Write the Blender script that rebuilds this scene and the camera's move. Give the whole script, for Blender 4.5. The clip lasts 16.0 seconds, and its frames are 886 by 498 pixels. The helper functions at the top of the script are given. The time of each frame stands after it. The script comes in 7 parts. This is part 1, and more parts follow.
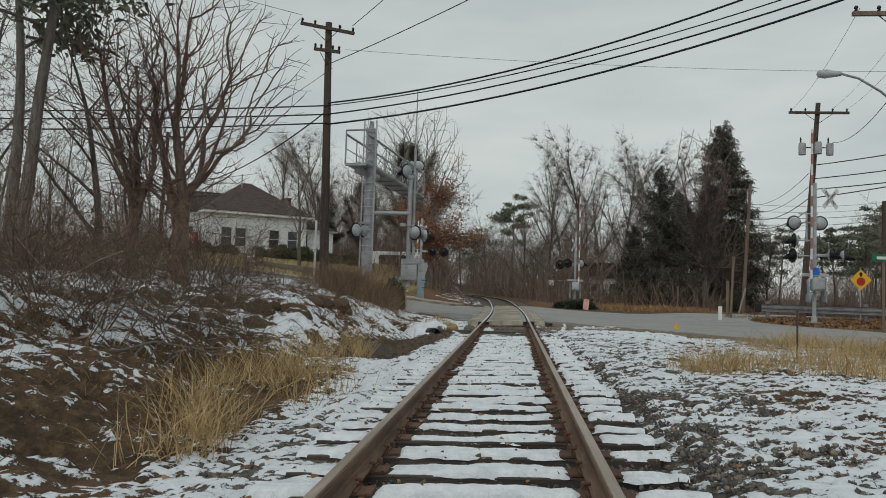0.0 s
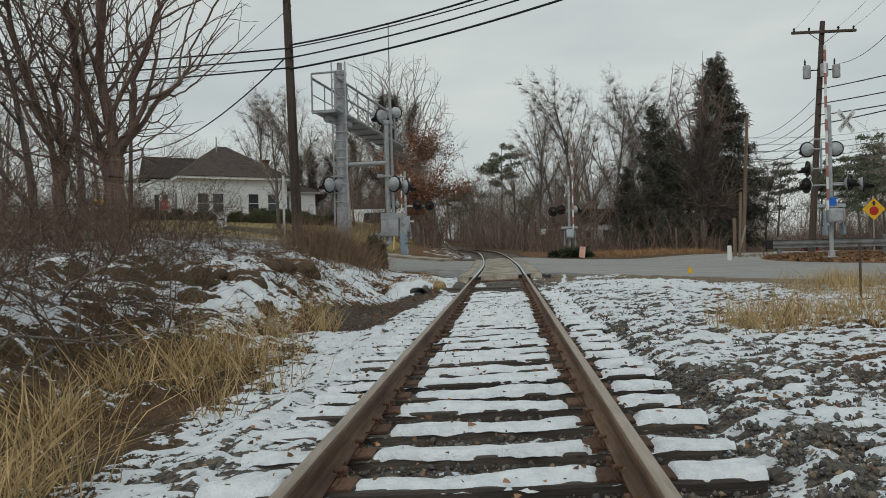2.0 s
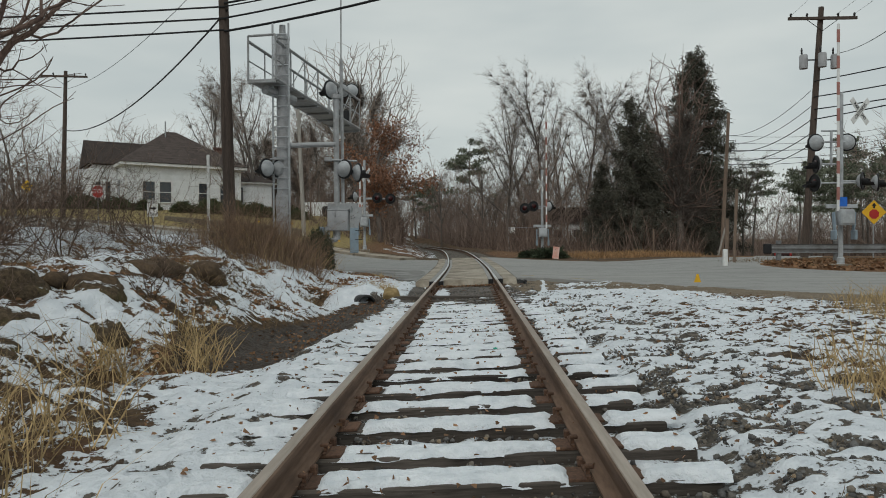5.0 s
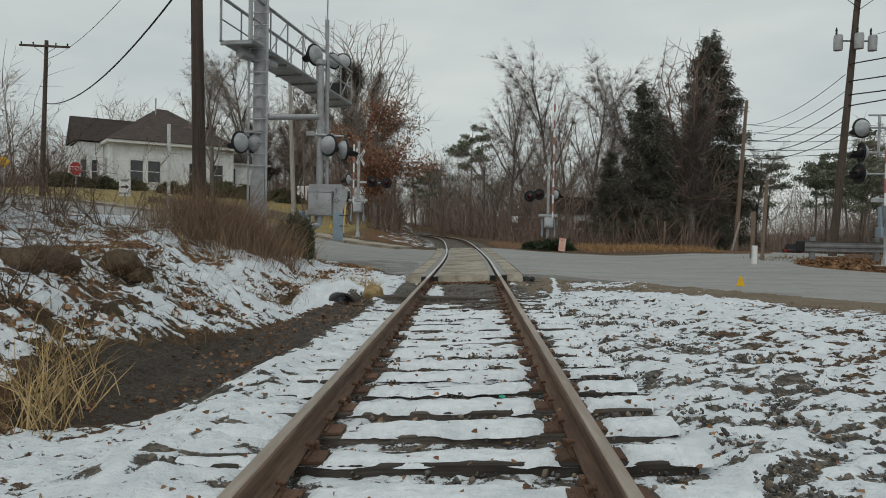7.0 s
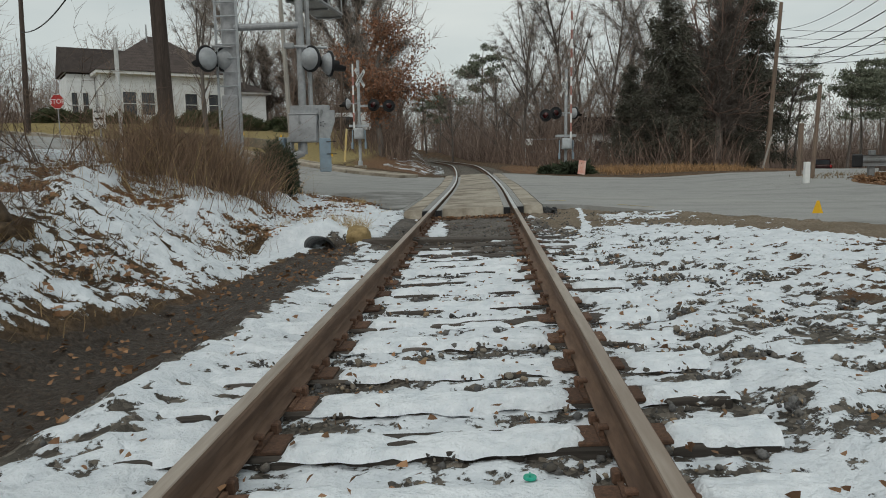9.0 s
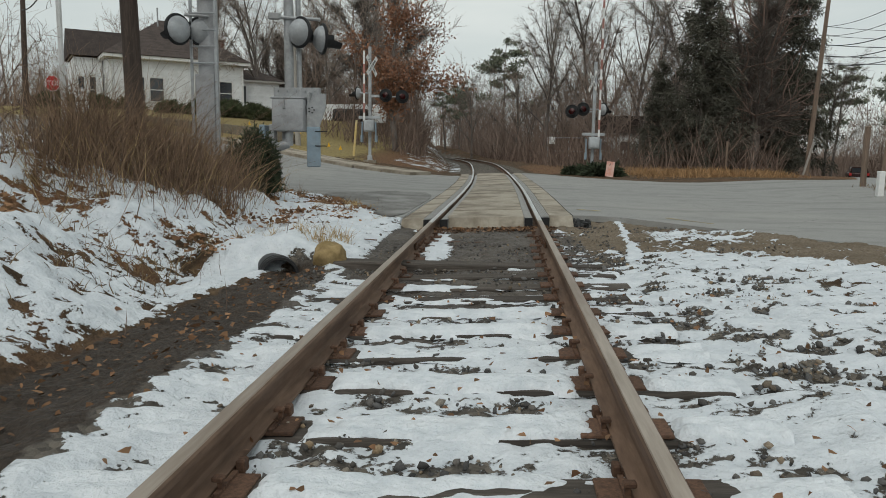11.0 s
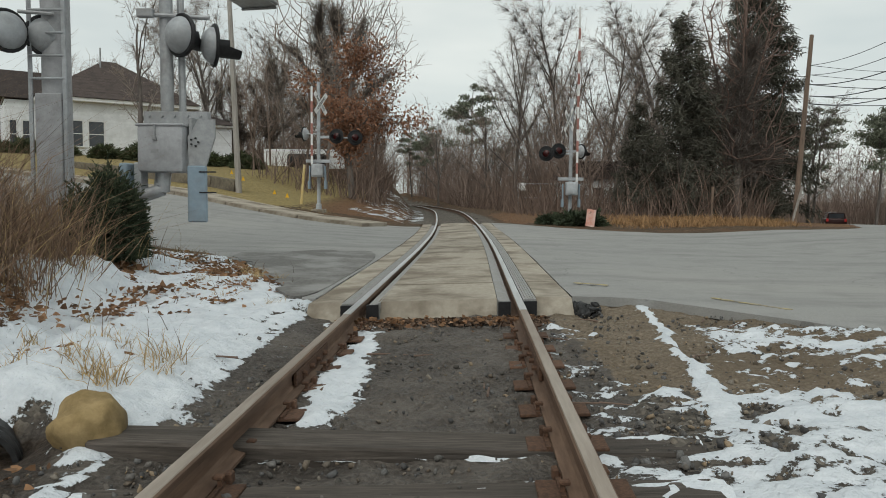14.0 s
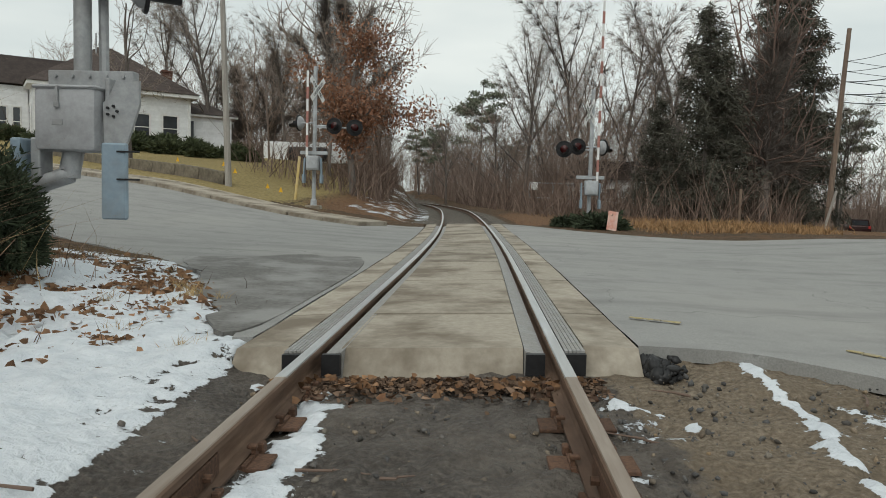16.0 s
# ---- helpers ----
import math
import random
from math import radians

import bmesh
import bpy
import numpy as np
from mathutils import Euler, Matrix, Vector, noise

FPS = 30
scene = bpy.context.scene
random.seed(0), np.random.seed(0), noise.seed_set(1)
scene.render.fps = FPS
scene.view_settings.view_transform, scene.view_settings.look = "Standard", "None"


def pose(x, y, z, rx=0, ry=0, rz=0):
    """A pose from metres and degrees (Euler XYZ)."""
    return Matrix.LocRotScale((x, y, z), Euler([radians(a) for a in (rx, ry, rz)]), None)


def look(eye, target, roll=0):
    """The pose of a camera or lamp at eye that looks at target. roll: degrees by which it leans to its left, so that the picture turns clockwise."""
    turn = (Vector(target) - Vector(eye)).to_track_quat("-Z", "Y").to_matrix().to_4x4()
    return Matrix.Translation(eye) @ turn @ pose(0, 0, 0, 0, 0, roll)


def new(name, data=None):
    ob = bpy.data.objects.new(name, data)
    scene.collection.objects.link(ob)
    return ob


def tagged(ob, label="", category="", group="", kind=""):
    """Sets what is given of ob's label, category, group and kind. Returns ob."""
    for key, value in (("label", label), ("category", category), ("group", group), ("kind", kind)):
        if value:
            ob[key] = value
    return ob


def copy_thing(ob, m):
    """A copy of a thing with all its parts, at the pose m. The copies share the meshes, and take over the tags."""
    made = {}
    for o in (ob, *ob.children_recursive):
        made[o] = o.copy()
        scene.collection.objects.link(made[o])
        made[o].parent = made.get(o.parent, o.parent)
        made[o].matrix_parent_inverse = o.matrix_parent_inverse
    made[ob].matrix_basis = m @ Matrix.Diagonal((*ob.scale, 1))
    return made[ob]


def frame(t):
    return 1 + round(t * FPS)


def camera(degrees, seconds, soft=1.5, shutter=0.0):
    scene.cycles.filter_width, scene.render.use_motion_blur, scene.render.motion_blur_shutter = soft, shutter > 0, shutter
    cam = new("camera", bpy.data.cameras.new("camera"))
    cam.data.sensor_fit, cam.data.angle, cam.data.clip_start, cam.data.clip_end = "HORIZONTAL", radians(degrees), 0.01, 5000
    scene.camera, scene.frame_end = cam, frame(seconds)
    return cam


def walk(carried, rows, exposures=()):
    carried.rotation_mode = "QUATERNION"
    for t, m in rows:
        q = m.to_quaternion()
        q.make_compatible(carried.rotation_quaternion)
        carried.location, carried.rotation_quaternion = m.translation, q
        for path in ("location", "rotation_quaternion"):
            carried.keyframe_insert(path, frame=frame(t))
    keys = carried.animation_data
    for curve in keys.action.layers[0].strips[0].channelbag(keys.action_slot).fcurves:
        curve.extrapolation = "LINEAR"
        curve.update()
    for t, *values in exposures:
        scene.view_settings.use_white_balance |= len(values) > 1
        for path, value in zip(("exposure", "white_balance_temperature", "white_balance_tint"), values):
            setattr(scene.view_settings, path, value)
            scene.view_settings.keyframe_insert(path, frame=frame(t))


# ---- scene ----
cam = camera(63.0, 16.0, 0.95)
PATH = [
    (0, (0.215, -0.514, 1.012), (0.018, 1.473, 1.121), 1.9),
    (0.5, (0.246, 0.05, 0.975), (0.033, 2.038, 1.018), 0.8),
    (1, (0.257, 0.67, 0.967), (0.093, 2.663, 0.927), -0.0),
    (1.5, (0.221, 1.31, 0.938), (0.137, 3.308, 0.936), -1.4),
    (2, (0.173, 1.905, 0.954), (0.003, 3.898, 0.942), -1.4),
    (2.5, (0.077, 2.446, 0.954), (-0.06, 4.441, 0.908), 0.0),
    (3, (0.063, 3.085, 0.958), (-0.044, 5.081, 0.9), -0.6),
    (3.5, (0.054, 3.659, 0.961), (0.006, 5.657, 0.892), 0.3),
    (4, (0.096, 4.3, 0.951), (0.085, 6.3, 0.95), 0.2),
    (4.2, (0.109, 4.54, 0.955), (0.066, 6.539, 0.948), 0.6),
    (6.3, (0.162, 7.154, 0.958), (0.073, 9.152, 0.926), -0.5),
    (6.5, (0.174, 7.414, 0.96), (0.088, 9.412, 0.922), -0.2),
    (7, (0.146, 8.02, 0.978), (0.068, 10.018, 0.924), 1.0),
    (7.5, (0.153, 8.656, 0.972), (0.056, 10.651, 0.865), -1.2),
    (8, (0.136, 9.26, 0.963), (0.077, 11.252, 0.789), -1.0),
    (8.5, (0.211, 9.881, 0.952), (0.184, 11.871, 0.755), -1.3),
    (9, (0.226, 10.489, 0.948), (0.109, 12.469, 0.692), -0.8),
    (9.2, (0.243, 10.731, 0.956), (0.112, 12.709, 0.696), -1.2),
    (11.3, (0.256, 13.429, 0.934), (0.1, 15.405, 0.666), 1.2),
    (11.5, (0.266, 13.687, 0.91), (0.14, 15.664, 0.634), 1.5),
    (12, (0.264, 14.336, 0.948), (0.134, 16.318, 0.72), 0.8),
    (12.5, (0.236, 14.986, 0.951), (0.111, 16.972, 0.754), 0.1),
    (13, (0.273, 15.627, 0.979), (0.118, 17.615, 0.825), -0.2),
    (13.5, (0.276, 16.239, 0.965), (0.151, 18.23, 0.809), 1.1),
    (14, (0.322, 16.894, 0.955), (0.239, 18.887, 0.819), 0.5),
    (14.5, (0.315, 17.495, 0.951), (0.172, 19.487, 0.845), 1.3),
    (15, (0.308, 18.116, 0.923), (0.182, 20.104, 0.746), 0.6),
    (15.5, (0.277, 18.721, 0.945), (0.078, 20.706, 0.8), 2.0),
    (16, (0.267, 19.315, 0.928), (0.165, 21.307, 0.788), 1.6),
]
EXPOSURES = [(0, -0.19, 6500, 6.5), (1.5, -0.12, 6500, 6.5), (6, -0.13, 6500, 6.5), (9, -0.02, 6530, 6.7), (13, 0.14, 6570, 6.6), (16, 0.26, 6600, 6.5)]
walk(cam, [(t, look(eye, target, roll)) for t, eye, target, roll in PATH], EXPOSURES)

# ---- world and light: an overcast winter day ----
world = bpy.data.worlds.new("world")
scene.world = world
world.use_nodes = True
wn, wl = world.node_tree.nodes, world.node_tree.links
wn.clear()
w_out, w_bg = wn.new("ShaderNodeOutputWorld"), wn.new("ShaderNodeBackground")
sky = wn.new("ShaderNodeTexSky")
sky.sky_type, sky.sun_disc, sky.sun_elevation, sky.sun_rotation = "NISHITA", False, radians(38), radians(200)
w_co, w_map = wn.new("ShaderNodeTexCoord"), wn.new("ShaderNodeMapping")
w_map.inputs["Scale"].default_value = (1.6, 1.6, 6.0)
w_noise = wn.new("ShaderNodeTexNoise")
w_noise.inputs["Scale"].default_value, w_noise.inputs["Detail"].default_value = 1.4, 4
w_ramp = wn.new("ShaderNodeValToRGB")
w_ramp.color_ramp.elements[0].position, w_ramp.color_ramp.elements[0].color = 0.32, (0.52, 0.572, 0.582, 1)
w_ramp.color_ramp.elements[1].position, w_ramp.color_ramp.elements[1].color = 0.70, (0.73, 0.755, 0.735, 1)
w_dim, w_mix = wn.new("ShaderNodeMixRGB"), wn.new("ShaderNodeMixRGB")
w_dim.blend_type, w_dim.inputs[0].default_value, w_dim.inputs[2].default_value = "MULTIPLY", 1.0, (0.1, 0.1, 0.1, 1)
w_mix.inputs[0].default_value = 0.93
wl.new(w_co.outputs["Generated"], w_map.inputs[0])
wl.new(w_map.outputs[0], w_noise.inputs[0])
wl.new(w_noise.outputs[0], w_ramp.inputs[0])
wl.new(sky.outputs[0], w_dim.inputs[1])
wl.new(w_dim.outputs[0], w_mix.inputs[1])
wl.new(w_ramp.outputs[0], w_mix.inputs[2])
wl.new(w_mix.outputs[0], w_bg.inputs[0])
w_bg.inputs[1].default_value = 1.0
wl.new(w_bg.outputs[0], w_out.inputs[0])
sun = new("sun", bpy.data.lights.new("sun", "SUN"))
sun.data.energy, sun.data.angle, sun.data.color = 0.9, radians(40), (1.0, 0.97, 0.93)
sun.matrix_world = look((-20, -40, 60), (0, 20, 0))


# ---- small helpers ----
def fast_mesh(name, verts, faces):
    """A mesh from arrays: vertices (n, 3) and faces (m, k)."""
    verts, faces = np.asarray(verts, np.float32), np.asarray(faces, np.int32)
    me = bpy.data.meshes.new(name)
    m, k = faces.shape
    me.vertices.add(len(verts))
    me.vertices.foreach_set("co", verts.ravel())
    me.loops.add(m * k)
    me.loops.foreach_set("vertex_index", faces.ravel())
    me.polygons.add(m)
    me.polygons.foreach_set("loop_start", np.arange(0, m * k, k, dtype=np.int32))
    me.update(calc_edges=True)
    me.validate()
    return me


BOXES = {}


def bevelled_box(bevel):
    """A unit box's vertices and faces, or with bevels of a given size for a given box."""
    if bevel not in BOXES:
        bm = bmesh.new()
        bmesh.ops.create_cube(bm, size=1)
        sx, sy, sz, b = bevel
        bmesh.ops.scale(bm, vec=(sx, sy, sz), verts=bm.verts)
        if b > 0:
            bmesh.ops.bevel(bm, geom=list(bm.edges), offset=b, segments=2 if b > 0.015 else 1, affect="EDGES", profile=0.5)
        bm.verts.index_update()
        BOXES[bevel] = ([tuple(v.co) for v in bm.verts], [tuple(v.index for v in f.verts) for f in bm.faces])
        bm.free()
    return BOXES[bevel]


class Build:
    """Gathers simple solids into one mesh."""

    def __init__(self):
        self.v, self.f = [], []

    def add(self, verts, faces, m=None):
        k = len(self.v)
        self.v += [tuple(m @ Vector(p)) for p in verts] if m is not None else [tuple(p) for p in verts]
        self.f += [tuple(i + k for i in f) for f in faces]
        return self

    def box(self, c, s, bevel=0.0, turn=(0, 0, 0)):
        v, f = bevelled_box((round(s[0], 4), round(s[1], 4), round(s[2], 4), bevel))
        return self.add(v, f, pose(*c, *turn))

    def tube(self, p, q, r, r2=None, n=10, cap=True):
        p, q = Vector(p), Vector(q)
        r2 = r if r2 is None else r2
        d = (q - p).normalized()
        a = d.orthogonal().normalized()
        b = d.cross(a)
        ring = [(math.cos(2 * math.pi * i / n), math.sin(2 * math.pi * i / n)) for i in range(n)]
        v = [p + (a * c + b * s) * r for c, s in ring] + [q + (a * c + b * s) * r2 for c, s in ring]
        f = [(i, (i + 1) % n, n + (i + 1) % n, n + i) for i in range(n)]
        if cap:
            f += [tuple(reversed(range(n))), tuple(range(n, 2 * n))]
        return self.add(v, f)

    def lathe(self, m, profile, n=16):
        """A turned solid: (radius, height) pairs round the local z axis."""
        v, f = [], []
        for r, z in profile:
            v += [(r * math.cos(2 * math.pi * i / n), r * math.sin(2 * math.pi * i / n), z) for i in range(n)]
        for j in range(len(profile) - 1):
            f += [(j * n + i, j * n + (i + 1) % n, (j + 1) * n + (i + 1) % n, (j + 1) * n + i) for i in range(n)]
        return self.add(v, f, m)

    def prism(self, outline, y0, y1, m=None):
        """An outline in x and z, drawn out along y."""
        n = len(outline)
        v = [(x, y0, z) for x, z in outline] + [(x, y1, z) for x, z in outline]
        f = [(i, (i + 1) % n, n + (i + 1) % n, n + i) for i in range(n)] + [tuple(reversed(range(n))), tuple(range(n, 2 * n))]
        return self.add(v, f, m)

    def mesh(self, name, smooth=False):
        me = bpy.data.meshes.new(name)
        me.from_pydata(self.v, [], self.f)
        bm = bmesh.new()
        bm.from_mesh(me)
        bmesh.ops.recalc_face_normals(bm, faces=bm.faces)
        if smooth:
            for face in bm.faces:
                face.smooth = True
            for e in bm.edges:
                if len(e.link_faces) == 2 and e.calc_face_angle(0) > 0.7:
                    e.smooth = False
        bm.to_mesh(me)
        bm.free()
        return me


def part(name, build, material, parent=None, label="", smooth=False):
    """Links a build as one mesh object under a thing or a part."""
    me = build.mesh(name, smooth) if isinstance(build, Build) else build
    if not me.materials:
        me.materials.append(material)
    ob = new(name, me)
    if parent is not None:
        ob.parent = parent
    if label:
        ob["label"] = label
    return ob


def thing(name, x, y, z, rz=0.0, label="", category="", group=""):
    """An empty at a thing's base, which parents its parts."""
    ob = new(name)
    ob.empty_display_size = 0.2
    ob.matrix_world = pose(x, y, z, 0, 0, rz)
    return tagged(ob, label, category, group)


# smooth lattice noise over arrays
LATTICE = np.random.RandomState(7).rand(256, 256)


def vnoise(x, y):
    xi, yi = np.floor(x).astype(int), np.floor(y).astype(int)
    fx, fy = x - xi, y - yi
    fx, fy = fx * fx * (3 - 2 * fx), fy * fy * (3 - 2 * fy)
    g = lambda i, j: LATTICE[i & 255, j & 255]
    return (g(xi, yi) * (1 - fx) + g(xi + 1, yi) * fx) * (1 - fy) + (g(xi, yi + 1) * (1 - fx) + g(xi + 1, yi + 1) * fx) * fy


def fbm(x, y, octaves=4, rough=0.5):
    """About 0 on the mean, within one either way."""
    total, amp, norm = 0.0, 1.0, 0.0
    for k in range(octaves):
        total = total + amp * (vnoise(x * 2**k + 17.3 * k, y * 2**k + 5.1 * k) * 2 - 1)
        norm += amp
        amp *= rough
    return total / norm * 1.6


def ss(a, b, x):
    t = np.clip((np.asarray(x, float) - a) / (b - a), 0, 1)
    return t * t * (3 - 2 * t)


# ---- materials ----
def base_material(name, rough=0.8, metal=0.0, spec=0.3):
    m = bpy.data.materials.new(name)
    m.use_nodes = True
    b = m.node_tree.nodes["Principled BSDF"]
    b.inputs["Roughness"].default_value, b.inputs["Metallic"].default_value = rough, metal
    b.inputs["Specular IOR Level"].default_value = spec
    return m, m.node_tree.nodes, m.node_tree.links, b


def node_noise(nodes, links, vec, scale, detail=4, rough=0.6):
    n = nodes.new("ShaderNodeTexNoise")
    n.inputs["Scale"].default_value, n.inputs["Detail"].default_value, n.inputs["Roughness"].default_value = scale, detail, rough
    links.new(vec, n.inputs["Vector"])
    return n.outputs["Fac"]


def node_ramp(nodes, links, fac, stops):
    r = nodes.new("ShaderNodeValToRGB")
    while len(r.color_ramp.elements) < len(stops):
        r.color_ramp.elements.new(0.5)
    for e, (pos, col) in zip(r.color_ramp.elements, stops):
        e.position, e.color = pos, (*col, 1)
    links.new(fac, r.inputs[0])
    return r.outputs[0]


def node_mix(nodes, links, fac, a, b, mode="MIX"):
    m = nodes.new("ShaderNodeMixRGB")
    m.blend_type = mode
    for i, s in enumerate((fac, a, b)):
        if isinstance(s, (int, float)):
            m.inputs[i].default_value = s if i == 0 else (s, s, s, 1)
        elif isinstance(s, tuple):
            m.inputs[i].default_value = (*s, 1)
        else:
            links.new(s, m.inputs[i])
    return m.outputs[0]


def node_math(nodes, links, op, a, b=0.0, c=0.0, clamp=False):
    m = nodes.new("ShaderNodeMath")
    m.operation, m.use_clamp = op, clamp
    for i, s in enumerate((a, b, c)):
        if isinstance(s, (int, float)):
            m.inputs[i].default_value = s
        else:
            links.new(s, m.inputs[i])
    return m.outputs[0]


def node_bump(nodes, links, bsdf, height, strength=0.4, dist=0.02):
    b = nodes.new("ShaderNodeBump")
    b.inputs["Strength"].default_value, b.inputs["Distance"].default_value = strength, dist
    links.new(height, b.inputs["Height"])
    links.new(b.outputs[0], bsdf.inputs["Normal"])


def surface(name, dark, light, scale=8.0, rough=0.8, metal=0.0, stain=None, stain_amount=0.5, bump=0.3, dist=0.005, stretch=(1, 1, 1), vary=0.0, spec=0.3, island=0.0, stain_scale=None):
    """A worn surface: fine grain between two colours, larger stains, some relief."""
    m, n, l, b = base_material(name, rough, metal, spec)
    co, mp = n.new("ShaderNodeTexCoord"), n.new("ShaderNodeMapping")
    mp.inputs["Scale"].default_value = stretch
    l.new(co.outputs["Object"], mp.inputs[0])
    fine = node_noise(n, l, mp.outputs[0], scale, 6, 0.65)
    col = node_ramp(n, l, fine, [(0.3, dark), (0.7, light)])
    if stain is not None:
        big = node_noise(n, l, mp.outputs[0], stain_scale or scale * 0.13 + 0.4, 5, 0.6)
        mask = node_math(n, l, "MULTIPLY", node_math(n, l, "SUBTRACT", big, 0.45), 6.0, clamp=True)
        col = node_mix(n, l, node_math(n, l, "MULTIPLY", mask, stain_amount), col, stain)
    if vary or island:
        if island:
            gi = n.new("ShaderNodeNewGeometry")
            rnd, amount = gi.outputs["Random Per Island"], island
        else:
            oi = n.new("ShaderNodeObjectInfo")
            rnd, amount = oi.outputs["Random"], vary
        f = node_math(n, l, "MULTIPLY_ADD", rnd, 2 * amount, 1 - amount)
        cc = n.new("ShaderNodeCombineColor")
        for i in range(3):
            l.new(f, cc.inputs[i])
        col = node_mix(n, l, 1.0, col, cc.outputs[0], "MULTIPLY")
    l.new(col, b.inputs["Base Color"])
    if bump:
        node_bump(n, l, b, fine, bump, dist)
    return m


STEEL = surface("galvanised_steel", (0.30, 0.31, 0.32), (0.42, 0.43, 0.44), 14, 0.55, 0.35, (0.24, 0.23, 0.22), 0.5, 0.1, 0.002)
GREYBOX = surface("grey_painted_steel", (0.335, 0.338, 0.35), (0.40, 0.403, 0.418), 30, 0.5, 0.0, (0.22, 0.22, 0.215), 0.5, 0.1, 0.001)
PALEBLUE = surface("pale_blue_painted_steel", (0.22, 0.29, 0.35), (0.27, 0.34, 0.40), 20, 0.55, 0.0, (0.2, 0.22, 0.23), 0.5, 0.1, 0.001)
BLACK = surface("black_painted_metal", (0.012, 0.012, 0.013), (0.025, 0.025, 0.027), 20, 0.5, 0, None, 0, 0.1, 0.001)
SILVER = surface("weathered_silver_paint", (0.36, 0.38, 0.40), (0.48, 0.50, 0.52), 12, 0.5, 0.1, (0.22, 0.22, 0.22), 0.6, 0.1, 0.001)
RUST = surface("rusted_rail_steel", (0.12, 0.074, 0.05), (0.225, 0.145, 0.10), 40, 0.75, 0.1, (0.06, 0.036, 0.026), 0.6, 0.35, 0.003, (1, 0.12, 1))
RAILTOP = surface("worn_rail_head", (0.32, 0.265, 0.215), (0.48, 0.41, 0.35), 30, 0.42, 0.55, (0.2, 0.14, 0.1), 0.5, 0.1, 0.001, (1, 0.08, 1))
IRON = surface("rusty_fastening", (0.06, 0.035, 0.026), (0.17, 0.095, 0.06), 60, 0.85, 0.1, None, 0, 0.4, 0.003, vary=0.3)
TIE = surface("weathered_tie_wood", (0.045, 0.038, 0.032), (0.13, 0.11, 0.095), 24, 0.9, 0, (0.035, 0.03, 0.026), 0.6, 0.6, 0.008, (0.25, 3, 3), vary=0.3)
CONCRETE = surface("worn_concrete", (0.30, 0.265, 0.215), (0.42, 0.375, 0.31), 16, 0.9, 0, (0.15, 0.12, 0.088), 0.85, 0.3, 0.004, vary=0.12, stain_scale=1.1)
RUBBER = surface("ribbed_rubber", (0.23, 0.228, 0.222), (0.36, 0.355, 0.345), 40, 0.7, 0, (0.25, 0.23, 0.2), 0.4, 0.3, 0.003)
POLEWOOD = surface("weathered_pole_wood", (0.055, 0.042, 0.035), (0.12, 0.09, 0.075), 18, 0.9, 0, (0.04, 0.032, 0.028), 0.5, 0.5, 0.01, (4, 4, 0.25))
POLEPALE = surface("pale_pole_wood", (0.15, 0.11, 0.085), (0.26, 0.19, 0.145), 18, 0.9, 0, (0.1, 0.08, 0.065), 0.5, 0.5, 0.01, (4, 4, 0.25))
WHITEPAINT = surface("white_paint", (0.66, 0.66, 0.65), (0.78, 0.78, 0.77), 10, 0.6, 0, (0.5, 0.5, 0.48), 0.3, 0.1, 0.001)
CLAPBOARD = surface("white_clapboard", (0.70, 0.71, 0.72), (0.80, 0.81, 0.82), 6, 0.6, 0, (0.5, 0.51, 0.5), 0.35, 0.1, 0.002, vary=0.05)
SHINGLE = surface("brown_roof_shingles", (0.045, 0.034, 0.03), (0.095, 0.075, 0.068), 12, 0.95, 0, (0.035, 0.028, 0.026), 0.5, 0.5, 0.02, vary=0.25)
BRICK = surface("chimney_brick", (0.12, 0.058, 0.046), (0.20, 0.105, 0.08), 14, 0.9, 0, (0.1, 0.05, 0.04), 0.5, 0.4, 0.005)
BARK = surface("grey_brown_bark", (0.11, 0.092, 0.082), (0.22, 0.19, 0.17), 16, 0.95, 0, (0.05, 0.042, 0.038), 0.5, 0.6, 0.02, (3, 3, 0.4), vary=0.2)
BARKRED = surface("reddish_bark", (0.13, 0.085, 0.068), (0.25, 0.17, 0.138), 16, 0.95, 0, (0.06, 0.045, 0.04), 0.5, 0.6, 0.02, (3, 3, 0.4))
TWIG = surface("bare_twigs", (0.21, 0.17, 0.145), (0.36, 0.30, 0.26), 4, 0.95, 0, None, 0, 0, vary=0.25)
REDTWIG = surface("reddish_twigs", (0.13, 0.09, 0.075), (0.24, 0.165, 0.135), 4, 0.95, 0, None, 0, 0)
WOODS = surface("far_bare_woods", (0.175, 0.13, 0.108), (0.30, 0.228, 0.19), 1.2, 0.95, 0, None, 0, 0, vary=0.3)
BRUSH = surface("dry_brush_stems", (0.13, 0.085, 0.058), (0.30, 0.20, 0.135), 6, 0.95, 0, None, 0, 0, island=0.45)
VERGE = surface("orange_verge_grass", (0.22, 0.125, 0.06), (0.40, 0.25, 0.125), 5, 0.9, 0, None, 0, 0, island=0.4)
BRAMBLE = surface("dark_bramble_stems", (0.065, 0.045, 0.034), (0.22, 0.155, 0.115), 6, 0.95, 0, None, 0, 0, island=0.5)
UNDERBRUSH = surface("dark_underbrush", (0.10, 0.07, 0.056), (0.215, 0.155, 0.125), 1.5, 0.95, 0, None, 0, 0, island=0.45)
STRAW = surface("dry_straw_grass", (0.30, 0.205, 0.095), (0.54, 0.40, 0.21), 5, 0.85, 0, None, 0, 0, island=0.35)
LOWGRASS = surface("low_dead_grass", (0.13, 0.085, 0.045), (0.27, 0.19, 0.10), 5, 0.9, 0, None, 0, 0, island=0.4)
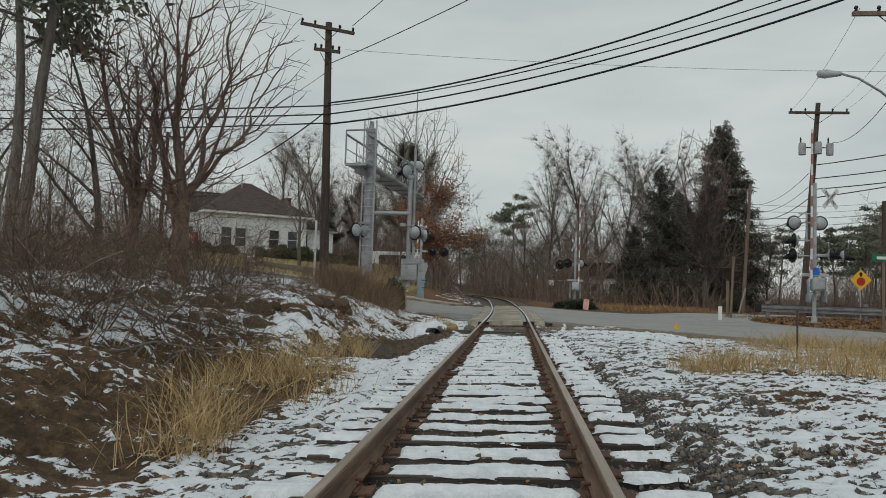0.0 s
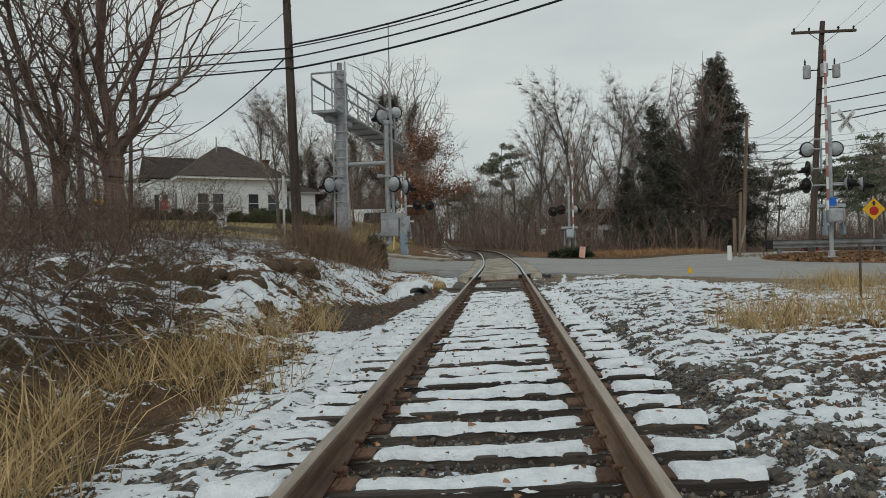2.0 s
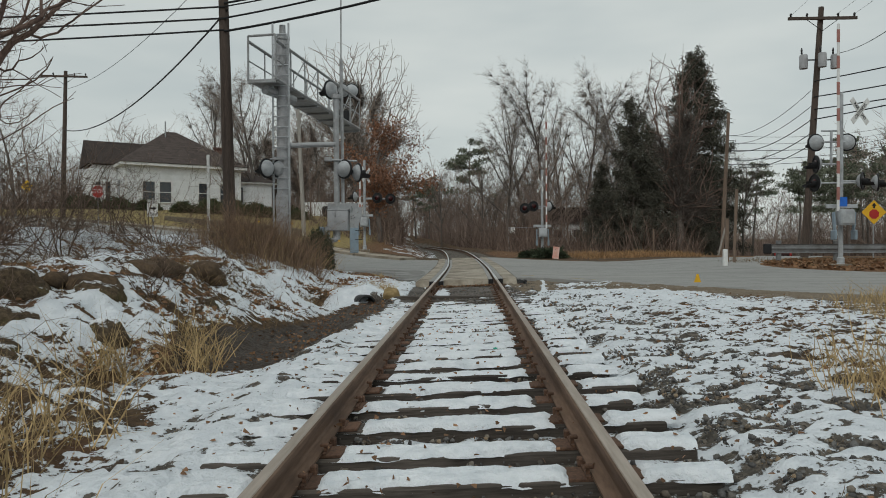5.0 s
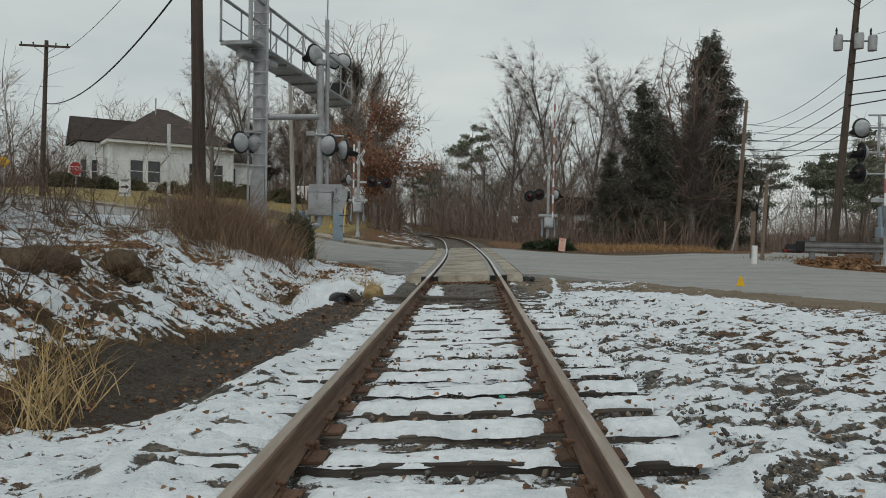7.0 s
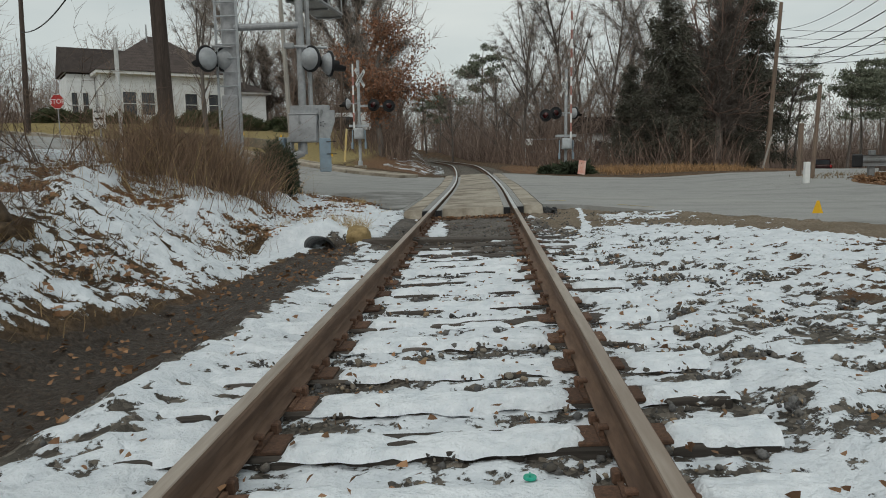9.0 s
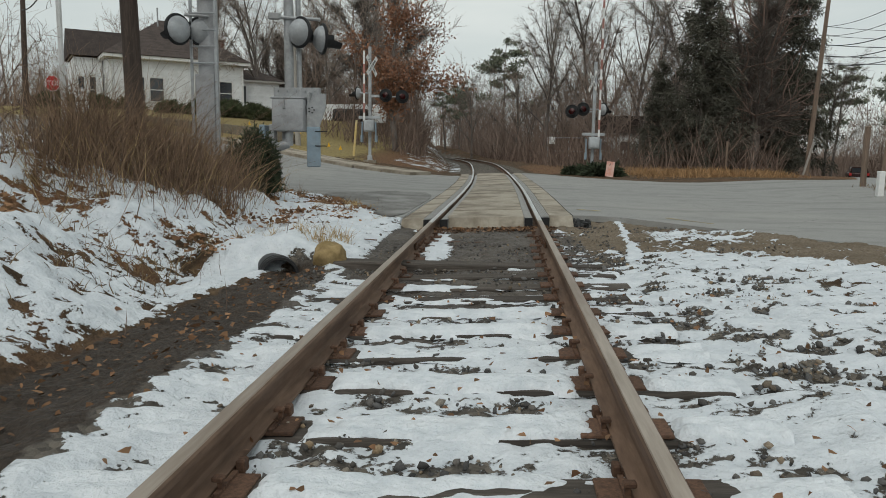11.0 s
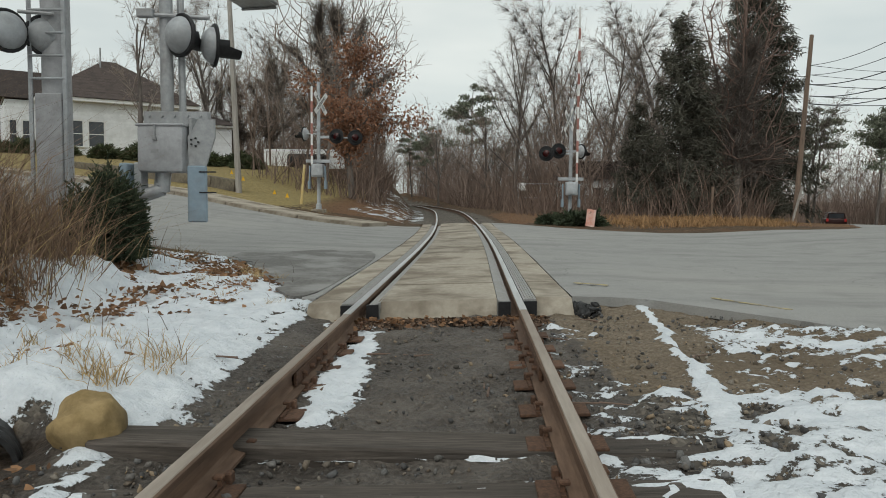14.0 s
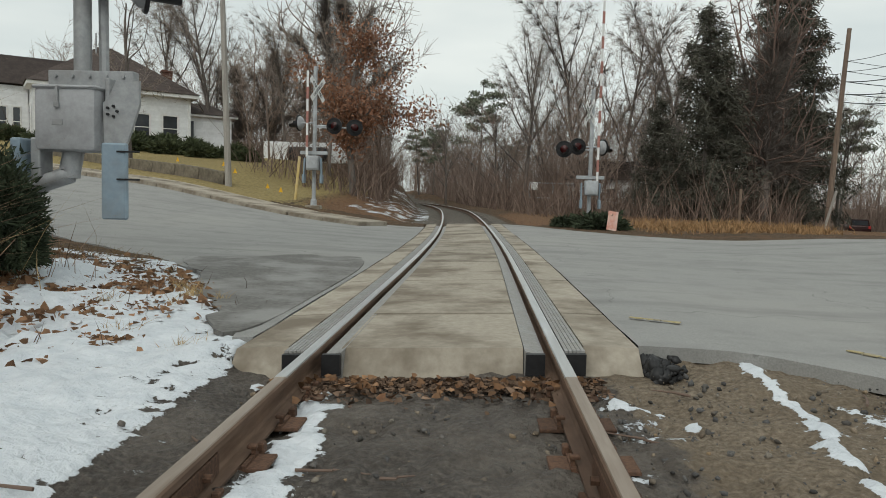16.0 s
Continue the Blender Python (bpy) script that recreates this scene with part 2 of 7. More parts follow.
CEDAR = surface("dark_cedar_needles", (0.025, 0.036, 0.02), (0.07, 0.088, 0.05), 3.0, 0.85, 0, None, 0, 0, island=0.4)
NEEDLE = surface("dark_conifer_needles", (0.042, 0.043, 0.033), (0.118, 0.113, 0.088), 2.5, 0.85, 0, None, 0, 0, island=0.4)
PINE = surface("grey_green_pine_needles", (0.10, 0.112, 0.08), (0.20, 0.215, 0.155), 2.0, 0.85, 0, None, 0, 0, island=0.35)
JUNIPER = surface("green_juniper", (0.035, 0.046, 0.022), (0.10, 0.115, 0.055), 3.0, 0.85, 0, None, 0, 0, island=0.4)
OAKLEAF = surface("brown_oak_leaves", (0.18, 0.085, 0.052), (0.34, 0.175, 0.105), 3.0, 0.8, 0, None, 0, 0, island=0.4)
LITTER = surface("fallen_leaves", (0.12, 0.06, 0.033), (0.32, 0.185, 0.10), 5.0, 0.85, 0, None, 0, 0, island=0.5)
DULLSTEEL = surface("dull_weathered_steel", (0.17, 0.175, 0.18), (0.27, 0.275, 0.28), 14, 0.6, 0.3, (0.12, 0.11, 0.1), 0.6, 0.1, 0.002)
GREYPOLE = surface("bleached_pole_wood", (0.27, 0.25, 0.225), (0.42, 0.395, 0.36), 18, 0.9, 0, (0.2, 0.18, 0.16), 0.5, 0.4, 0.01, (4, 4, 0.25))
WALLSTONE = surface("mossy_wall_concrete", (0.12, 0.102, 0.078), (0.22, 0.19, 0.145), 9, 0.95, 0, (0.07, 0.06, 0.045), 0.7, 0.4, 0.01, vary=0.12)
MARKER = surface("faded_yellow_marker", (0.55, 0.40, 0.15), (0.66, 0.50, 0.22), 8, 0.6, 0, (0.62, 0.55, 0.4), 0.6, 0)
DEBRIS = surface("dark_leaf_debris", (0.06, 0.04, 0.03), (0.21, 0.14, 0.095), 5, 0.9, 0, None, 0, 0, island=0.6)
POLISHED = surface("polished_rail_head", (0.60, 0.61, 0.62), (0.76, 0.77, 0.78), 30, 0.36, 0.85, (0.42, 0.38, 0.33), 0.3, 0.1, 0.001, (1, 0.08, 1))
PAINTMARK = surface("faded_yellow_paint", (0.36, 0.30, 0.17), (0.46, 0.38, 0.2), 25, 0.8, 0, (0.27, 0.25, 0.22), 0.95, 0, stain_scale=9)
BOULDER = surface("yellow_brown_boulder", (0.2, 0.14, 0.06), (0.4, 0.29, 0.145), 9, 0.9, 0, (0.09, 0.065, 0.035), 0.6, 0.6, 0.02)
CLOD = surface("brown_earth_clod", (0.05, 0.034, 0.022), (0.14, 0.095, 0.058), 12, 0.95, 0, (0.035, 0.025, 0.018), 0.6, 0.7, 0.03)
DARKPATCH = surface("dark_asphalt_patch", (0.08, 0.076, 0.07), (0.19, 0.182, 0.17), 22, 0.6, 0, (0.27, 0.265, 0.255), 0.95, 0.4, 0.006, stain_scale=1.3)
CABLE = surface("black_cable", (0.010, 0.010, 0.011), (0.02, 0.02, 0.021), 4, 0.6, 0, None, 0, 0)
GLASS = surface("dark_window_glass", (0.02, 0.024, 0.03), (0.05, 0.056, 0.065), 0.6, 0.08, 0, None, 0, 0, spec=0.6)
SIGNRED = surface("sign_red", (0.36, 0.02, 0.02), (0.46, 0.035, 0.03), 8, 0.45, 0, None, 0, 0)
SIGNYELLOW = surface("sign_yellow", (0.68, 0.38, 0.02), (0.78, 0.46, 0.03), 8, 0.45, 0, None, 0, 0)
SIGNGREEN = surface("sign_green", (0.01, 0.12, 0.06), (0.015, 0.16, 0.08), 8, 0.45, 0, None, 0, 0)
SIGNBLUE = surface("sign_blue", (0.02, 0.12, 0.5), (0.03, 0.16, 0.6), 8, 0.45, 0, None, 0, 0)
PINK = surface("faded_pink_sign", (0.6, 0.26, 0.2), (0.72, 0.42, 0.34), 14, 0.7, 0, (0.75, 0.7, 0.66), 0.6, 0)
LENSRED = surface("dark_red_lens", (0.03, 0.004, 0.004), (0.05, 0.007, 0.007), 5, 0.25, 0, None, 0, 0)
REDBAND = surface("red_band", (0.30, 0.13, 0.11), (0.40, 0.20, 0.17), 9, 0.6, 0, None, 0, 0)
GREENCAP = surface("green_plastic", (0.02, 0.30, 0.20), (0.04, 0.42, 0.30), 30, 0.4, 0, None, 0, 0)
CARPAINT = surface("dark_car_paint", (0.03, 0.012, 0.012), (0.045, 0.02, 0.018), 3, 0.25, 0.2, None, 0, 0)
PLASTICPIPE = surface("black_plastic_pipe", (0.015, 0.015, 0.016), (0.035, 0.035, 0.036), 20, 0.5, 0, None, 0, 0.2, 0.002)


def stone_material():
    """Mixed ballast: grey, blue-grey, brown and a few tan stones, each of one colour."""
    m, n, l, b = base_material("mixed_ballast_stone", 0.88, 0, 0.3)
    geo = n.new("ShaderNodeNewGeometry")
    col = node_ramp(n, l, geo.outputs["Random Per Island"], [(0.0, (0.055, 0.052, 0.05)), (0.22, (0.12, 0.118, 0.118)), (0.42, (0.085, 0.075, 0.063)), (0.6, (0.17, 0.168, 0.165)), (0.76, (0.15, 0.118, 0.088)), (0.9, (0.25, 0.225, 0.19)), (1.0, (0.32, 0.23, 0.14))])
    grain = node_noise(n, l, geo.outputs["Position"], 120, 4, 0.65)
    shade = node_ramp(n, l, grain, [(0.3, (0.65, 0.65, 0.65)), (0.7, (1.2, 1.2, 1.2))])
    l.new(node_mix(n, l, 1.0, col, shade, "MULTIPLY"), b.inputs["Base Color"])
    node_bump(n, l, b, grain, 0.35, 0.004)
    return m


def snowy_boulder_material():
    """Brown, mossy boulders with snow lying on their tops."""
    m, n, l, b = base_material("mossy_boulder", 0.95, 0, 0.2)
    geo = n.new("ShaderNodeNewGeometry")
    p = geo.outputs["Position"]
    fine, mid = node_noise(n, l, p, 22, 6, 0.7), node_noise(n, l, p, 3.5, 5, 0.6)
    col = node_ramp(n, l, fine, [(0.3, (0.03, 0.022, 0.015)), (0.5, (0.085, 0.062, 0.04)), (0.72, (0.17, 0.125, 0.08))])
    moss = node_math(n, l, "MULTIPLY", node_math(n, l, "SUBTRACT", mid, 0.5), 7, clamp=True)
    col = node_mix(n, l, node_math(n, l, "MULTIPLY", moss, 0.7), col, (0.10, 0.088, 0.035))
    sep = n.new("ShaderNodeSeparateXYZ")
    l.new(geo.outputs["Normal"], sep.inputs[0])
    lie = node_math(n, l, "ADD", sep.outputs[2], node_math(n, l, "ADD", node_math(n, l, "MULTIPLY", node_math(n, l, "SUBTRACT", mid, 0.5), 1.6), node_math(n, l, "MULTIPLY", node_math(n, l, "SUBTRACT", fine, 0.5), 0.7)))
    snow = node_math(n, l, "MULTIPLY", node_math(n, l, "SUBTRACT", lie, 0.86), 9, clamp=True)
    l.new(node_mix(n, l, snow, col, (0.78, 0.80, 0.83)), b.inputs["Base Color"])
    node_bump(n, l, b, node_math(n, l, "ADD", fine, node_math(n, l, "MULTIPLY", snow, 0.5)), 0.8, 0.03)
    return m


def asphalt_material():
    m, n, l, b = base_material("worn_asphalt", 0.85, 0, 0.3)
    geo = n.new("ShaderNodeNewGeometry")
    p = geo.outputs["Position"]
    grain = node_noise(n, l, p, 90, 3, 0.7)
    mid = node_noise(n, l, p, 1.6, 6, 0.6)
    big = node_noise(n, l, p, 0.22, 5, 0.55)
    col = node_ramp(n, l, grain, [(0.3, (0.225, 0.223, 0.215)), (0.7, (0.345, 0.341, 0.328))])
    col = node_mix(n, l, node_math(n, l, "MULTIPLY", node_math(n, l, "MULTIPLY", node_math(n, l, "SUBTRACT", mid, 0.5), 5, clamp=True), 0.45), col, (0.165, 0.162, 0.155))
    col = node_mix(n, l, node_math(n, l, "MULTIPLY", node_math(n, l, "MULTIPLY", node_math(n, l, "SUBTRACT", big, 0.5), 5, clamp=True), 0.5), col, (0.34, 0.33, 0.31))
    vor = n.new("ShaderNodeTexVoronoi")
    vor.feature = "DISTANCE_TO_EDGE"
    vor.inputs["Scale"].default_value = 0.33
    warp = n.new("ShaderNodeVectorMath")
    warp.operation = "MULTIPLY_ADD"
    cn = n.new("ShaderNodeTexNoise")
    cn.inputs["Scale"].default_value = 1.1
    l.new(p, cn.inputs["Vector"])
    l.new(cn.outputs["Color"], warp.inputs[0])
    warp.inputs[1].default_value = (1.6, 1.6, 0)
    l.new(p, warp.inputs[2])
    l.new(warp.outputs[0], vor.inputs["Vector"])
    crack = node_math(n, l, "LESS_THAN", vor.outputs["Distance"], 0.0035)
    crack = node_math(n, l, "MULTIPLY", crack, node_math(n, l, "GREATER_THAN", big, 0.5))
    streak = n.new("ShaderNodeMapping")
    streak.inputs["Rotation"].default_value, streak.inputs["Scale"].default_value = (0, 0, radians(-28)), (0.18, 1.5, 1)
    l.new(p, streak.inputs[0])
    lane = node_noise(n, l, streak.outputs[0], 0.9, 5, 0.6)
    col = node_mix(n, l, node_math(n, l, "MULTIPLY", node_math(n, l, "MULTIPLY", node_math(n, l, "SUBTRACT", lane, 0.5), 6, clamp=True), 0.4), col, (0.13, 0.13, 0.128))
    col = node_mix(n, l, node_math(n, l, "MULTIPLY", crack, 0.3), col, (0.05, 0.05, 0.05))
    l.new(col, b.inputs["Base Color"])
    node_bump(n, l, b, grain, 0.3, 0.004)
    return m


def ground_material():
    """Snow, mud, gravel, leaf litter and dead grass, laid out by the sheet's own layers."""
    m, n, l, b = base_material("winter_ground", 0.9, 0, 0.25)
    geo = n.new("ShaderNodeNewGeometry")
    p = geo.outputs["Position"]

    def layer(name):
        a = n.new("ShaderNodeAttribute")
        a.attribute_name = name
        return a.outputs["Fac"]

    fine, mid, big = node_noise(n, l, p, 34, 5, 0.7), node_noise(n, l, p, 7, 5, 0.6), node_noise(n, l, p, 0.9, 5, 0.6)
    vor = n.new("ShaderNodeTexVoronoi")
    vor.inputs["Scale"].default_value = 26
    l.new(p, vor.inputs["Vector"])
    dirt = node_ramp(n, l, mid, [(0.25, (0.035, 0.024, 0.016)), (0.5, (0.085, 0.056, 0.034)), (0.75, (0.19, 0.125, 0.07))])
    dirt = node_mix(n, l, node_math(n, l, "MULTIPLY", node_math(n, l, "MULTIPLY", node_math(n, l, "SUBTRACT", big, 0.48), 6, clamp=True), 0.5), dirt, (0.19, 0.10, 0.055))
    gsep = n.new("ShaderNodeSeparateColor")
    l.new(vor.outputs["Color"], gsep.inputs[0])
    gravel = node_ramp(n, l, gsep.outputs[0], [(0.0, (0.062, 0.055, 0.047)), (0.5, (0.13, 0.116, 0.10)), (1.0, (0.25, 0.218, 0.182))])
    gravel = node_mix(n, l, node_math(n, l, "MULTIPLY", fine, 0.45), gravel, (0.09, 0.078, 0.065))
    mud = node_ramp(n, l, fine, [(0.3, (0.04, 0.033, 0.028)), (0.5, (0.09, 0.077, 0.067)), (0.7, (0.17, 0.148, 0.128))])
    mud = node_mix(n, l, node_math(n, l, "MULTIPLY", node_math(n, l, "MULTIPLY", node_math(n, l, "SUBTRACT", big, 0.46), 6, clamp=True), 0.6), mud, (0.19, 0.165, 0.14))
    mud = node_mix(n, l, node_math(n, l, "MULTIPLY", node_math(n, l, "MULTIPLY", node_math(n, l, "SUBTRACT", mid, 0.5), 6, clamp=True), 0.5), mud, (0.065, 0.052, 0.042))
    sand = node_ramp(n, l, fine, [(0.3, (0.12, 0.093, 0.068)), (0.5, (0.215, 0.172, 0.126)), (0.7, (0.32, 0.265, 0.2))])
    sand = node_mix(n, l, node_math(n, l, "MULTIPLY", node_math(n, l, "MULTIPLY", node_math(n, l, "SUBTRACT", big, 0.46), 7, clamp=True), 0.6), sand, (0.15, 0.115, 0.08))
    wet = node_ramp(n, l, fine, [(0.3, (0.025, 0.018, 0.013)), (0.5, (0.05, 0.037, 0.028)), (0.7, (0.10, 0.076, 0.058))])
    lawn = node_ramp(n, l, mid, [(0.3, (0.20, 0.158, 0.065)), (0.7, (0.37, 0.285, 0.13))])
    leaf = node_ramp(n, l, fine, [(0.3, (0.10, 0.05, 0.027)), (0.5, (0.19, 0.10, 0.052)), (0.7, (0.31, 0.19, 0.105))])
    soft = node_math(n, l, "MULTIPLY", node_math(n, l, "SUBTRACT", mid, 0.5), 0.9)

    def cover(col, name, over):
        f = node_math(n, l, "MULTIPLY", node_math(n, l, "SUBTRACT", node_math(n, l, "ADD", layer(name), soft), 0.42), 6, clamp=True)
        return node_mix(n, l, f, col, over)

    col = cover(cover(cover(cover(cover(cover(dirt, "gravel", gravel), "sand", sand), "lawn", lawn), "leaf", leaf), "mud", mud), "wet", wet)
    mid2 = node_noise(n, l, p, 15, 5, 0.65)
    edge = node_math(n, l, "ADD", node_math(n, l, "MULTIPLY", node_math(n, l, "SUBTRACT", mid2, 0.5), 2.6), node_math(n, l, "MULTIPLY", node_math(n, l, "SUBTRACT", fine, 0.5), 1.7))
    snow = node_math(n, l, "MULTIPLY", node_math(n, l, "ADD", layer("snow"), edge), 9, clamp=True)
    white = node_ramp(n, l, mid, [(0.3, (0.61, 0.65, 0.695)), (0.7, (0.765, 0.795, 0.83))])
    col = node_mix(n, l, snow, col, white)
    l.new(col, b.inputs["Base Color"])
    damp = node_math(n, l, "MAXIMUM", layer("mud"), layer("wet"))
    damp = node_math(n, l, "MULTIPLY", damp, node_math(n, l, "SUBTRACT", 1.0, snow))
    l.new(node_math(n, l, "MULTIPLY_ADD", damp, -0.38, 0.92), b.inputs["Roughness"])
    height = node_math(n, l, "ADD", node_math(n, l, "MULTIPLY", node_math(n, l, "ADD", fine, node_math(n, l, "MULTIPLY", vor.outputs["Distance"], -1.0)), node_math(n, l, "SUBTRACT", 1.15, snow)), node_math(n, l, "MULTIPLY", snow, node_math(n, l, "MULTIPLY_ADD", mid2, 1.4, node_math(n, l, "MULTIPLY", mid, 1.0))))
    node_bump(n, l, b, height, 0.85, 0.03)
    return m


def snow_material():
    m, n, l, b = base_material("old_snow", 0.75, 0, 0.3)
    geo = n.new("ShaderNodeNewGeometry")
    mid = node_noise(n, l, geo.outputs["Position"], 9, 5, 0.6)
    fine = node_noise(n, l, geo.outputs["Position"], 60, 4, 0.6)
    col = node_ramp(n, l, mid, [(0.28, (0.60, 0.645, 0.69)), (0.6, (0.78, 0.81, 0.845))])
    l.new(col, b.inputs["Base Color"])
    lump = node_noise(n, l, geo.outputs["Position"], 22, 4, 0.6)
    node_bump(n, l, b, node_math(n, l, "ADD", node_math(n, l, "ADD", mid, lump), node_math(n, l, "MULTIPLY", fine, 0.4)), 0.85, 0.03)
    return m


ASPHALT, GROUND, SNOW = asphalt_material(), ground_material(), snow_material()
STONE, MOSSY = stone_material(), snowy_boulder_material()


# ---- lie of the land ----
def centre(y):
    """The track's middle: straight, then a long bend to the left."""
    return -0.00122 * np.maximum(0, np.asarray(y, float) - 28) ** 2


def rise(y):
    """How far the rail tops climb beyond the crossing."""
    return 0.28 * ss(36, 62, y)


CANT = 0.04  # the track leans to the left: height per metre across
ROADSIDE = [(-1.25, 23.75), (1.3, 23.9), (2.1, 23.75), (3.1, 22.9), (4.3, 21.3), (6.0, 19.2), (9.0, 16.6), (14.0, 12.5), (30.0, 0.0), (42.0, 6.0),
            (22.0, 20.5), (16.0, 25.0), (12.0, 27.0), (9.3, 28.9), (10.4, 31.4), (14.0, 36.0), (20.0, 47.0), (29.0, 66.0), (38.5, 92.0), (33.0, 92.0), (23.5, 66.0),
            (16.5, 47.5), (12.4, 40.2), (10.0, 38.6), (7.0, 38.8), (4.5, 40.6), (2.0, 43.9), (-0.4, 44.2), (-2.2, 41.6), (-5.0, 42.6), (-8.0, 44.2), (-14.0, 47.4),
            (-24.0, 53.0), (-60.0, 70.0), (-64.0, 58.0), (-28.0, 44.0), (-17.0, 38.4), (-10.5, 33.7), (-7.4, 31.6), (-4.6, 29.7), (-3.0, 27.6), (-1.6, 25.0)]


def inside(x, y, poly):
    """Signed distance to a polygon, above nought inside."""
    x, y = np.asarray(x, float), np.asarray(y, float)
    d, odd = np.full(x.shape, 1e9), np.zeros(x.shape, bool)
    for (ax, ay), (bx, by) in zip(poly, poly[1:] + poly[:1]):
        ex, ey = bx - ax, by - ay
        t = np.clip(((x - ax) * ex + (y - ay) * ey) / (ex * ex + ey * ey + 1e-9), 0, 1)
        d = np.minimum(d, np.hypot(x - ax - t * ex, y - ay - t * ey))
        cross = ((ay > y) != (by > y)) & (x < ex * (y - ay) / (by - ay + 1e-12) + ax)
        odd ^= cross
    return np.where(odd, d, -d)


def smooth_loop(pts, times=2):
    for _ in range(times):
        out = []
        for (ax, ay), (bx, by) in zip(pts, pts[1:] + pts[:1]):
            out += [(ax * 0.75 + bx * 0.25, ay * 0.75 + by * 0.25), (ax * 0.25 + bx * 0.75, ay * 0.25 + by * 0.75)]
        pts = out
    return pts


ROAD = smooth_loop(ROADSIDE, 2)


def road_height(x, y):
    x, y = np.asarray(x, float), np.asarray(y, float)
    u = -0.75 * (x + 2) + 0.65 * (y - 30)
    hill = 0.072 * np.clip(u - 2, 0, 36) * ss(0, -12, x) * ss(160, 60, np.hypot(x, y - 20))
    return hill + 0.25 * ss(38, 55, y) * ss(16, 8, x) + 0.04 * np.clip(x - centre(y), -1.3, 1.3) * ss(3.4, 1.5, abs(x - centre(y))) + 0.2 * ss(6, 10, x) * ss(26, 31, y) * ss(50, 36, y) - 1.5 * ss(48, 82, y) * ss(13, 24, x) - 0.02


def bank(x, y):
    """The overgrown bank beside the ditch."""
    foot = -2.35 - 0.9 * ss(14.5, 9.5, y) - 0.65 * ss(17.5, 20.5, y) - 0.7 * ss(22, 27, y)
    top = 0.95 + 0.35 * ss(-6, -10, x)
    return np.minimum(top, (0.62 - 0.28 * ss(15, 11.5, y) - 0.24 * ss(16.5, 19.5, y)) * np.maximum(0, foot - x)) * ss(30.5, 24.5, y)


def land(x, y):
    x, y = np.asarray(x, float), np.asarray(y, float)
    a = x - centre(y)
    z = road_height(x, y)
    # near side: shoulder, ditch, bank and lot
    near = ss(26, 22.5, y)
    left = -0.20 - 0.055 * ss(13, 9, y) * ss(-2.1, -1.7, a) - 0.10 * ss(-1.45, -2.0, a) + (0.04 + 0.12 * ss(-1.45, -2.1, a)) * ss(20.2, 20.55, y) + 0.17 * np.exp(-((a + 2.05) / 0.42) ** 2) * ss(20.2, 20.5, y) * ss(22.8, 20.9, y)
    right = -0.115 + 0.115 * ss(1.3, 4.2, a)
    lot = np.where(a < 0, left, right)
    z = z * (1 - near) + lot * near
    z = z + bank(x, y)
    # bed of the track past the crossing
    far = ss(44.2, 45.5, y) * ss(3.2, 1.6, abs(a))
    z = z * (1 - far) + (rise(y) - 0.2 - 0.05 * ss(1.3, 2.4, abs(a))) * far
    # yard of the white house, behind its low wall
    yard = ss(47.0, 50.5, y - 0.35 * (-x - 10)) * ss(-8.5, -11, x)
    z = z + yard * (0.35 + 0.3 * ss(52, 62, y))
    z = z + 0.15 * ss(-4.2, -6.5, x) * ss(41, 46, y)
    return z + 3.0 * ss(90, 400, y) * ss(60, 400, np.hypot(x, y))


SNOWPATCH = smooth_loop([(-2.5, 18.2), (-1.85, 19.4), (-1.3, 20.2), (-1.35, 21.3), (-1.75, 23.2), (-1.8, 24.9), (-2.9, 27.1), (-4.2, 28.0), (-4.2, 24.2), (-3.1, 22.0)], 2)
GRAVELBAND = [(0.85, 24.5), (0.9, 21.7), (1.7, 21.0), (3.0, 20.4), (3.6, 19.5), (4.4, 18.5), (6.5, 16.6), (30, 0), (60, 6), (9, 24), (3, 26)]
DITCH = smooth_loop([(-2.15, 19.6), (-2.3, 16.5), (-2.5, 15), (-2.9, 13.8), (-3.0, 12.8), (-2.6, 12.3), (-2.1, 12.6), (-1.8, 13.4), (-1.55, 15.0), (-1.45, 16.5), (-1.4, 19.4), (-1.65, 20.25), (-1.95, 20.3)], 2)
TIE_PITCH = 0.527
TIES_SEEN = [6.94, 7.42, 7.92, 8.40, 8.94, 9.45, 10.0, 10.56, 11.1, 11.67, 12.18, 12.70, 13.24, 13.72, 14.21, 14.77, 15.31, 15.87, 16.44, 16.97, 17.49]


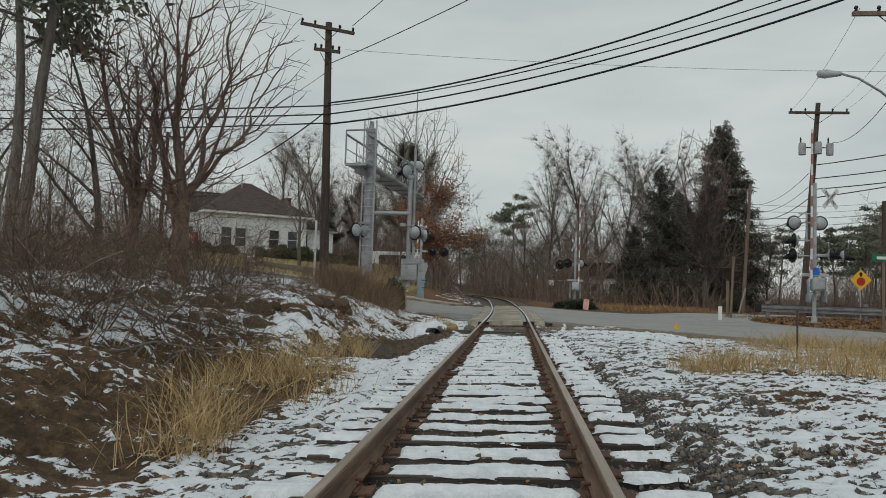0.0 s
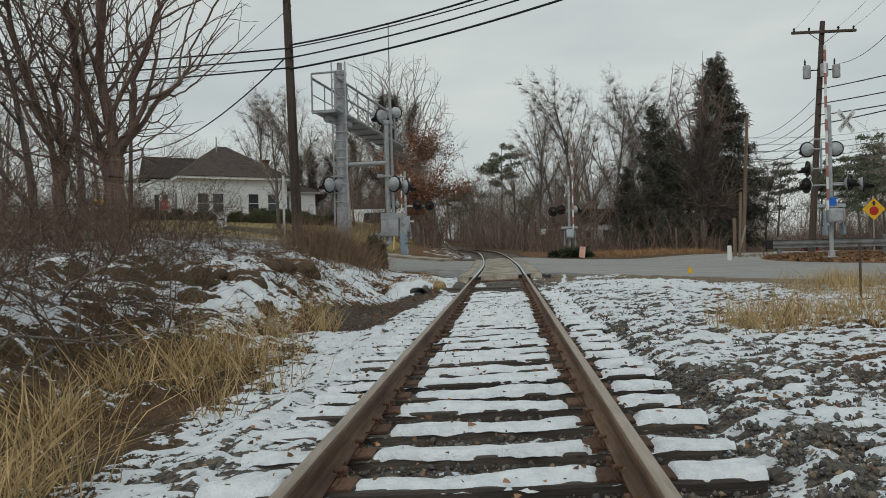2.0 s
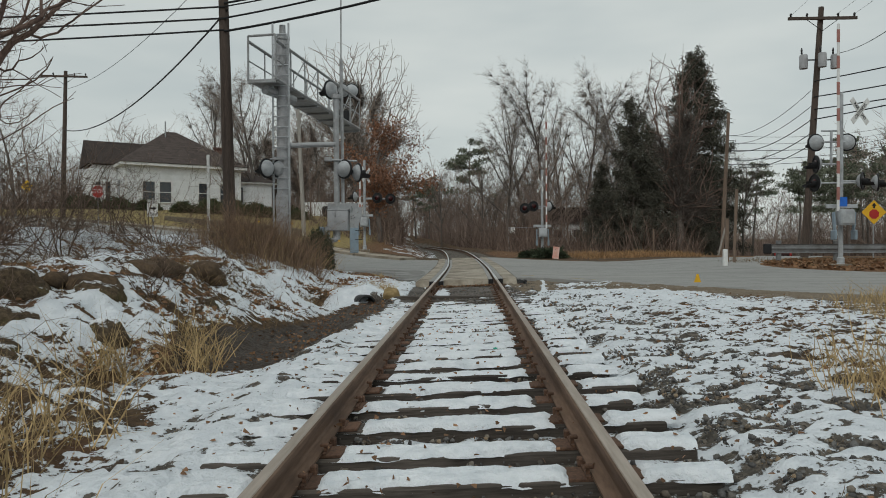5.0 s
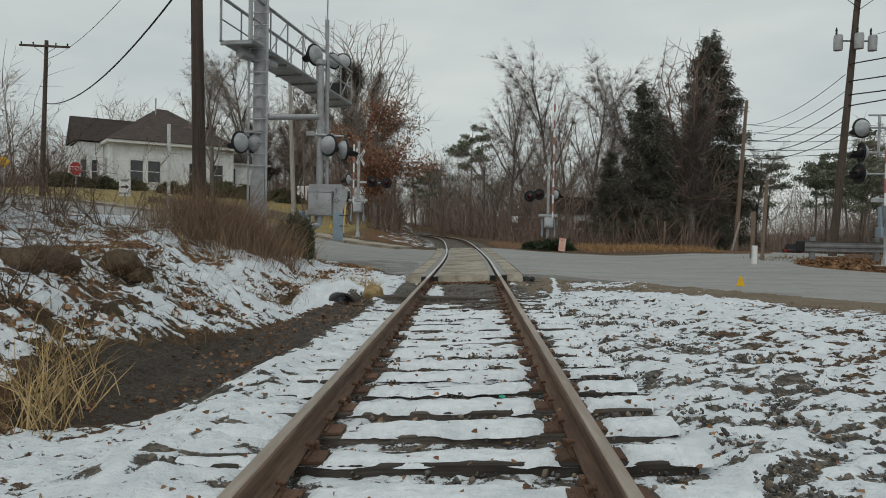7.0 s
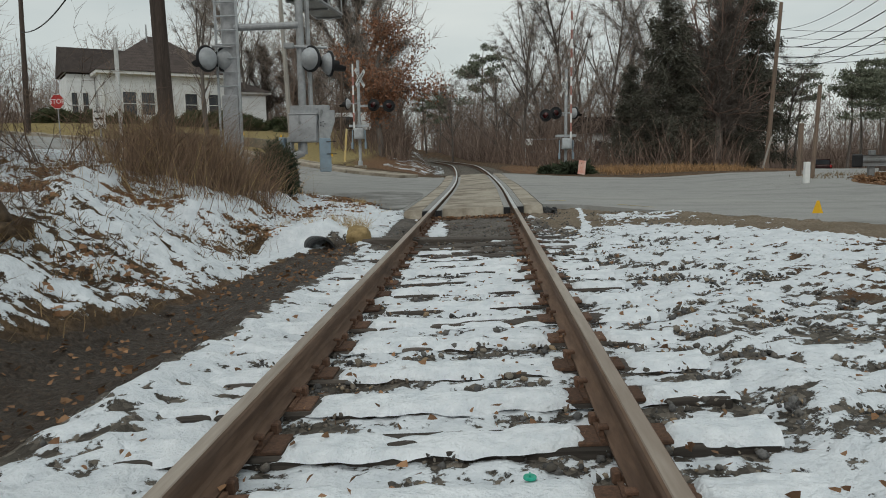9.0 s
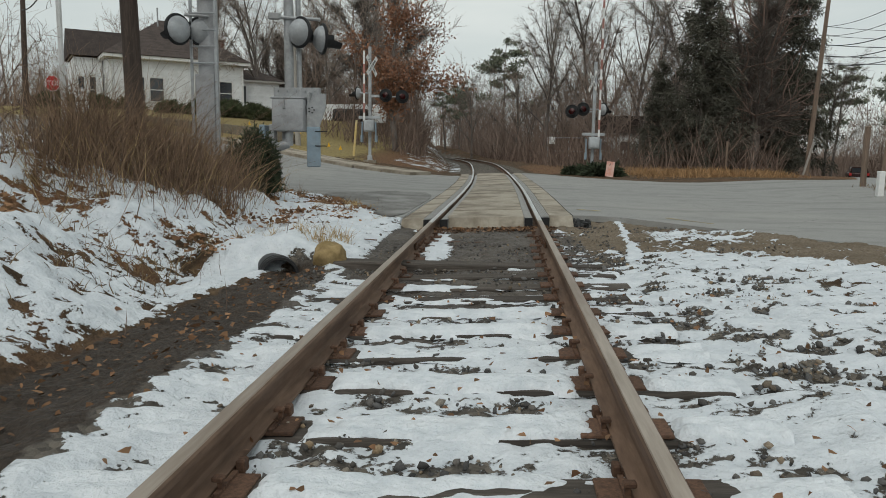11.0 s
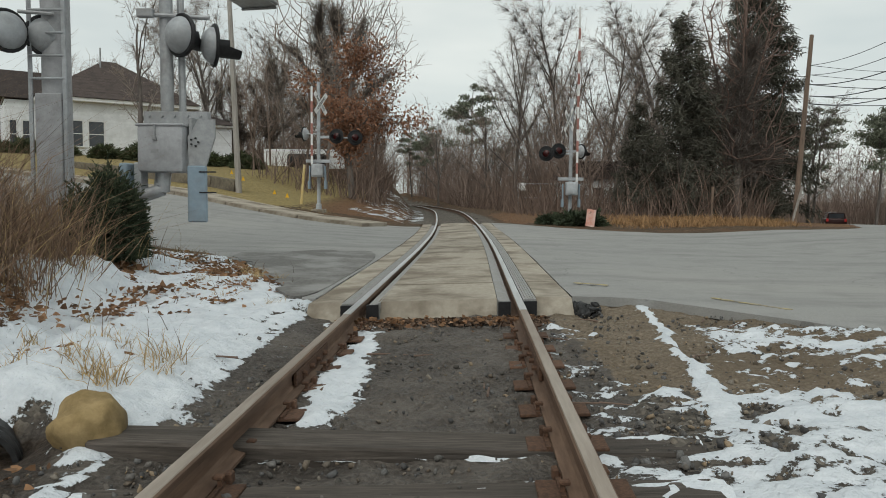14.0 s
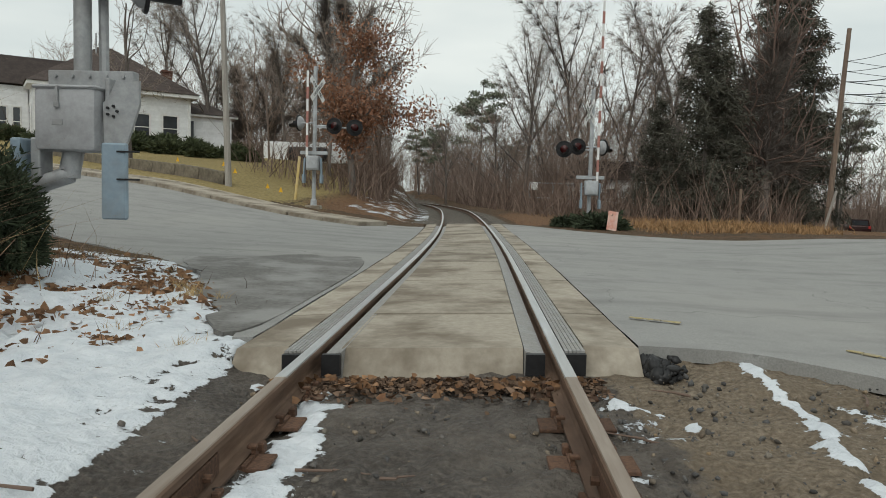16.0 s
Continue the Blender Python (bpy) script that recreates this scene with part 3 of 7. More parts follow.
def ground_layers(x, y):
    a = x - centre(y)
    n1, n2, n3 = fbm(x * 1.3, y * 1.3, 3), fbm(x * 3.6 + 0.8 * y + 40, y * 8.5, 4, 0.68), fbm(x * 9 + 7, y * 15 + 3, 3, 0.7)
    band, patch, ditch = inside(x, y, GRAVELBAND), inside(x, y, SNOWPATCH), inside(x, y, DITCH)
    near = (y < 30)
    cover = np.full(x.shape, -1.2)
    # right-hand lot, patchy
    right = 0.2 - 0.12 * ss(9, 14, y) + 0.04 * ss(9, 14, y) + 0.16 * ss(9, 5, y) + 0.1 * ss(3, 5, x) * ss(16, 12, y) + 0.35 * n1 + 0.55 * n2 + 1.1 * n3 - 0.6 * ss(5.5, 9.0, x) - 0.08 * ss(1.5, 2.0, a) * ss(3.2, 2.4, a) * ss(17, 13, y) + 0.5 * ss(14.5, 17.0, y) * ss(5, 3.4, x)
    shoulder = 0.08 - 0.12 * ss(11, 7, y) + 0.4 * ss(12.5, 16, y) + 0.8 * n2 + 0.8 * n3 + 0.3 * n1
    left = 0.3 + 0.37 * ss(6.5, 11, y) + 0.6 * n2 + 1.35 * n3 + 0.2 * n1
    bankside = 0.08 - 0.15 * ss(12, 8, y) - 0.6 * ss(-4.9, -4.2, x) * ss(11.8, 10.4, y) + 0.18 * ss(11.5, 13.5, y) + 0.12 * ss(16.5, 19, y) * ss(-5.0, -4.0, x) + 0.5 * n1 + 0.7 * n2 + 0.9 * n3 - 0.6 * ss(-9.0, -11.5, x)
    verge = 0.0 + 0.5 * n1 + 0.7 * n2 + 0.5 * n3 - 0.55 * ss(-2.0, -2.5, x) * ss(13.5, 11, y)
    cover = np.where(a > 1.3, np.where(a < 1.9, shoulder, right), cover)
    cover = np.where((a < -1.3) & (a > -2.5), left + (verge - left) * ss(-1.85, -2.4, a) * ss(14, 11, y), cover)
    cover = np.where(a <= -2.3, bankside, cover)
    between = -0.5 + 0.5 * ss(5, 11, y) + 0.3 * ss(12, 15.5, y) + 0.75 * n2 + 0.7 * n3 - 1.7 * ss(18.1, 19.3, y + 0.4 * n1)
    cover = np.where(abs(a) <= 1.3, between, cover)
    cover = np.where((a > 0.86) & (a <= 1.3) & (y > 14), between + (shoulder - 0.1 - between) * ss(14, 16, y), cover)
    cover = np.where((a < -0.86) & (a > -1.35) & (y < 19.6), left - 0.1, cover)
    cover = cover - 1.7 * ss(-0.25, 0.35, band + 0.25 * n2) * (a > 1.2)
    cover = np.maximum(cover, np.where(patch > -0.4, 0.9 * ss(-0.25, 0.1, patch + 0.12 * n2) * 1.6 - 0.75, -2))
    cover = cover - 3.2 * ss(-0.18, 0.1, ditch + 0.1 * n2)
    cover = np.where(near, cover, -1.5) - 2.2 * ss(22.9, 24.0, y) * (a > -1.3) - 1.5 * ss(28, 29.5, y)
    cover = np.where((y > 47) & (a < -1.4) & (a > -4.6) & (y < 75), -0.3 + 0.9 * n2 + 0.6 * n1, cover)
    cover = cover - 0.95 * ss(19.4, 20.9, y + 0.5 * n1) * (a > 0.86) * ss(1.9, 1.5, a + 0.15 * n2)
    wide = 0.12 + 0.11 * ss(23.4, 21.0, y)
    strip = ss(1.0, 0.0, abs(a + 0.50 + 0.1 * ss(21.5, 23.5, y) + 0.10 * n2) / wide) * ss(20.35, 20.8, y + 0.3 * n2) * ss(23.5, 23.3, y)
    cover = np.maximum(cover, strip * 2.4 - 0.8 + 0.25 * n3)
    ridge = 1.6 + 0.11 * (y - 20.6) + 0.06 * n1
    strip = ss(1.0, 0.0, abs(a - ridge) / (0.05 + 0.09 * ss(22.0, 20.4, y) + 0.05 * n2)) * ss(20.0, 20.6, y) * ss(24.0, 23.7, y)
    cover = np.maximum(cover, strip * 2.6 - 0.7)
    cover = cover + 0.9 * ss(0.2, 0.55, n1 + n2) * ss(2.0, 2.2, a) * ss(4, 3, a) * ss(21, 21.6, y) * ss(23.4, 22.6, y)
    mud = np.clip(ss(-0.15, 0.1, ditch) + ss(19.2, 20.6, y) * ss(24.4, 23.4, y) * ss(-2.2, -1.2, a) * ss(1.3, 0.8, a) + 0.75 * ss(1.9, 1.3, abs(a)) * ss(14, 19, y) * ss(24, 20, y) * (a < 1.2), 0, 1)
    sand = ss(-0.4, 0.3, band + 0.3 * n1 + 0.3 * n2) * (a > 0.86) * near
    gravel = np.clip(ss(2.4, 1.5, abs(a)) * np.where(y < 30, 1, ss(44, 46, y)) + 0.8 * ss(3.4, 1.6, a) * (a > 0) * near + 0.25 * (a > 0) * near * ss(6, 3, x), 0, 1)
    leaf = 0.75 * ss(-3.0, -3.6, x) * ss(17.5, 20, y) * ss(30, 26, y) + 0.85 * ss(8.6, 9.4, x) * ss(26, 28, y) * ss(40, 32, y) + 0.55 * ss(44.3, 45.5, y) * (abs(a) > 2.2) * ss(70, 55, y) * ss(-8.5, -5.5, x)
    lawn = (0.9 * ss(-6.3, -8, x) * ss(43.5, 46, y) + 0.5 * ss(-3, -6, x) * ss(43, 44.5, y)) * ss(72, 64, y) * ss(-45, -32, x)
    return {"snow": cover, "mud": mud, "sand": sand, "gravel": gravel, "leaf": leaf, "lawn": lawn, "wet": ss(-0.15, 0.1, ditch)}


def steps(*spans):
    """Coordinates in runs of (start, end, step)."""
    out = []
    for a, b, s in spans:
        out += list(np.arange(a, b - s * 0.5, s))
    return np.array(out + [spans[-1][1]])


gx = steps((-900, -200, 100), (-200, -60, 20), (-60, -20, 4), (-20, -8, 0.5), (-8, -4.4, 0.12), (-4.4, 5.2, 0.05), (5.2, 9, 0.12), (9, 30, 0.7), (30, 80, 5), (80, 200, 20), (200, 900, 100))
gy = steps((-400, -40, 60), (-40, -4, 4), (-4, 2, 0.3), (2, 25, 0.05), (25, 31, 0.12), (31, 80, 0.6), (80, 160, 5), (160, 1600, 120))
GX, GY = np.meshgrid(gx, gy)
layers = ground_layers(GX.ravel(), GY.ravel())
px, py = GX.ravel(), GY.ravel()
pz = land(px, py)
pa = px - centre(py)
on_road = inside(px, py, ROAD)
dense = ss(-4, -2.5, px) * ss(6, 4.5, px) * ss(25, 24, py) * ss(0, 2, py)
pz = pz + 0.028 * np.clip(layers["snow"] + 0.25, 0, 1) * dense + dense * (0.03 * fbm(px * 6, py * 6, 4, 0.62) + 0.02 * fbm(px * 2, py * 2, 2))
pz = pz + (ss(-2.2, -3.2, px) * ss(30, 24, py)) * (0.16 * fbm(px * 1.3, py * 1.3, 4) + 0.05 * fbm(px * 7, py * 7, 3))
under = np.where(pa < 0, ss(1.55, 1.36 - 0.42 * ss(7, 11, py), abs(pa)), ss(1.66, 1.38, abs(pa))) * ss(23.9, 23.7, py)
bed = -0.258 + np.maximum(0.052 * ss(10.5, 15, py), 0.042 * ss(-0.8, -1.1, pa)) + CANT * pa + 0.018 * fbm(px * 8, py * 8, 3) + 0.02 * np.clip(layers["snow"], 0, 1) + 0.022 * ss(19.4, 20.8, py) + ss(19.6, 20.6, py) * (0.045 * fbm(px * 2.6 + 3, py * 2.6, 5, 0.7))
pz = pz * (1 - under) + bed * under
pz = np.where(on_road > -0.02, np.minimum(pz, road_height(px, py) - 0.045), pz)
deck_zone = (abs(pa) < 1.3) & (py > 23.75) & (py < 44.6)
pz = np.where(deck_zone, pz - 0.30, pz)
nx, ny = len(gx), len(gy)
ij = (np.arange(ny - 1)[:, None] * nx + np.arange(nx - 1)[None, :]).ravel()
ground_mesh = fast_mesh("ground", np.stack([px, py, pz], 1), np.stack([ij, ij + 1, ij + nx + 1, ij + nx], 1))
for key, values in layers.items():
    ground_mesh.attributes.new(key, "FLOAT", "POINT").data.foreach_set("value", values.astype(np.float32))
ground_mesh.polygons.foreach_set("use_smooth", np.ones(len(ground_mesh.polygons), bool))
ground_mesh.materials.append(GROUND)
tagged(new("ground", ground_mesh), "patchy snow, gravel, mud and dead grass on the ground", "ground", kind="structure")


# ---- the road: one asphalt sheet with a real edge ----
from mathutils.geometry import delaunay_2d_cdt


def asphalt_sheet(loop):
    edge = []
    for (ax, ay), (bx, by) in zip(loop, loop[1:] + loop[:1]):
        k = max(1, int(math.hypot(bx - ax, by - ay) / 0.35))
        for i in range(k):
            x, y = ax + (bx - ax) * i / k, ay + (by - ay) * i / k
            w = 0.05 * float(fbm(np.array([x * 2.2]), np.array([y * 2.2]), 3)[0])
            edge.append((x + w, y + w))
    pts, n = list(edge), len(edge)
    qx, qy = np.meshgrid(np.arange(-62, 42, 0.8), np.arange(1, 92, 0.8))
    keep = (inside(qx.ravel(), qy.ravel(), loop) > 0.3) & ~((np.abs(np.abs(qx.ravel() - centre(qy.ravel())) - 1.285) < 0.15) & (qy.ravel() < 46))
    pts += [(float(x), float(y)) for x, y in zip(qx.ravel()[keep], qy.ravel()[keep])]
    edges = [(i, (i + 1) % n) for i in range(n)]
    for side in (-1.285, 1.285):
        k = len(pts)
        ys = np.arange(23.2, 45.5, 0.5)
        pts += [(float(centre(y)) + side, float(y)) for y in ys]
        edges += [(k + i, k + i + 1) for i in range(len(ys) - 1)]
    v, _, f, *_ = delaunay_2d_cdt([Vector(p) for p in pts], edges, [], 1, 1e-5)
    X, Y = np.array([p.x for p in v]), np.array([p.y for p in v])
    Z = road_height(X, Y) + 0.006 * fbm(X * 1.5, Y * 1.5, 3)
    mid = [(sum(X[i] for i in t) / 3, sum(Y[i] for i in t) / 3) for t in f]
    a = inside(np.array([m[0] for m in mid]), np.array([m[1] for m in mid]), loop) > 0
    faces = [tuple(t) for t, ok in zip(f, a) if ok]
    me = bpy.data.meshes.new("road")
    bm = bmesh.new()
    vs = [bm.verts.new((x, y, z)) for x, y, z in zip(X, Y, Z)]
    for t in faces:
        bm.faces.new([vs[i] for i in t])
    rim = [e for e in bm.edges if len(e.link_faces) == 1]
    skirt = bmesh.ops.extrude_edge_only(bm, edges=rim)
    for g in skirt["geom"]:
        if isinstance(g, bmesh.types.BMVert):
            g.co.z -= 0.09
    # open the way of the track
    bmesh.ops.delete(bm, geom=[q for q in bm.faces if abs(q.calc_center_median().x - float(centre(q.calc_center_median().y))) < 1.283 and 23.2 < q.calc_center_median().y < 45], context="FACES")
    bmesh.ops.recalc_face_normals(bm, faces=bm.faces)
    for q in bm.faces:
        if q.normal.z < -0.5:
            q.normal_flip()
    bm.to_mesh(me)
    bm.free()
    me.materials.append(ASPHALT)
    return me


tagged(new("road", asphalt_sheet(ROAD)), "worn grey asphalt road crossing the railway", "road", kind="structure")

# ---- the railway track ----
track = thing("railway_track", 0, 0, 0, 0, "rusty single railway track on snow-dusted wooden ties", "railway track")
tagged(track, kind="structure")
RAIL = [(-0.070, -0.168), (0.070, -0.168), (0.070, -0.155), (0.022, -0.140), (0.010, -0.125), (0.010, -0.060), (0.016, -0.046), (0.037, -0.040), (0.037, -0.012), (0.028, -0.002),
        (-0.028, -0.002), (-0.037, -0.012), (-0.037, -0.040), (-0.016, -0.046), (-0.010, -0.060), (-0.010, -0.125), (-0.022, -0.140), (-0.070, -0.155)]


def swept(outline, ys, offset, lift=0.0):
    """An outline carried along the track at an offset from its middle."""
    b, n = Build(), len(outline)
    for y in ys:
        cx, cz = float(centre(y)), float(rise(y)) + lift
        s = -2 * 0.00122 * max(0.0, y - 28)
        for x, z in outline:
            b.v.append((cx + offset + x, y - s * (offset + x), cz + CANT * (offset + x) * float(ss(60, 40, y)) + z))
    for j in range(len(ys) - 1):
        b.f += [(j * n + i, j * n + (i + 1) % n, (j + 1) * n + (i + 1) % n, (j + 1) * n + i) for i in range(n)]
    b.f += [tuple(reversed(range(n))), tuple(range((len(ys) - 1) * n, len(ys) * n))]
    return b


rail_ys = [-6] + list(np.arange(-4, 28, 2)) + list(np.arange(28, 140, 3.0))
for side in (-1, 1):
    rail = part("rail", swept(RAIL, rail_ys, side * 0.755), RUST, track, smooth=False)
    part("rail_head_face", swept([(-0.030, -0.004), (0.030, -0.004), (0.027, 0.0005), (-0.027, 0.0005)], rail_ys, side * 0.755), RAILTOP, rail, "worn shining running surface")

    part("rail_head_face", swept([(-0.033, -0.006), (0.033, -0.006), (0.03, 0.003), (-0.03, 0.003)], [23.0] + [q for q in rail_ys if q > 23.5], side * 0.755), POLISHED, rail, "bright polished running surface")

rng = random.Random(3)
tie_mesh = [Build().box((0, 0, 0), (2.6 + 0.06 * k, 0.215 + 0.012 * k, 0.18), 0.012).mesh("tie") for k in (-1, 0, 1)]
plate_mesh = Build().box((0, 0, 0), (0.36, 0.185, 0.018), 0.004).box((0.088, 0, 0.012), (0.02, 0.185, 0.016)).box((-0.088, 0, 0.012), (0.02, 0.185, 0.016)).mesh("tie_plate")
spike_mesh = Build().box((0, 0, 0.0), (0.018, 0.018, 0.05)).box((0.008, 0, 0.028), (0.042, 0.034, 0.018), 0.004).mesh("spike")
anchor_mesh = Build().box((0, 0, 0), (0.17, 0.016, 0.026), 0.003).box((0.095, 0, 0.012), (0.035, 0.05, 0.05), 0.006).box((-0.095, 0, 0.012), (0.03, 0.05, 0.045), 0.006).mesh("rail_anchor")
for me, mt in [(q, TIE) for q in tie_mesh] + [(plate_mesh, IRON), (spike_mesh, IRON), (anchor_mesh, IRON)]:
    me.materials.append(mt)


def on_track(name, mesh, x, y, z, rz=0.0):
    ob = new(name, mesh)
    ob.parent = track
    lean = math.degrees(math.atan(CANT))
    ob.matrix_world = pose(float(centre(y)) + x, y, float(rise(y)) + z + CANT * x, 0, -lean, rz + math.degrees(0.00244 * max(0.0, y - 28)))
    return ob


ties = []
tie_line = [TIES_SEEN[0] - TIE_PITCH * k for k in range(12, 0, -1)] + TIES_SEEN + [TIES_SEEN[-1] + TIE_PITCH * k for k in range(1, 95)]
for y in tie_line:
    if not 23.8 < y < 44.4 and y < 66:
        ties.append((y, rng.uniform(-0.05, 0.05), rng.uniform(-1.2, 1.2)))
for y, dx, dr in ties:
    on_track("tie", tie_mesh[rng.randrange(3)], dx, y, -0.182 - 0.09 - (0.055 if y > 20.3 else 0.0) + rng.uniform(-0.008, 0.006), dr)
    if y < 24:
        for side in (-1, 1):
            on_track("tie_plate", plate_mesh, side * 0.755, y, -0.176)
            for dx2 in (-0.088, 0.088):
                on_track("spike", spike_mesh, side * 0.755 + dx2, y + rng.choice((-0.05, 0.05)), -0.150, 180 if dx2 > 0 else 0)
            if rng.random() < 0.8:
                on_track("rail_anchor", anchor_mesh, side * 0.755, y + 0.135, -0.168)
# joint bars near the crossing
for side in (-1, 1):
    for s in (-1, 1):
        part("joint_bar", Build().box((side * 0.755 + s * 0.028, 21.55, -0.09 + CANT * side * 0.755), (0.022, 0.92, 0.085), 0.004), IRON, track, "rusted joint bar")
        for k in range(4):
            part("bolt", Build().tube((side * 0.755 + s * 0.036, 21.25 + 0.2 * k, -0.09 + CANT * side * 0.755), (side * 0.755 + s * 0.07, 21.25 + 0.2 * k, -0.09 + CANT * side * 0.755), 0.018, n=6), IRON, track)

# crossing panels of concrete with ribbed rubber beside the rails
for k in range(9):
    y0 = 23.72 if k == 0 else 25.15 + 2.42 * (k - 1)
    y1 = 25.115 + 2.42 * k - 0.012 * min(k, 4) if k < 8 else 44.4
    ys = list(np.linspace(y0, min(y1, 44.4), 4))
    if k == 0:
        b = swept([(-0.585, -0.02), (0.555, -0.02), (0.555, -0.3), (-0.585, -0.3)], [y0 + 0.07] + ys[1:], 0, 0.01)
        b.v = [(x, yy - 0.16 if (z < -0.2 and yy < 24) else yy, z) for x, yy, z in b.v]
    else:
        b = swept([(-0.585, -0.012), (-0.575, -0.002), (0.545, -0.002), (0.555, -0.012), (0.555, -0.3), (-0.585, -0.3)], ys, 0)
    part("concrete_panel", b, CONCRETE, track, "stained concrete crossing panel")
    for side in (-1, 1):
        lo, hi = (0.93, 1.27)
        o = [(side * lo, -0.004), (side * hi, -0.02), (side * (hi + 0.03), -0.3), (side * lo, -0.3)]
        b = swept(o, ys, 0)
        if k == 0:
            b.v = [(x, yy + (0.0 if z < -0.2 else 0.1) - (0.12 if z < -0.2 else 0) if yy < y0 + 0.05 else yy, z) for x, yy, z in b.v]
        part("concrete_panel", b, CONCRETE, track)
for side in (-1, 1):
    ys = list(np.arange(23.68, 44.4, 1.4))
    for k in range(5):
        x0 = 0.80 + 0.025 * k
        part("rubber_strip", swept([(side * x0, -0.006), (side * (x0 + 0.021), -0.006), (side * (x0 + 0.022), -0.16), (side * x0, -0.16)], ys, 0), RUBBER, track, "ribbed rubber filler beside the rail")
    # solid black blocks give the shade inside the filler's hollow ends by colour
    for lo, hi in ((0.795, 0.925), (0.565, 0.68)):
        part("rubber_end", swept([(side * lo, -0.02), (side * hi, -0.02), (side * hi, -0.15), (side * lo, -0.15)], [23.63, 23.675], 0), BLACK, track, "solid black block painted as the shaded hollow end of the rubber filler")
    part("rubber_strip", swept([(side * 0.685, -0.045), (side * 0.56, -0.008), (side * 0.56, -0.2), (side * 0.685, -0.2)], ys, 0), RUBBER, track)

# snow lying on the ties
nr = np.random.RandomState(11)
for y, dx, dr in ties:
    if y > 20.2:
        continue
    us, vs = np.arange(-1.34, 1.341, 0.03), np.linspace(-1, 1, 13)
    U, V = np.meshgrid(us, vs)
    off = nr.uniform(0, 90)
    deep = float(ss(11, 14, y))
    edge = np.where(V > 0, 0.112 + 0.02 * deep + (0.026 + 0.016 * deep) * fbm(U * 5 + off, U * 0 + 3, 4, 0.62), 0.106 + 0.01 * deep + (0.024 + 0.012 * deep) * fbm(U * 5 + off, U * 0 + 31, 4, 0.62))
    bare = ss(0.20, 0.12, np.abs(np.abs(U) - 0.755)) * 1.7
    thin = 0.66 - 0.85 * ss(17.3, 19.3, y) - 0.05 * ss(9, 4, y)
    h = thin + 0.62 * fbm(U * 1.5 + off, V * 0.5 + off, 3) - bare
    V = V * edge
    h = np.clip(h, -0.5, 1) * (1 - (np.abs(V) / edge) ** 6) - 0.3 * (np.abs(V) / edge) ** 6
    z = -0.186 + 0.042 * np.clip(h, -1, 1) + 0.011 * fbm(U * 8 + off, V * 20, 3)
    X, Y = U + dx, y + V + math.radians(dr) * U
    z = z + CANT * X
    w = len(us)
    idx = (np.arange(len(vs) - 1)[:, None] * w + np.arange(w - 1)[None, :])
    q = idx.ravel()
    strip_mesh = fast_mesh("tie_snow", np.stack([X.ravel(), Y.ravel(), z.ravel()], 1), np.stack([q, q + 1, q + w + 1, q + w], 1))
    strip_mesh.polygons.foreach_set("use_smooth", np.ones(len(strip_mesh.polygons), bool))
    part("tie_snow", strip_mesh, SNOW, track, "ragged strip of old snow on a tie")


# ---- ballast stones ----
def scatter_stones(n, place, size, seed):
    r = np.random.RandomState(seed)
    bm = bmesh.new()
    bmesh.ops.create_icosphere(bm, subdivisions=1, radius=1)
    bm.verts.index_update()
    bv = np.array([v.co[:] for v in bm.verts])
    bf = np.array([[v.index for v in f.verts] for f in bm.faces])
    bm.free()
    x, y, z = place(r, n)
    n = len(x)
    s = size * (0.5 + r.rand(n) ** 3 * 1.6)
    t = r.randn(n, 3, 3)
    q, _ = np.linalg.qr(t)
    shape = 1 + 0.28 * r.randn(n, len(bv))
    loc = bv[None] * shape[..., None] * np.stack([s, s * 0.8, s * 0.62], 1)[:, None, :]
    V = np.einsum("nij,nkj->nki", q, loc) + np.stack([x, y, z], 1)[:, None, :]
    F = bf[None] + (np.arange(n) * len(bv))[:, None, None]
    return fast_mesh("stones", V.reshape(-1, 3), F.reshape(-1, 3))


def track_stones(r, n):
    x, y = r.uniform(-2.0, 2.7, n), 2.2 + 18.5 * r.rand(n) ** 1.35
    snow = ground_layers(x, y)["snow"]
    ok = (snow < -0.02) & ~((abs(x) < 1.0) & (y > 17.9) & (r.rand(n) < 0.9)) & (inside(x, y, DITCH) < 0) & ~((x < -1.35) & (r.rand(n) < 0.93))
    x, y = x[ok], y[ok]
    z = np.where(abs(x) < 1.42, -0.25 + 0.052 * ss(10.5, 15, y) + CANT * x, land(x, y)) + r.uniform(-0.006, 0.024, len(x))
    return x, y, z


def lot_stones(r, n):
    x, y = 1.45 + 4.6 * r.rand(n) ** 1.4, 2.6 + 16.5 * r.rand(n) ** 1.35
    ok = (ground_layers(x, y)["snow"] < -0.05) & (inside(x, y, GRAVELBAND) < -0.3)
    x, y = x[ok], y[ok]
    return x, y, land(x, y) + r.uniform(-0.01, 0.012, len(x))


ballast = scatter_stones(60000, track_stones, 0.0135, 5)
ballast.materials.append(STONE)
tagged(new("ballast_stones", ballast), "loose grey ballast stones between and beside the ties", "ballast", kind="stuff")
lot = scatter_stones(42000, lot_stones, 0.0098, 6)
lot.materials.append(STONE)
tagged(new("gravel_stones", lot), "scattered gravel stones on the snowy lot", "gravel", kind="stuff")


def mud_chips(r, n):
    x, y = r.uniform(-1.6, 3.2, n), r.uniform(18.8, 23.6, n)
    ok = (np.abs(np.abs(x) - 0.755) > 0.12) & (ground_layers(x, y)["snow"] < 0)
    x, y = x[ok], y[ok]
    z = np.where(np.abs(x) < 1.3, -0.205 + CANT * x + 0.022 * ss(19.4, 20.8, y), land(x, y))
    return x, y, z + r.uniform(-0.004, 0.004, len(x))


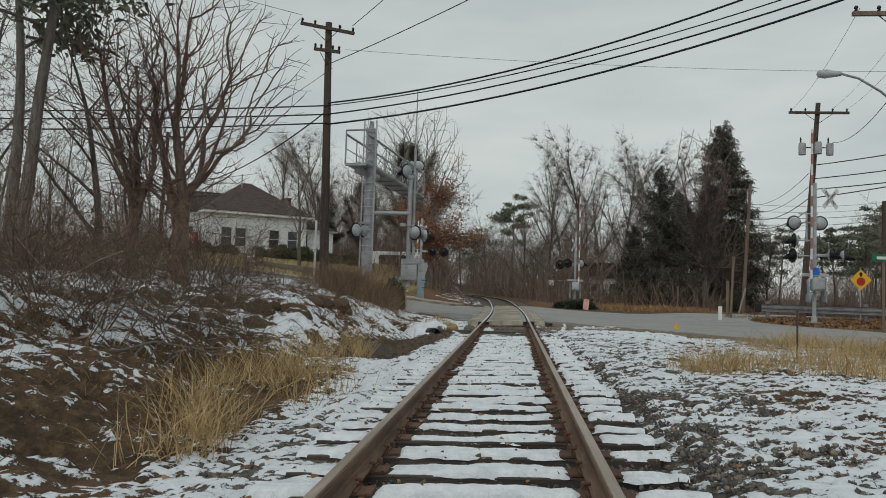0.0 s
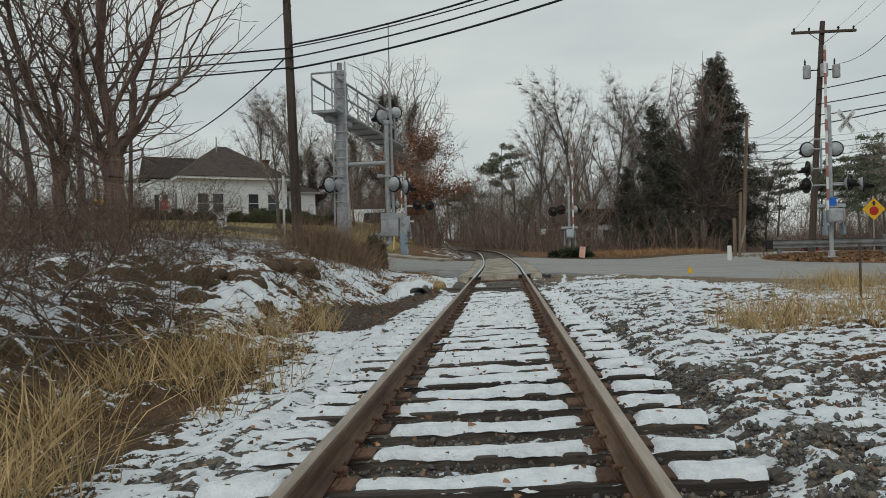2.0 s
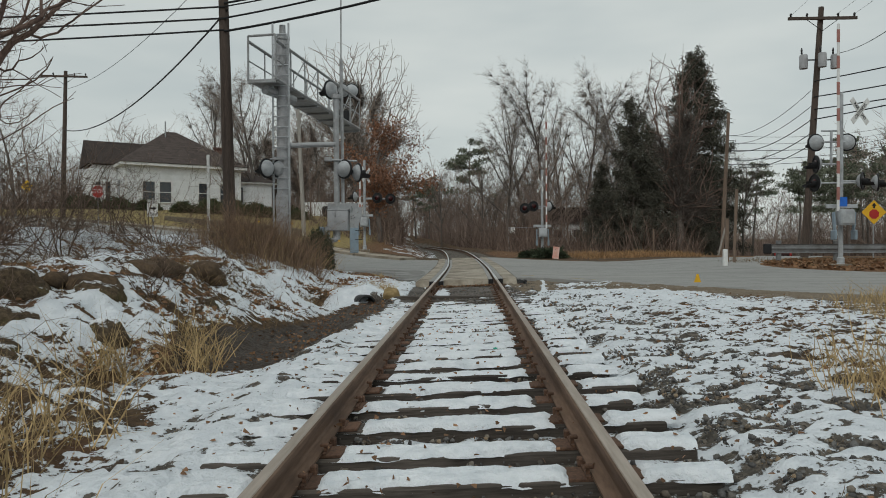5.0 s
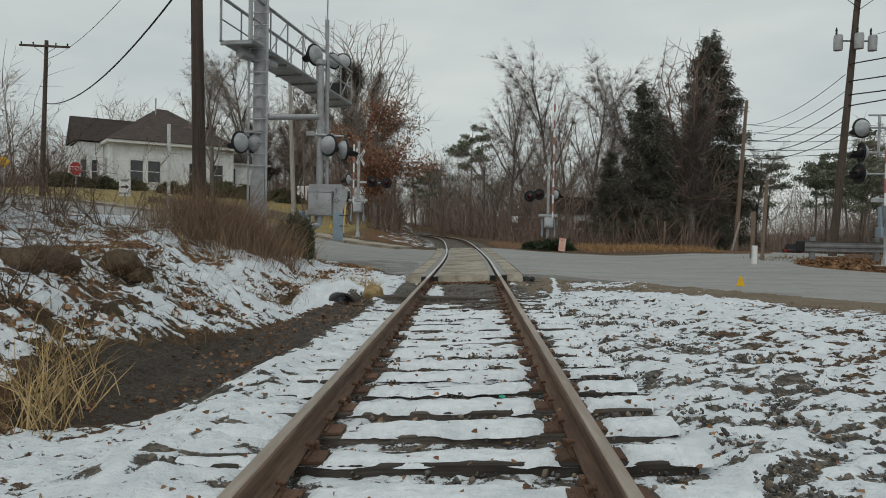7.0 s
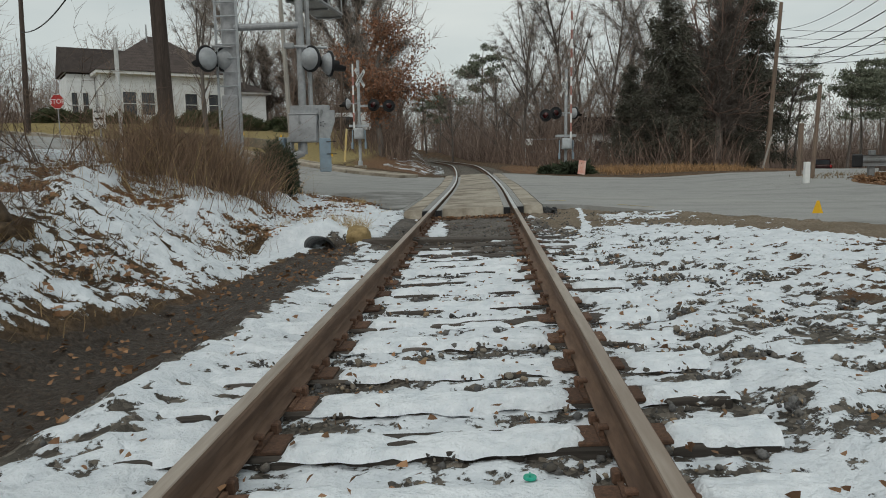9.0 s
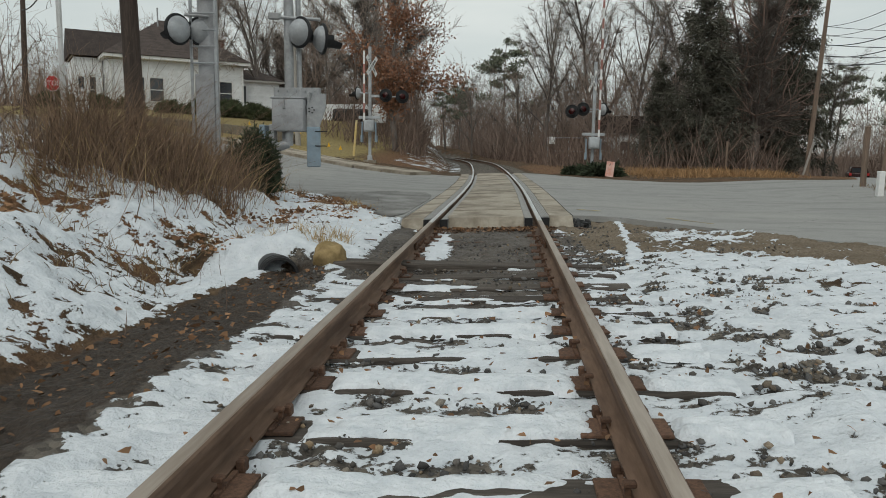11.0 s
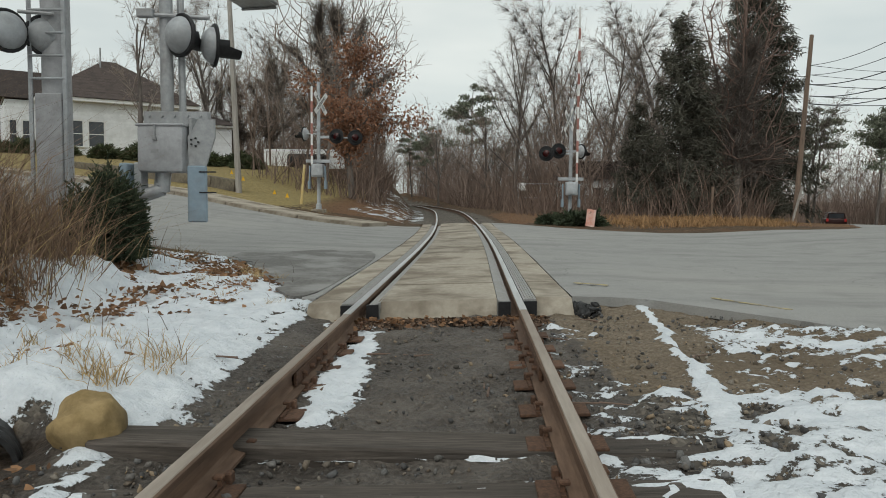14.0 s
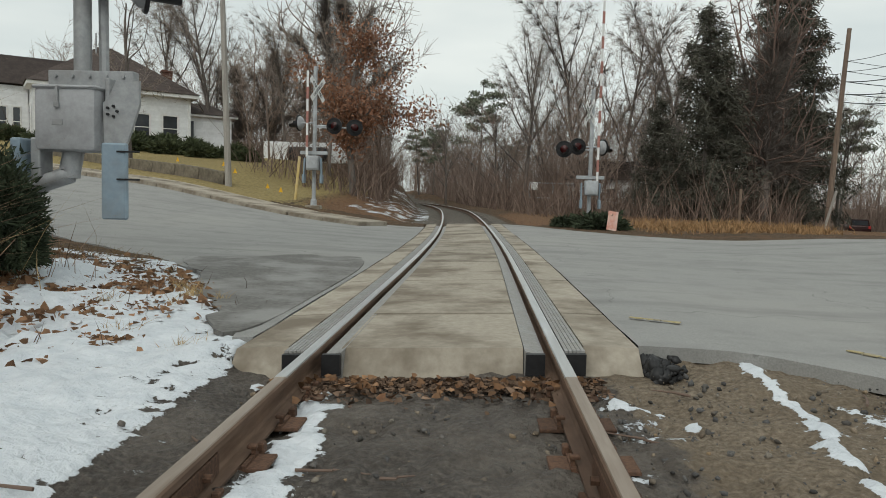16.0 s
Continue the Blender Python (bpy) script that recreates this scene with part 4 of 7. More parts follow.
chips = scatter_stones(4500, mud_chips, 0.0105, 16)
chips.materials.append(STONE)
tagged(new("mud_pebbles", chips), "small pebbles and crumbs on the muddy track bed", "pebbles", kind="stuff")


# ---- crossing signals ----
def flasher(parent, p, heading, tilt=0.0):
    """A round crossing light: black backing disc, silver back, hood and red lens. heading: degrees that its face turns from +y."""
    m = pose(*p, tilt, 0, heading) @ pose(0, 0, 0, -90, 0, 0)
    disc = part("backing_disc", Build().lathe(m, [(0.0, 0.0), (0.27, 0.0), (0.285, 0.015), (0.285, 0.04), (0.262, 0.045), (0.26, 0.02), (0.0, 0.02)], 24), BLACK, parent, "round black backing disc", True)
    part("lamp_back", Build().lathe(m, [(0.0, -0.15), (0.08, -0.145), (0.17, -0.105), (0.225, -0.045), (0.24, 0.0)], 20), SILVER, disc, "weathered silver lamp back", True)
    part("lens", Build().lathe(m, [(0.135, 0.03), (0.10, 0.05), (0.0, 0.062)], 20), LENSRED, disc, "unlit dark red lens", True)
    v, f, n = [], [], 14
    for r, z in ((0.15, 0.02), (0.155, 0.36), (0.145, 0.36), (0.14, 0.02)):
        for i in range(n + 1):
            a = radians(-25 + 230 * i / n)
            v.append((r * math.cos(a), r * math.sin(a), z - (0.16 if z > 0.1 and (i < 3 or i > n - 3) else 0)))
    for j in range(4):
        f += [(j * (n + 1) + i, j * (n + 1) + i + 1, ((j + 1) % 4) * (n + 1) + i + 1, ((j + 1) % 4) * (n + 1) + i) for i in range(n)]
    part("hood", Build().add(v, f, m), BLACK, disc, "black tubular hood", True)


def text_mesh(body, size, depth=0.003):
    cu = bpy.data.curves.new("letters", "FONT")
    cu.body, cu.size, cu.extrude, cu.align_x, cu.align_y = body, size, depth, "CENTER", "CENTER"
    ob = new("letters", cu)
    bpy.context.view_layer.update()
    me = bpy.data.meshes.new_from_object(ob.evaluated_get(bpy.context.evaluated_depsgraph_get()))
    bpy.data.objects.remove(ob)
    return me


def letters(body, size, parent, m, material):
    me = text_mesh(body, size)
    me.transform(m)
    me.materials.append(material)
    return part("lettering", me, material, parent)


def crossbuck(t, z, heading, s=1.0, dx=0.0):
    for k, (a, words) in enumerate(((45, "RAILROAD"), (-45, "CROSSING"))):
        m = pose(0, -0.09 - 0.025 * k, z, 0, 0, 0) @ pose(0, 0, 0, 0, a, 0)
        m = pose(dx, 0, 0) @ Matrix.Rotation(radians(heading), 4, "Z") @ m
        blade = part("crossbuck_blade", Build().add(*bevelled_box((1.22 * s, 0.012, 0.22 * s, 0.0)), m), WHITEPAINT, t, "white crossbuck blade")
        letters(words, 0.17 * s, blade, m @ pose(0, -0.012, 0, 90, 0, 0), BLACK)


def gate_arm(t, x, y, z0, z1):
    """A raised gate arm in red and white bands."""
    arm = part("gate_arm", Build().box((x, y, (z0 + z1) / 2), (0.075, 0.04, z1 - z0), 0.006), WHITEPAINT, t, "raised white gate arm")
    z, k = z0 + 0.35, 0
    while z < z1 - 0.4:
        part("red_band", Build().box((x, y, z + 0.2), (0.081, 0.046, 0.4)), REDBAND, arm)
        z += 0.82
        k += 1


def gate_mechanism(t, z, heading=0.0):
    m = Matrix.Rotation(radians(heading), 4, "Z")
    body = part("gate_mechanism", Build().add(*bevelled_box((0.44, 0.36, 0.5, 0.03)), m @ pose(0.02, -0.22, z)).add(*bevelled_box((0.40, 0.06, 0.40, 0.02)), m @ pose(0.02, -0.42, z)), SILVER, t, "weathered silver gate machine", True)
    for s in (-1, 1):
        part("counterweight_arm", Build().add(*bevelled_box((0.05, 0.14, 0.85, 0.012)), m @ pose(s * 0.30, -0.2, z - 0.25, 8 * s)).add(*bevelled_box((0.08, 0.3, 0.3, 0.02)), m @ pose(s * 0.31, -0.2, z - 0.55)), PALEBLUE, body, "pale blue counterweight arm")
    part("saddle", Build().add(*bevelled_box((0.95, 0.1, 0.12, 0.008)), m @ pose(0, -0.05, z + 0.36)), SILVER, t)


def crossing_signal(x, y, label, lamps, arm_dx, post_h, arm_top, buck, buck_turn, mech):
    z = float(land(x, y))
    t = thing("crossing_signal", x, y, z, 0, label, "crossing signal", "crossing signals")
    part("post", Build().lathe(pose(0, 0, 0), [(0.0, post_h), (0.07, post_h), (0.07, 0.25)], 14).lathe(pose(0, 0, 0), [(0.07, 0.3), (0.11, 0.28), (0.11, 0.1), (0.16, 0.06), (0.16, -0.05)], 14), SILVER, t, "silver signal post", True)
    part("base_plate", Build().box((0, 0, -0.02), (0.5, 0.5, 0.2), 0.02), CONCRETE, t)
    zs = sorted({q[2] for q in lamps})
    for zz in zs:
        xs = [q[0] for q in lamps if q[2] == zz] + [0.0]
        part("lamp_arm", Build().tube((min(xs), 0.0, zz - 0.0), (max(xs), 0.0, zz), 0.03, n=8), SILVER, t)
    for lx, ly, lz, h in lamps:
        flasher(t, (lx, ly, lz), h)
    if arm_top:
        gate_arm(t, arm_dx, -0.28, mech + 0.2, arm_top)
    if buck:
        crossbuck(t, buck, buck_turn, 0.85, 0.5 if x > 8 else 0.0)
    gate_mechanism(t, mech)
    return t


crossing_signal(-5.62, 44.5, "silver crossing signal with raised gate on the far side", [(0.72, -0.12, 2.85, 170), (1.42, -0.12, 2.8, 195), (-0.55, 0.1, 2.95, 80)], -0.2, 4.9, 4.7, 4.1, 66, 1.55)
crossing_signal(3.95, 44.4, "silver crossing signal with raised gate and a pale saddle", [(-0.48, -0.1, 2.75, 190), (-0.92, -0.1, 2.65, 165), (0.38, 0.1, 2.75, -60)], 0.2, 4.7, 8.0, 3.9, -74, 1.35)
rs = crossing_signal(11.85, 28.9, "tall silver crossing signal with raised gate beside the guardrail", [(-0.72, 0.1, 3.95, 10), (0.24, 0.1, 3.95, -10), (-0.75, 0.0, 3.25, 85), (-0.8, 0.0, 2.65, 100), (0.6, -0.1, 2.7, -130), (1.05, -0.1, 2.65, -110)], -0.22, 5.5, 7.6, 4.9, 25, 1.55)
part("information_plate", Build().box((0.02, -0.1, 2.05), (0.26, 0.012, 0.3), 0.004), SIGNBLUE, rs, "small blue notice plate")
part("lamp_arm", Build().tube((-0.6, 0, 4.3), (0.1, 0, 4.3), 0.03, n=8).tube((-0.3, 0, 4.3), (-0.3, 0, 3.2), 0.04, n=8), SILVER, rs)

# the cantilever: a tower with a ladder, an arm, and a walkway out over the road
tz = float(land(-5.4, 26.7))
cant = thing("signal_cantilever", -5.4, 26.7, tz, 0, "grey steel signal cantilever with ladder and walkway", "signal cantilever")
H = 7.05 - tz
part("tower", Build().lathe(pose(0, 0, 0), [(0.0, H), (0.16, H), (0.18, H - 0.1), (0.19, 0.0), (0.19, -0.3)], 18), GREYBOX, cant, "round grey steel tower", True)
part("tower_cap", Build().lathe(pose(0, 0, H), [(0.0, 0.3), (0.09, 0.3), (0.1, 0.0)], 12).lathe(pose(0, 0, H - 0.15), [(0.2, 0), (0.215, 0.02), (0.215, 0.1), (0.2, 0.12)], 16), STEEL, cant)
part("cover_plate", Build().box((0.02, -0.235, 0.95), (0.36, 0.06, 1.9), 0.01), GREYBOX, cant, "flat dark grey cover plate")
for s in (-1, 1):
    part("ladder_rail", Build().box((s * 0.235 + (0.0), -0.22, H / 2 + 0.15), (0.055, 0.03, H + 0.3), 0.005), SILVER, cant)
for k in range(int((H - 1.6) / 0.3)):
    part("ladder_rung", Build().tube((-0.235, -0.23, 2.1 + 0.3 * k), (0.235, -0.23, 2.1 + 0.3 * k), 0.017, n=6), SILVER, cant)
arm_z = 3.8 - tz
part("cross_arm", Build().tube((0.15, -0.1, arm_z), (1.62, -0.25, arm_z), 0.075, n=12), STEEL, cant, "round grey cross arm")
# the walkway
w0, w1 = Vector((-0.42, -0.7, 5.62 - tz)), Vector((0.85, 6.6, 5.3 - tz))
along = (w1 - w0).normalized()
across = along.cross(Vector((0, 0, 1))).normalized()
walk_deck = part("walkway_deck", Build().add([w0 + across * -0.42, w1 + across * -0.42, w1 + across * 0.42, w0 + across * 0.42] + [q + Vector((0, 0, -0.06)) for q in (w0 + across * -0.42, w1 + across * -0.42, w1 + across * 0.42, w0 + across * 0.42)],
     [(0, 1, 2, 3), (7, 6, 5, 4), (0, 4, 5, 1), (1, 5, 6, 2), (2, 6, 7, 3), (3, 7, 4, 0)]), STEEL, cant, "grey steel walkway deck")
L = (w1 - w0).length
for s in (-1, 1):
    for h in (0.0, 0.55, 1.1):
        part("chord", Build().tube(w0 + across * 0.42 * s + Vector((0, 0, h)), w1 + across * 0.42 * s + Vector((0, 0, h)), 0.045 if h != 0.55 else 0.02, n=8), STEEL, cant)
    for k in range(8):
        q = w0 + along * (L * k / 7) + across * 0.42 * s
        part("stanchion", Build().tube(q, q + Vector((0, 0, 1.1)), 0.024, n=6), STEEL, cant)
        if k < 7 and s > 0:
            part("brace", Build().tube(q, w0 + along * (L * (k + 1) / 7) + across * 0.42 * s + Vector((0, 0, 1.1)), 0.016, n=6), STEEL, cant)
for k in range(8):
    q = w0 + along * (L * k / 7) + Vector((0, 0, -0.09))
    part("deck_rib", Build().tube(q - across * 0.42, q + across * 0.42, 0.03, n=6), STEEL, cant)
q = w0 + Vector((0, 0, 0))
for s in (-1, 1):
    part("end_frame", Build().tube(q + across * 0.42 * s, q + across * 0.42 * s + Vector((0, 0, 1.25)), 0.035, n=6), STEEL, cant)
part("end_frame", Build().tube(q - across * 0.42 + Vector((0, 0, 1.25)), q + across * 0.42 + Vector((0, 0, 1.25)), 0.035, n=6), STEEL, cant)
part("support_beam", Build().tube(w0 + along * 0.2 + Vector((0, 0, -0.25)), w0 + along * 1.5 + Vector((0.3, 0, -0.25)), 0.13, n=10), STEEL, cant)
part("tip_box", Build().box(tuple(w1 - along * 0.5 + Vector((0, 0, 0.35))), (0.4, 0.4, 0.5), 0.03), BLACK, cant, "black signal box on the walkway")
for p, h in (((-0.34, -0.5, 3.1 - tz), 62), ((-0.06, -0.1, 3.12 - tz), 40), ((1.0, 6.4, 6.75 - tz), 20), ((0.75, 5.9, 6.65 - tz), 50)):
    flasher(cant, p, h)
part("lamp_arm", Build().tube((-0.3, -0.35, 3.38 - tz), (0.1, -0.2, 3.38 - tz), 0.025, n=8), STEEL, cant)

# the gate signal at the near corner, with its grey cabinet
gz = float(land(-3.78, 26.5))
gate = thing("gate_signal", -3.78, 26.5, gz, 0, "grey signal post with gate machine cabinet and pale blue counterweights", "gate signal")
part("post", Build().lathe(pose(0, 0, 0), [(0.0, 5.25 - gz), (0.085, 5.25 - gz), (0.085, 1.3 - gz)], 16).lathe(pose(0, 0, 5.12 - gz), [(0.105, 0), (0.13, 0.02), (0.13, 0.12), (0.105, 0.14)], 16), STEEL, gate, "round grey post", True)
part("whip_mast", Build().tube((0.17, 0.1, 1.9 - gz), (0.13, 0.1, 6.3 - gz), 0.05, n=8).tube((0.13, 0.1, 6.3 - gz), (0.14, 0.1, 8.6 - gz), 0.022, n=6), STEEL, gate, "thin mast above the post")
cab = part("cabinet", Build().box((0.12, -0.34, 1.575 - gz), (0.60, 0.42, 0.60), 0.05), GREYBOX, gate, "rounded grey cabinet", True)
part("cabinet_lid", Build().box((0.12, -0.34, 1.87 - gz), (0.625, 0.445, 0.035), 0.015), GREYBOX, cab)
part("latch", Build().box((0.06, -0.56, 1.78 - gz), (0.025, 0.02, 0.2), 0.004).box((0.06, -0.565, 1.70 - gz), (0.05, 0.03, 0.05), 0.006), STEEL, cab, "small steel latch")
part("name_plate", Build().box((0.06, -0.552, 1.54 - gz), (0.10, 0.006, 0.05), 0.0), STEEL, cab)
part("saddle_beam", Build().box((0.20, -0.16, 1.99 - gz), (0.86, 0.12, 0.17), 0.008), STEEL, gate, "steel saddle across the post")
part("saddle_bracket", Build().box((0.47, -0.25, 1.78 - gz), (0.05, 0.34, 0.4), 0.01, (0, 0, 0)), STEEL, gate)
for k in range(5):
    part("bolt", Build().tube((-0.15 + 0.17 * k, -0.22, 2.02 - gz), (-0.15 + 0.17 * k, -0.245, 2.02 - gz), 0.02, n=6), STEEL, gate)
wing = part("gate_bracket", Build().prism([(0.45, 1.74 - gz), (0.50, 1.78 - gz), (0.58, 1.95 - gz), (0.80, 1.95 - gz), (0.80, 1.72 - gz), (0.68, 1.36 - gz), (0.46, 1.34 - gz)], -0.46, -0.42), STEEL, gate, "grey steel gate bracket")
for k in range(5):
    a = k * 1.257
    part("bolt", Build().tube((0.54 + 0.05 * math.cos(a), -0.46, 1.66 - gz + 0.05 * math.sin(a)), (0.54 + 0.05 * math.cos(a), -0.48, 1.66 - gz + 0.05 * math.sin(a)), 0.014, n=6), BLACK, wing)
right_arm = part("counterweight_arm", Build().box((0.585, -0.50, 1.0 - gz), (0.25, 0.05, 0.72), 0.015), PALEBLUE, gate, "pale blue counterweight arm")
for k in (1.28, 1.02):
    part("stud", Build().tube((0.62, -0.535, k - gz), (0.84, -0.535, k - gz), 0.009, n=6), BLACK, right_arm)
part("counterweight_arm", Build().box((-0.36, -0.40, 1.18 - gz), (0.11, 0.3, 0.42), 0.025), PALEBLUE, gate, "pale blue counterweight arm")
part("counterweight", Build().box((-0.2, -0.38, 1.15 - gz), (0.1, 0.22, 0.5), 0.02), STEEL, gate)
part("conduit", Build().tube((0.08, -0.36, 1.32 - gz), (0.08, -0.36, 1.02 - gz), 0.085, n=12).tube((0.0, -0.1, 1.5 - gz), (0.06, -0.36, 1.06 - gz), 0.1, n=12).tube((0.08, -0.36, 1.06 - gz), (-0.45, -0.45, 0.86 - gz), 0.085, n=12).tube((-0.42, -0.45, 0.88 - gz), (-0.62, -0.5, 0.4 - gz), 0.09, n=12).tube((-0.62, -0.5, 0.45 - gz), (-0.62, -0.5, -0.2), 0.1, n=12), STEEL, gate, "fat grey conduit elbow", True)
part("lamp_arm", Build().tube((-0.25, -0.1, 3.35 - gz), (0.62, -0.1, 3.3 - gz), 0.03, n=8).box((-0.22, -0.12, 3.36 - gz), (0.22, 0.1, 0.12), 0.02), STEEL, gate)
flasher(gate, (0.24, -0.16, 3.07 - gz), -30)
flasher(gate, (0.60, 0.05, 2.98 - gz), -58)
flasher(gate, (-0.2, 0.25, 5.45 - gz), 60)


# ---- utility poles and their lines ----
def utility_pole(x, y, top, r, label, material, lean=(0, 0), arms=()):
    z = float(land(x, y))
    t = thing("utility_pole", x, y, z, 0, label, "utility pole", "utility poles")
    p = Vector((lean[0], lean[1], top - z))
    part("pole", Build().tube((0, 0, -0.3), p, r, r * 0.68, n=12), material, t, "", True)
    for az, half, turn, tilt in arms:
        q = p * ((az - z) / (top - z))
        arm = part("crossarm", Build().box(tuple(q + Vector((0, -r - 0.03, 0))), (2 * half, 0.10, 0.13), 0.01, (0, tilt, turn)), material, t)
        for k in (-0.92, -0.45, 0.45, 0.92):
            c = math.cos(radians(turn)) * half * k
            s = math.sin(radians(turn)) * half * k
            part("insulator", Build().lathe(pose(q.x + c, q.y - r - 0.03 + s, q.z + 0.06 - math.tan(radians(tilt)) * half * k), [(0.02, 0), (0.05, 0.04), (0.03, 0.07), (0.06, 0.1), (0.04, 0.16), (0.0, 0.18)], 8), BLACK, arm, "small dark insulator")
        for s in (-1, 1):
            part("brace", Build().tube(q + Vector((0, -r - 0.02, -0.55)), q + Vector((math.cos(radians(turn)) * half * 0.5 * s, -r - 0.02 + math.sin(radians(turn)) * half * 0.5 * s, 0)), 0.015, n=5), BLACK, t)
    return t


pl = utility_pole(-7.2, 27.35, 11.5, 0.19, "dark wooden utility pole with two crossarms", POLEWOOD, (-0.25, 0), [(11.2, 1.2, -10, 14), (10.3, 0.85, -38, 16)])
pr = utility_pole(15.0, 38.4, 11.3, 0.17, "leaning grey utility pole with three transformers", POLEWOOD, (0.75, 0), [(10.75, 1.5, 0, 0)])
prz = float(land(15.0, 38.4))
for dx, dy in ((-0.62, -0.1), (0.75, -0.1), (0.05, -0.42)):
    tr = part("transformer", Build().lathe(pose(0.55 + dx, dy, 8.55 - prz), [(0.0, 0), (0.17, 0), (0.175, 0.05), (0.175, 0.55), (0.15, 0.62), (0.0, 0.65)], 16), GREYBOX, pr, "grey transformer can", True)
    part("bushing", Build().lathe(pose(0.55 + dx - 0.08, dy, 9.19 - prz), [(0.03, 0), (0.05, 0.06), (0.03, 0.1), (0.05, 0.16), (0.02, 0.28), (0, 0.3)], 8), BLACK, tr)
    part("bracket", Build().box((0.55 + dx * 0.5, dy * 0.5, 8.95 - prz), (abs(dx) + 0.05, 0.05, 0.05)), BLACK, tr)
ps = utility_pole(10.85, 20.6, 11.6, 0.16, "pale wooden utility pole carrying a street lamp", POLEPALE, (-0.1, 0), [(9.1, 1.3, 0, 0)])
psz = float(land(10.85, 20.6))
b = Build()
pts = [Vector((-0.1, -0.1, 6.5 - psz)), Vector((-0.6, -0.15, 6.9 - psz)), Vector((-1.2, -0.2, 7.25 - psz)), Vector((-1.75, -0.25, 7.38 - psz))]
for a, c in zip(pts, pts[1:]):
    b.tube(a, c, 0.035, n=8)
lamp_arm = part("lamp_bracket", b, STEEL, ps, "curved steel lamp bracket", True)
part("lamp_head", Build().lathe(pose(-1.7, -0.25, 7.36 - psz, 0, -90, 0), [(0.0, -0.05), (0.06, 0.0), (0.10, 0.25), (0.13, 0.42), (0.10, 0.6), (0.0, 0.66)], 14), SILVER, lamp_arm, "oval street lamp head", True)
p2 = utility_pole(17.55, 56.5, 9.8, 0.15, "pale brown utility pole by the side road", POLEPALE, (0.5, 0), [])
pd = utility_pole(18.2, 36.7, 6.0, 0.15, "short dark wooden pole", POLEWOOD, (0, 0), [])
pf = utility_pole(-27.5, 53.5, 12.6, 0.17, "far wooden utility pole with one crossarm", POLEWOOD, (0.3, 0), [(12.2, 1.5, 10, 0)])
pg = utility_pole(-9.4, 46.6, 9.6, 0.13, "slender pale grey pole on the lawn edge", GREYPOLE, (-0.35, 0), [])


def wire(p, q, r, sag, n=18):
    p, q = Vector(p), Vector(q)
    pts = [p.lerp(q, i / n) - Vector((0, 0, sag * 4 * (i / n) * (1 - i / n))) for i in range(n + 1)]
    b = Build()
    d = (q - p).normalized()
    s1 = d.cross(Vector((0, 0, 1))).normalized()
    s2 = d.cross(s1)
    for c in pts:
        b.v += [tuple(c + (s1 * math.cos(k * 1.2566) + s2 * math.sin(k * 1.2566)) * r) for k in range(5)]
    for j in range(n):
        b.f += [(j * 5 + k, j * 5 + (k + 1) % 5, j * 5 + 5 + (k + 1) % 5, j * 5 + 5 + k) for k in range(5)]
    ob = part("overhead_wire", b, CABLE)
    tagged(ob, "thick black cable strung between the utility poles" if r > 0.015 else "thin dark wire strung between the utility poles", "overhead wire", "overhead wires")


for za, zb, r, s in ((8.2, 11.3, 0.035, 0.75), (8.1, 10.7, 0.022, 0.6), (7.75, 10.4, 0.03, 0.55), (7.35, 10.1, 0.038, 0.6)):
    wire((-7.3, 27.2, za), (10.8, 20.5, zb), r, s)
for k, (za, zb) in enumerate(((8.1, 8.2), (7.75, 7.9), (7.4, 7.3))):
    wire((-7.3, 27.2, za), (-44, 26, zb), 0.03, 0.5)
wire((-7.2, 27.2, 8.0), (-27.3, 53.3, 8.6), 0.03, 1.2)
wire((-7.2, 27.2, 9.6), (-27.3, 53.3, 11.3), 0.012, 0.8)
wire((-6.2, 26.2, 10.95), (10.8, 6.0, 15.5), 0.014, 0.4)
wire((-7.2, 26.2, 9.4), (12.0, 10.0, 12.6), 0.016, 0.5)
wire((-6.4, 26.0, 9.95), (15.6, 30.0, 10.4), 0.007, 0.2)
wire((-8.3, 26.5, 11.5), (-30, 8, 13.5), 0.01, 0.5)
for za, zb in ((8.0, 8.5), (7.3, 7.7), (6.75, 7.1), (6.3, 8.0)):
    wire((15.4, 38.3, za), (24.0, 16.0, zb), 0.026, 0.5)
for za, zb, r in ((7.6, 8.2, 0.014), (6.9, 7.7, 0.014), (6.3, 7.2, 0.022), (5.7, 6.6, 0.022), (5.2, 6.2, 0.02)):
    wire((15.3, 38.4, za), (18.0, 56.4, zb), r, 0.55)
    wire((18.0, 56.4, zb), (40.0, 74.0, zb + 3.4), r, 0.5)
for dx in (-1.35, 0.6, 1.35):
    wire((15.7 + dx, 38.2, 10.9), (10.8 + dx * 0.8, 20.5, 9.3), 0.006, 0.3)
wire((16.4, 38.2, 9.2), (10.9, 20.5, 7.3), 0.012, 0.5)


# ---- signs and posts ----
def sign_post(name, x, y, h, label, category, r=0.03, material=STEEL, z=None):
    z = float(land(x, y)) if z is None else z
    t = thing(name, x, y, z, 0, label, category)
    part("post", Build().tube((0, 0, -0.2), (0, 0, h), r, n=8), material, t)
    return t


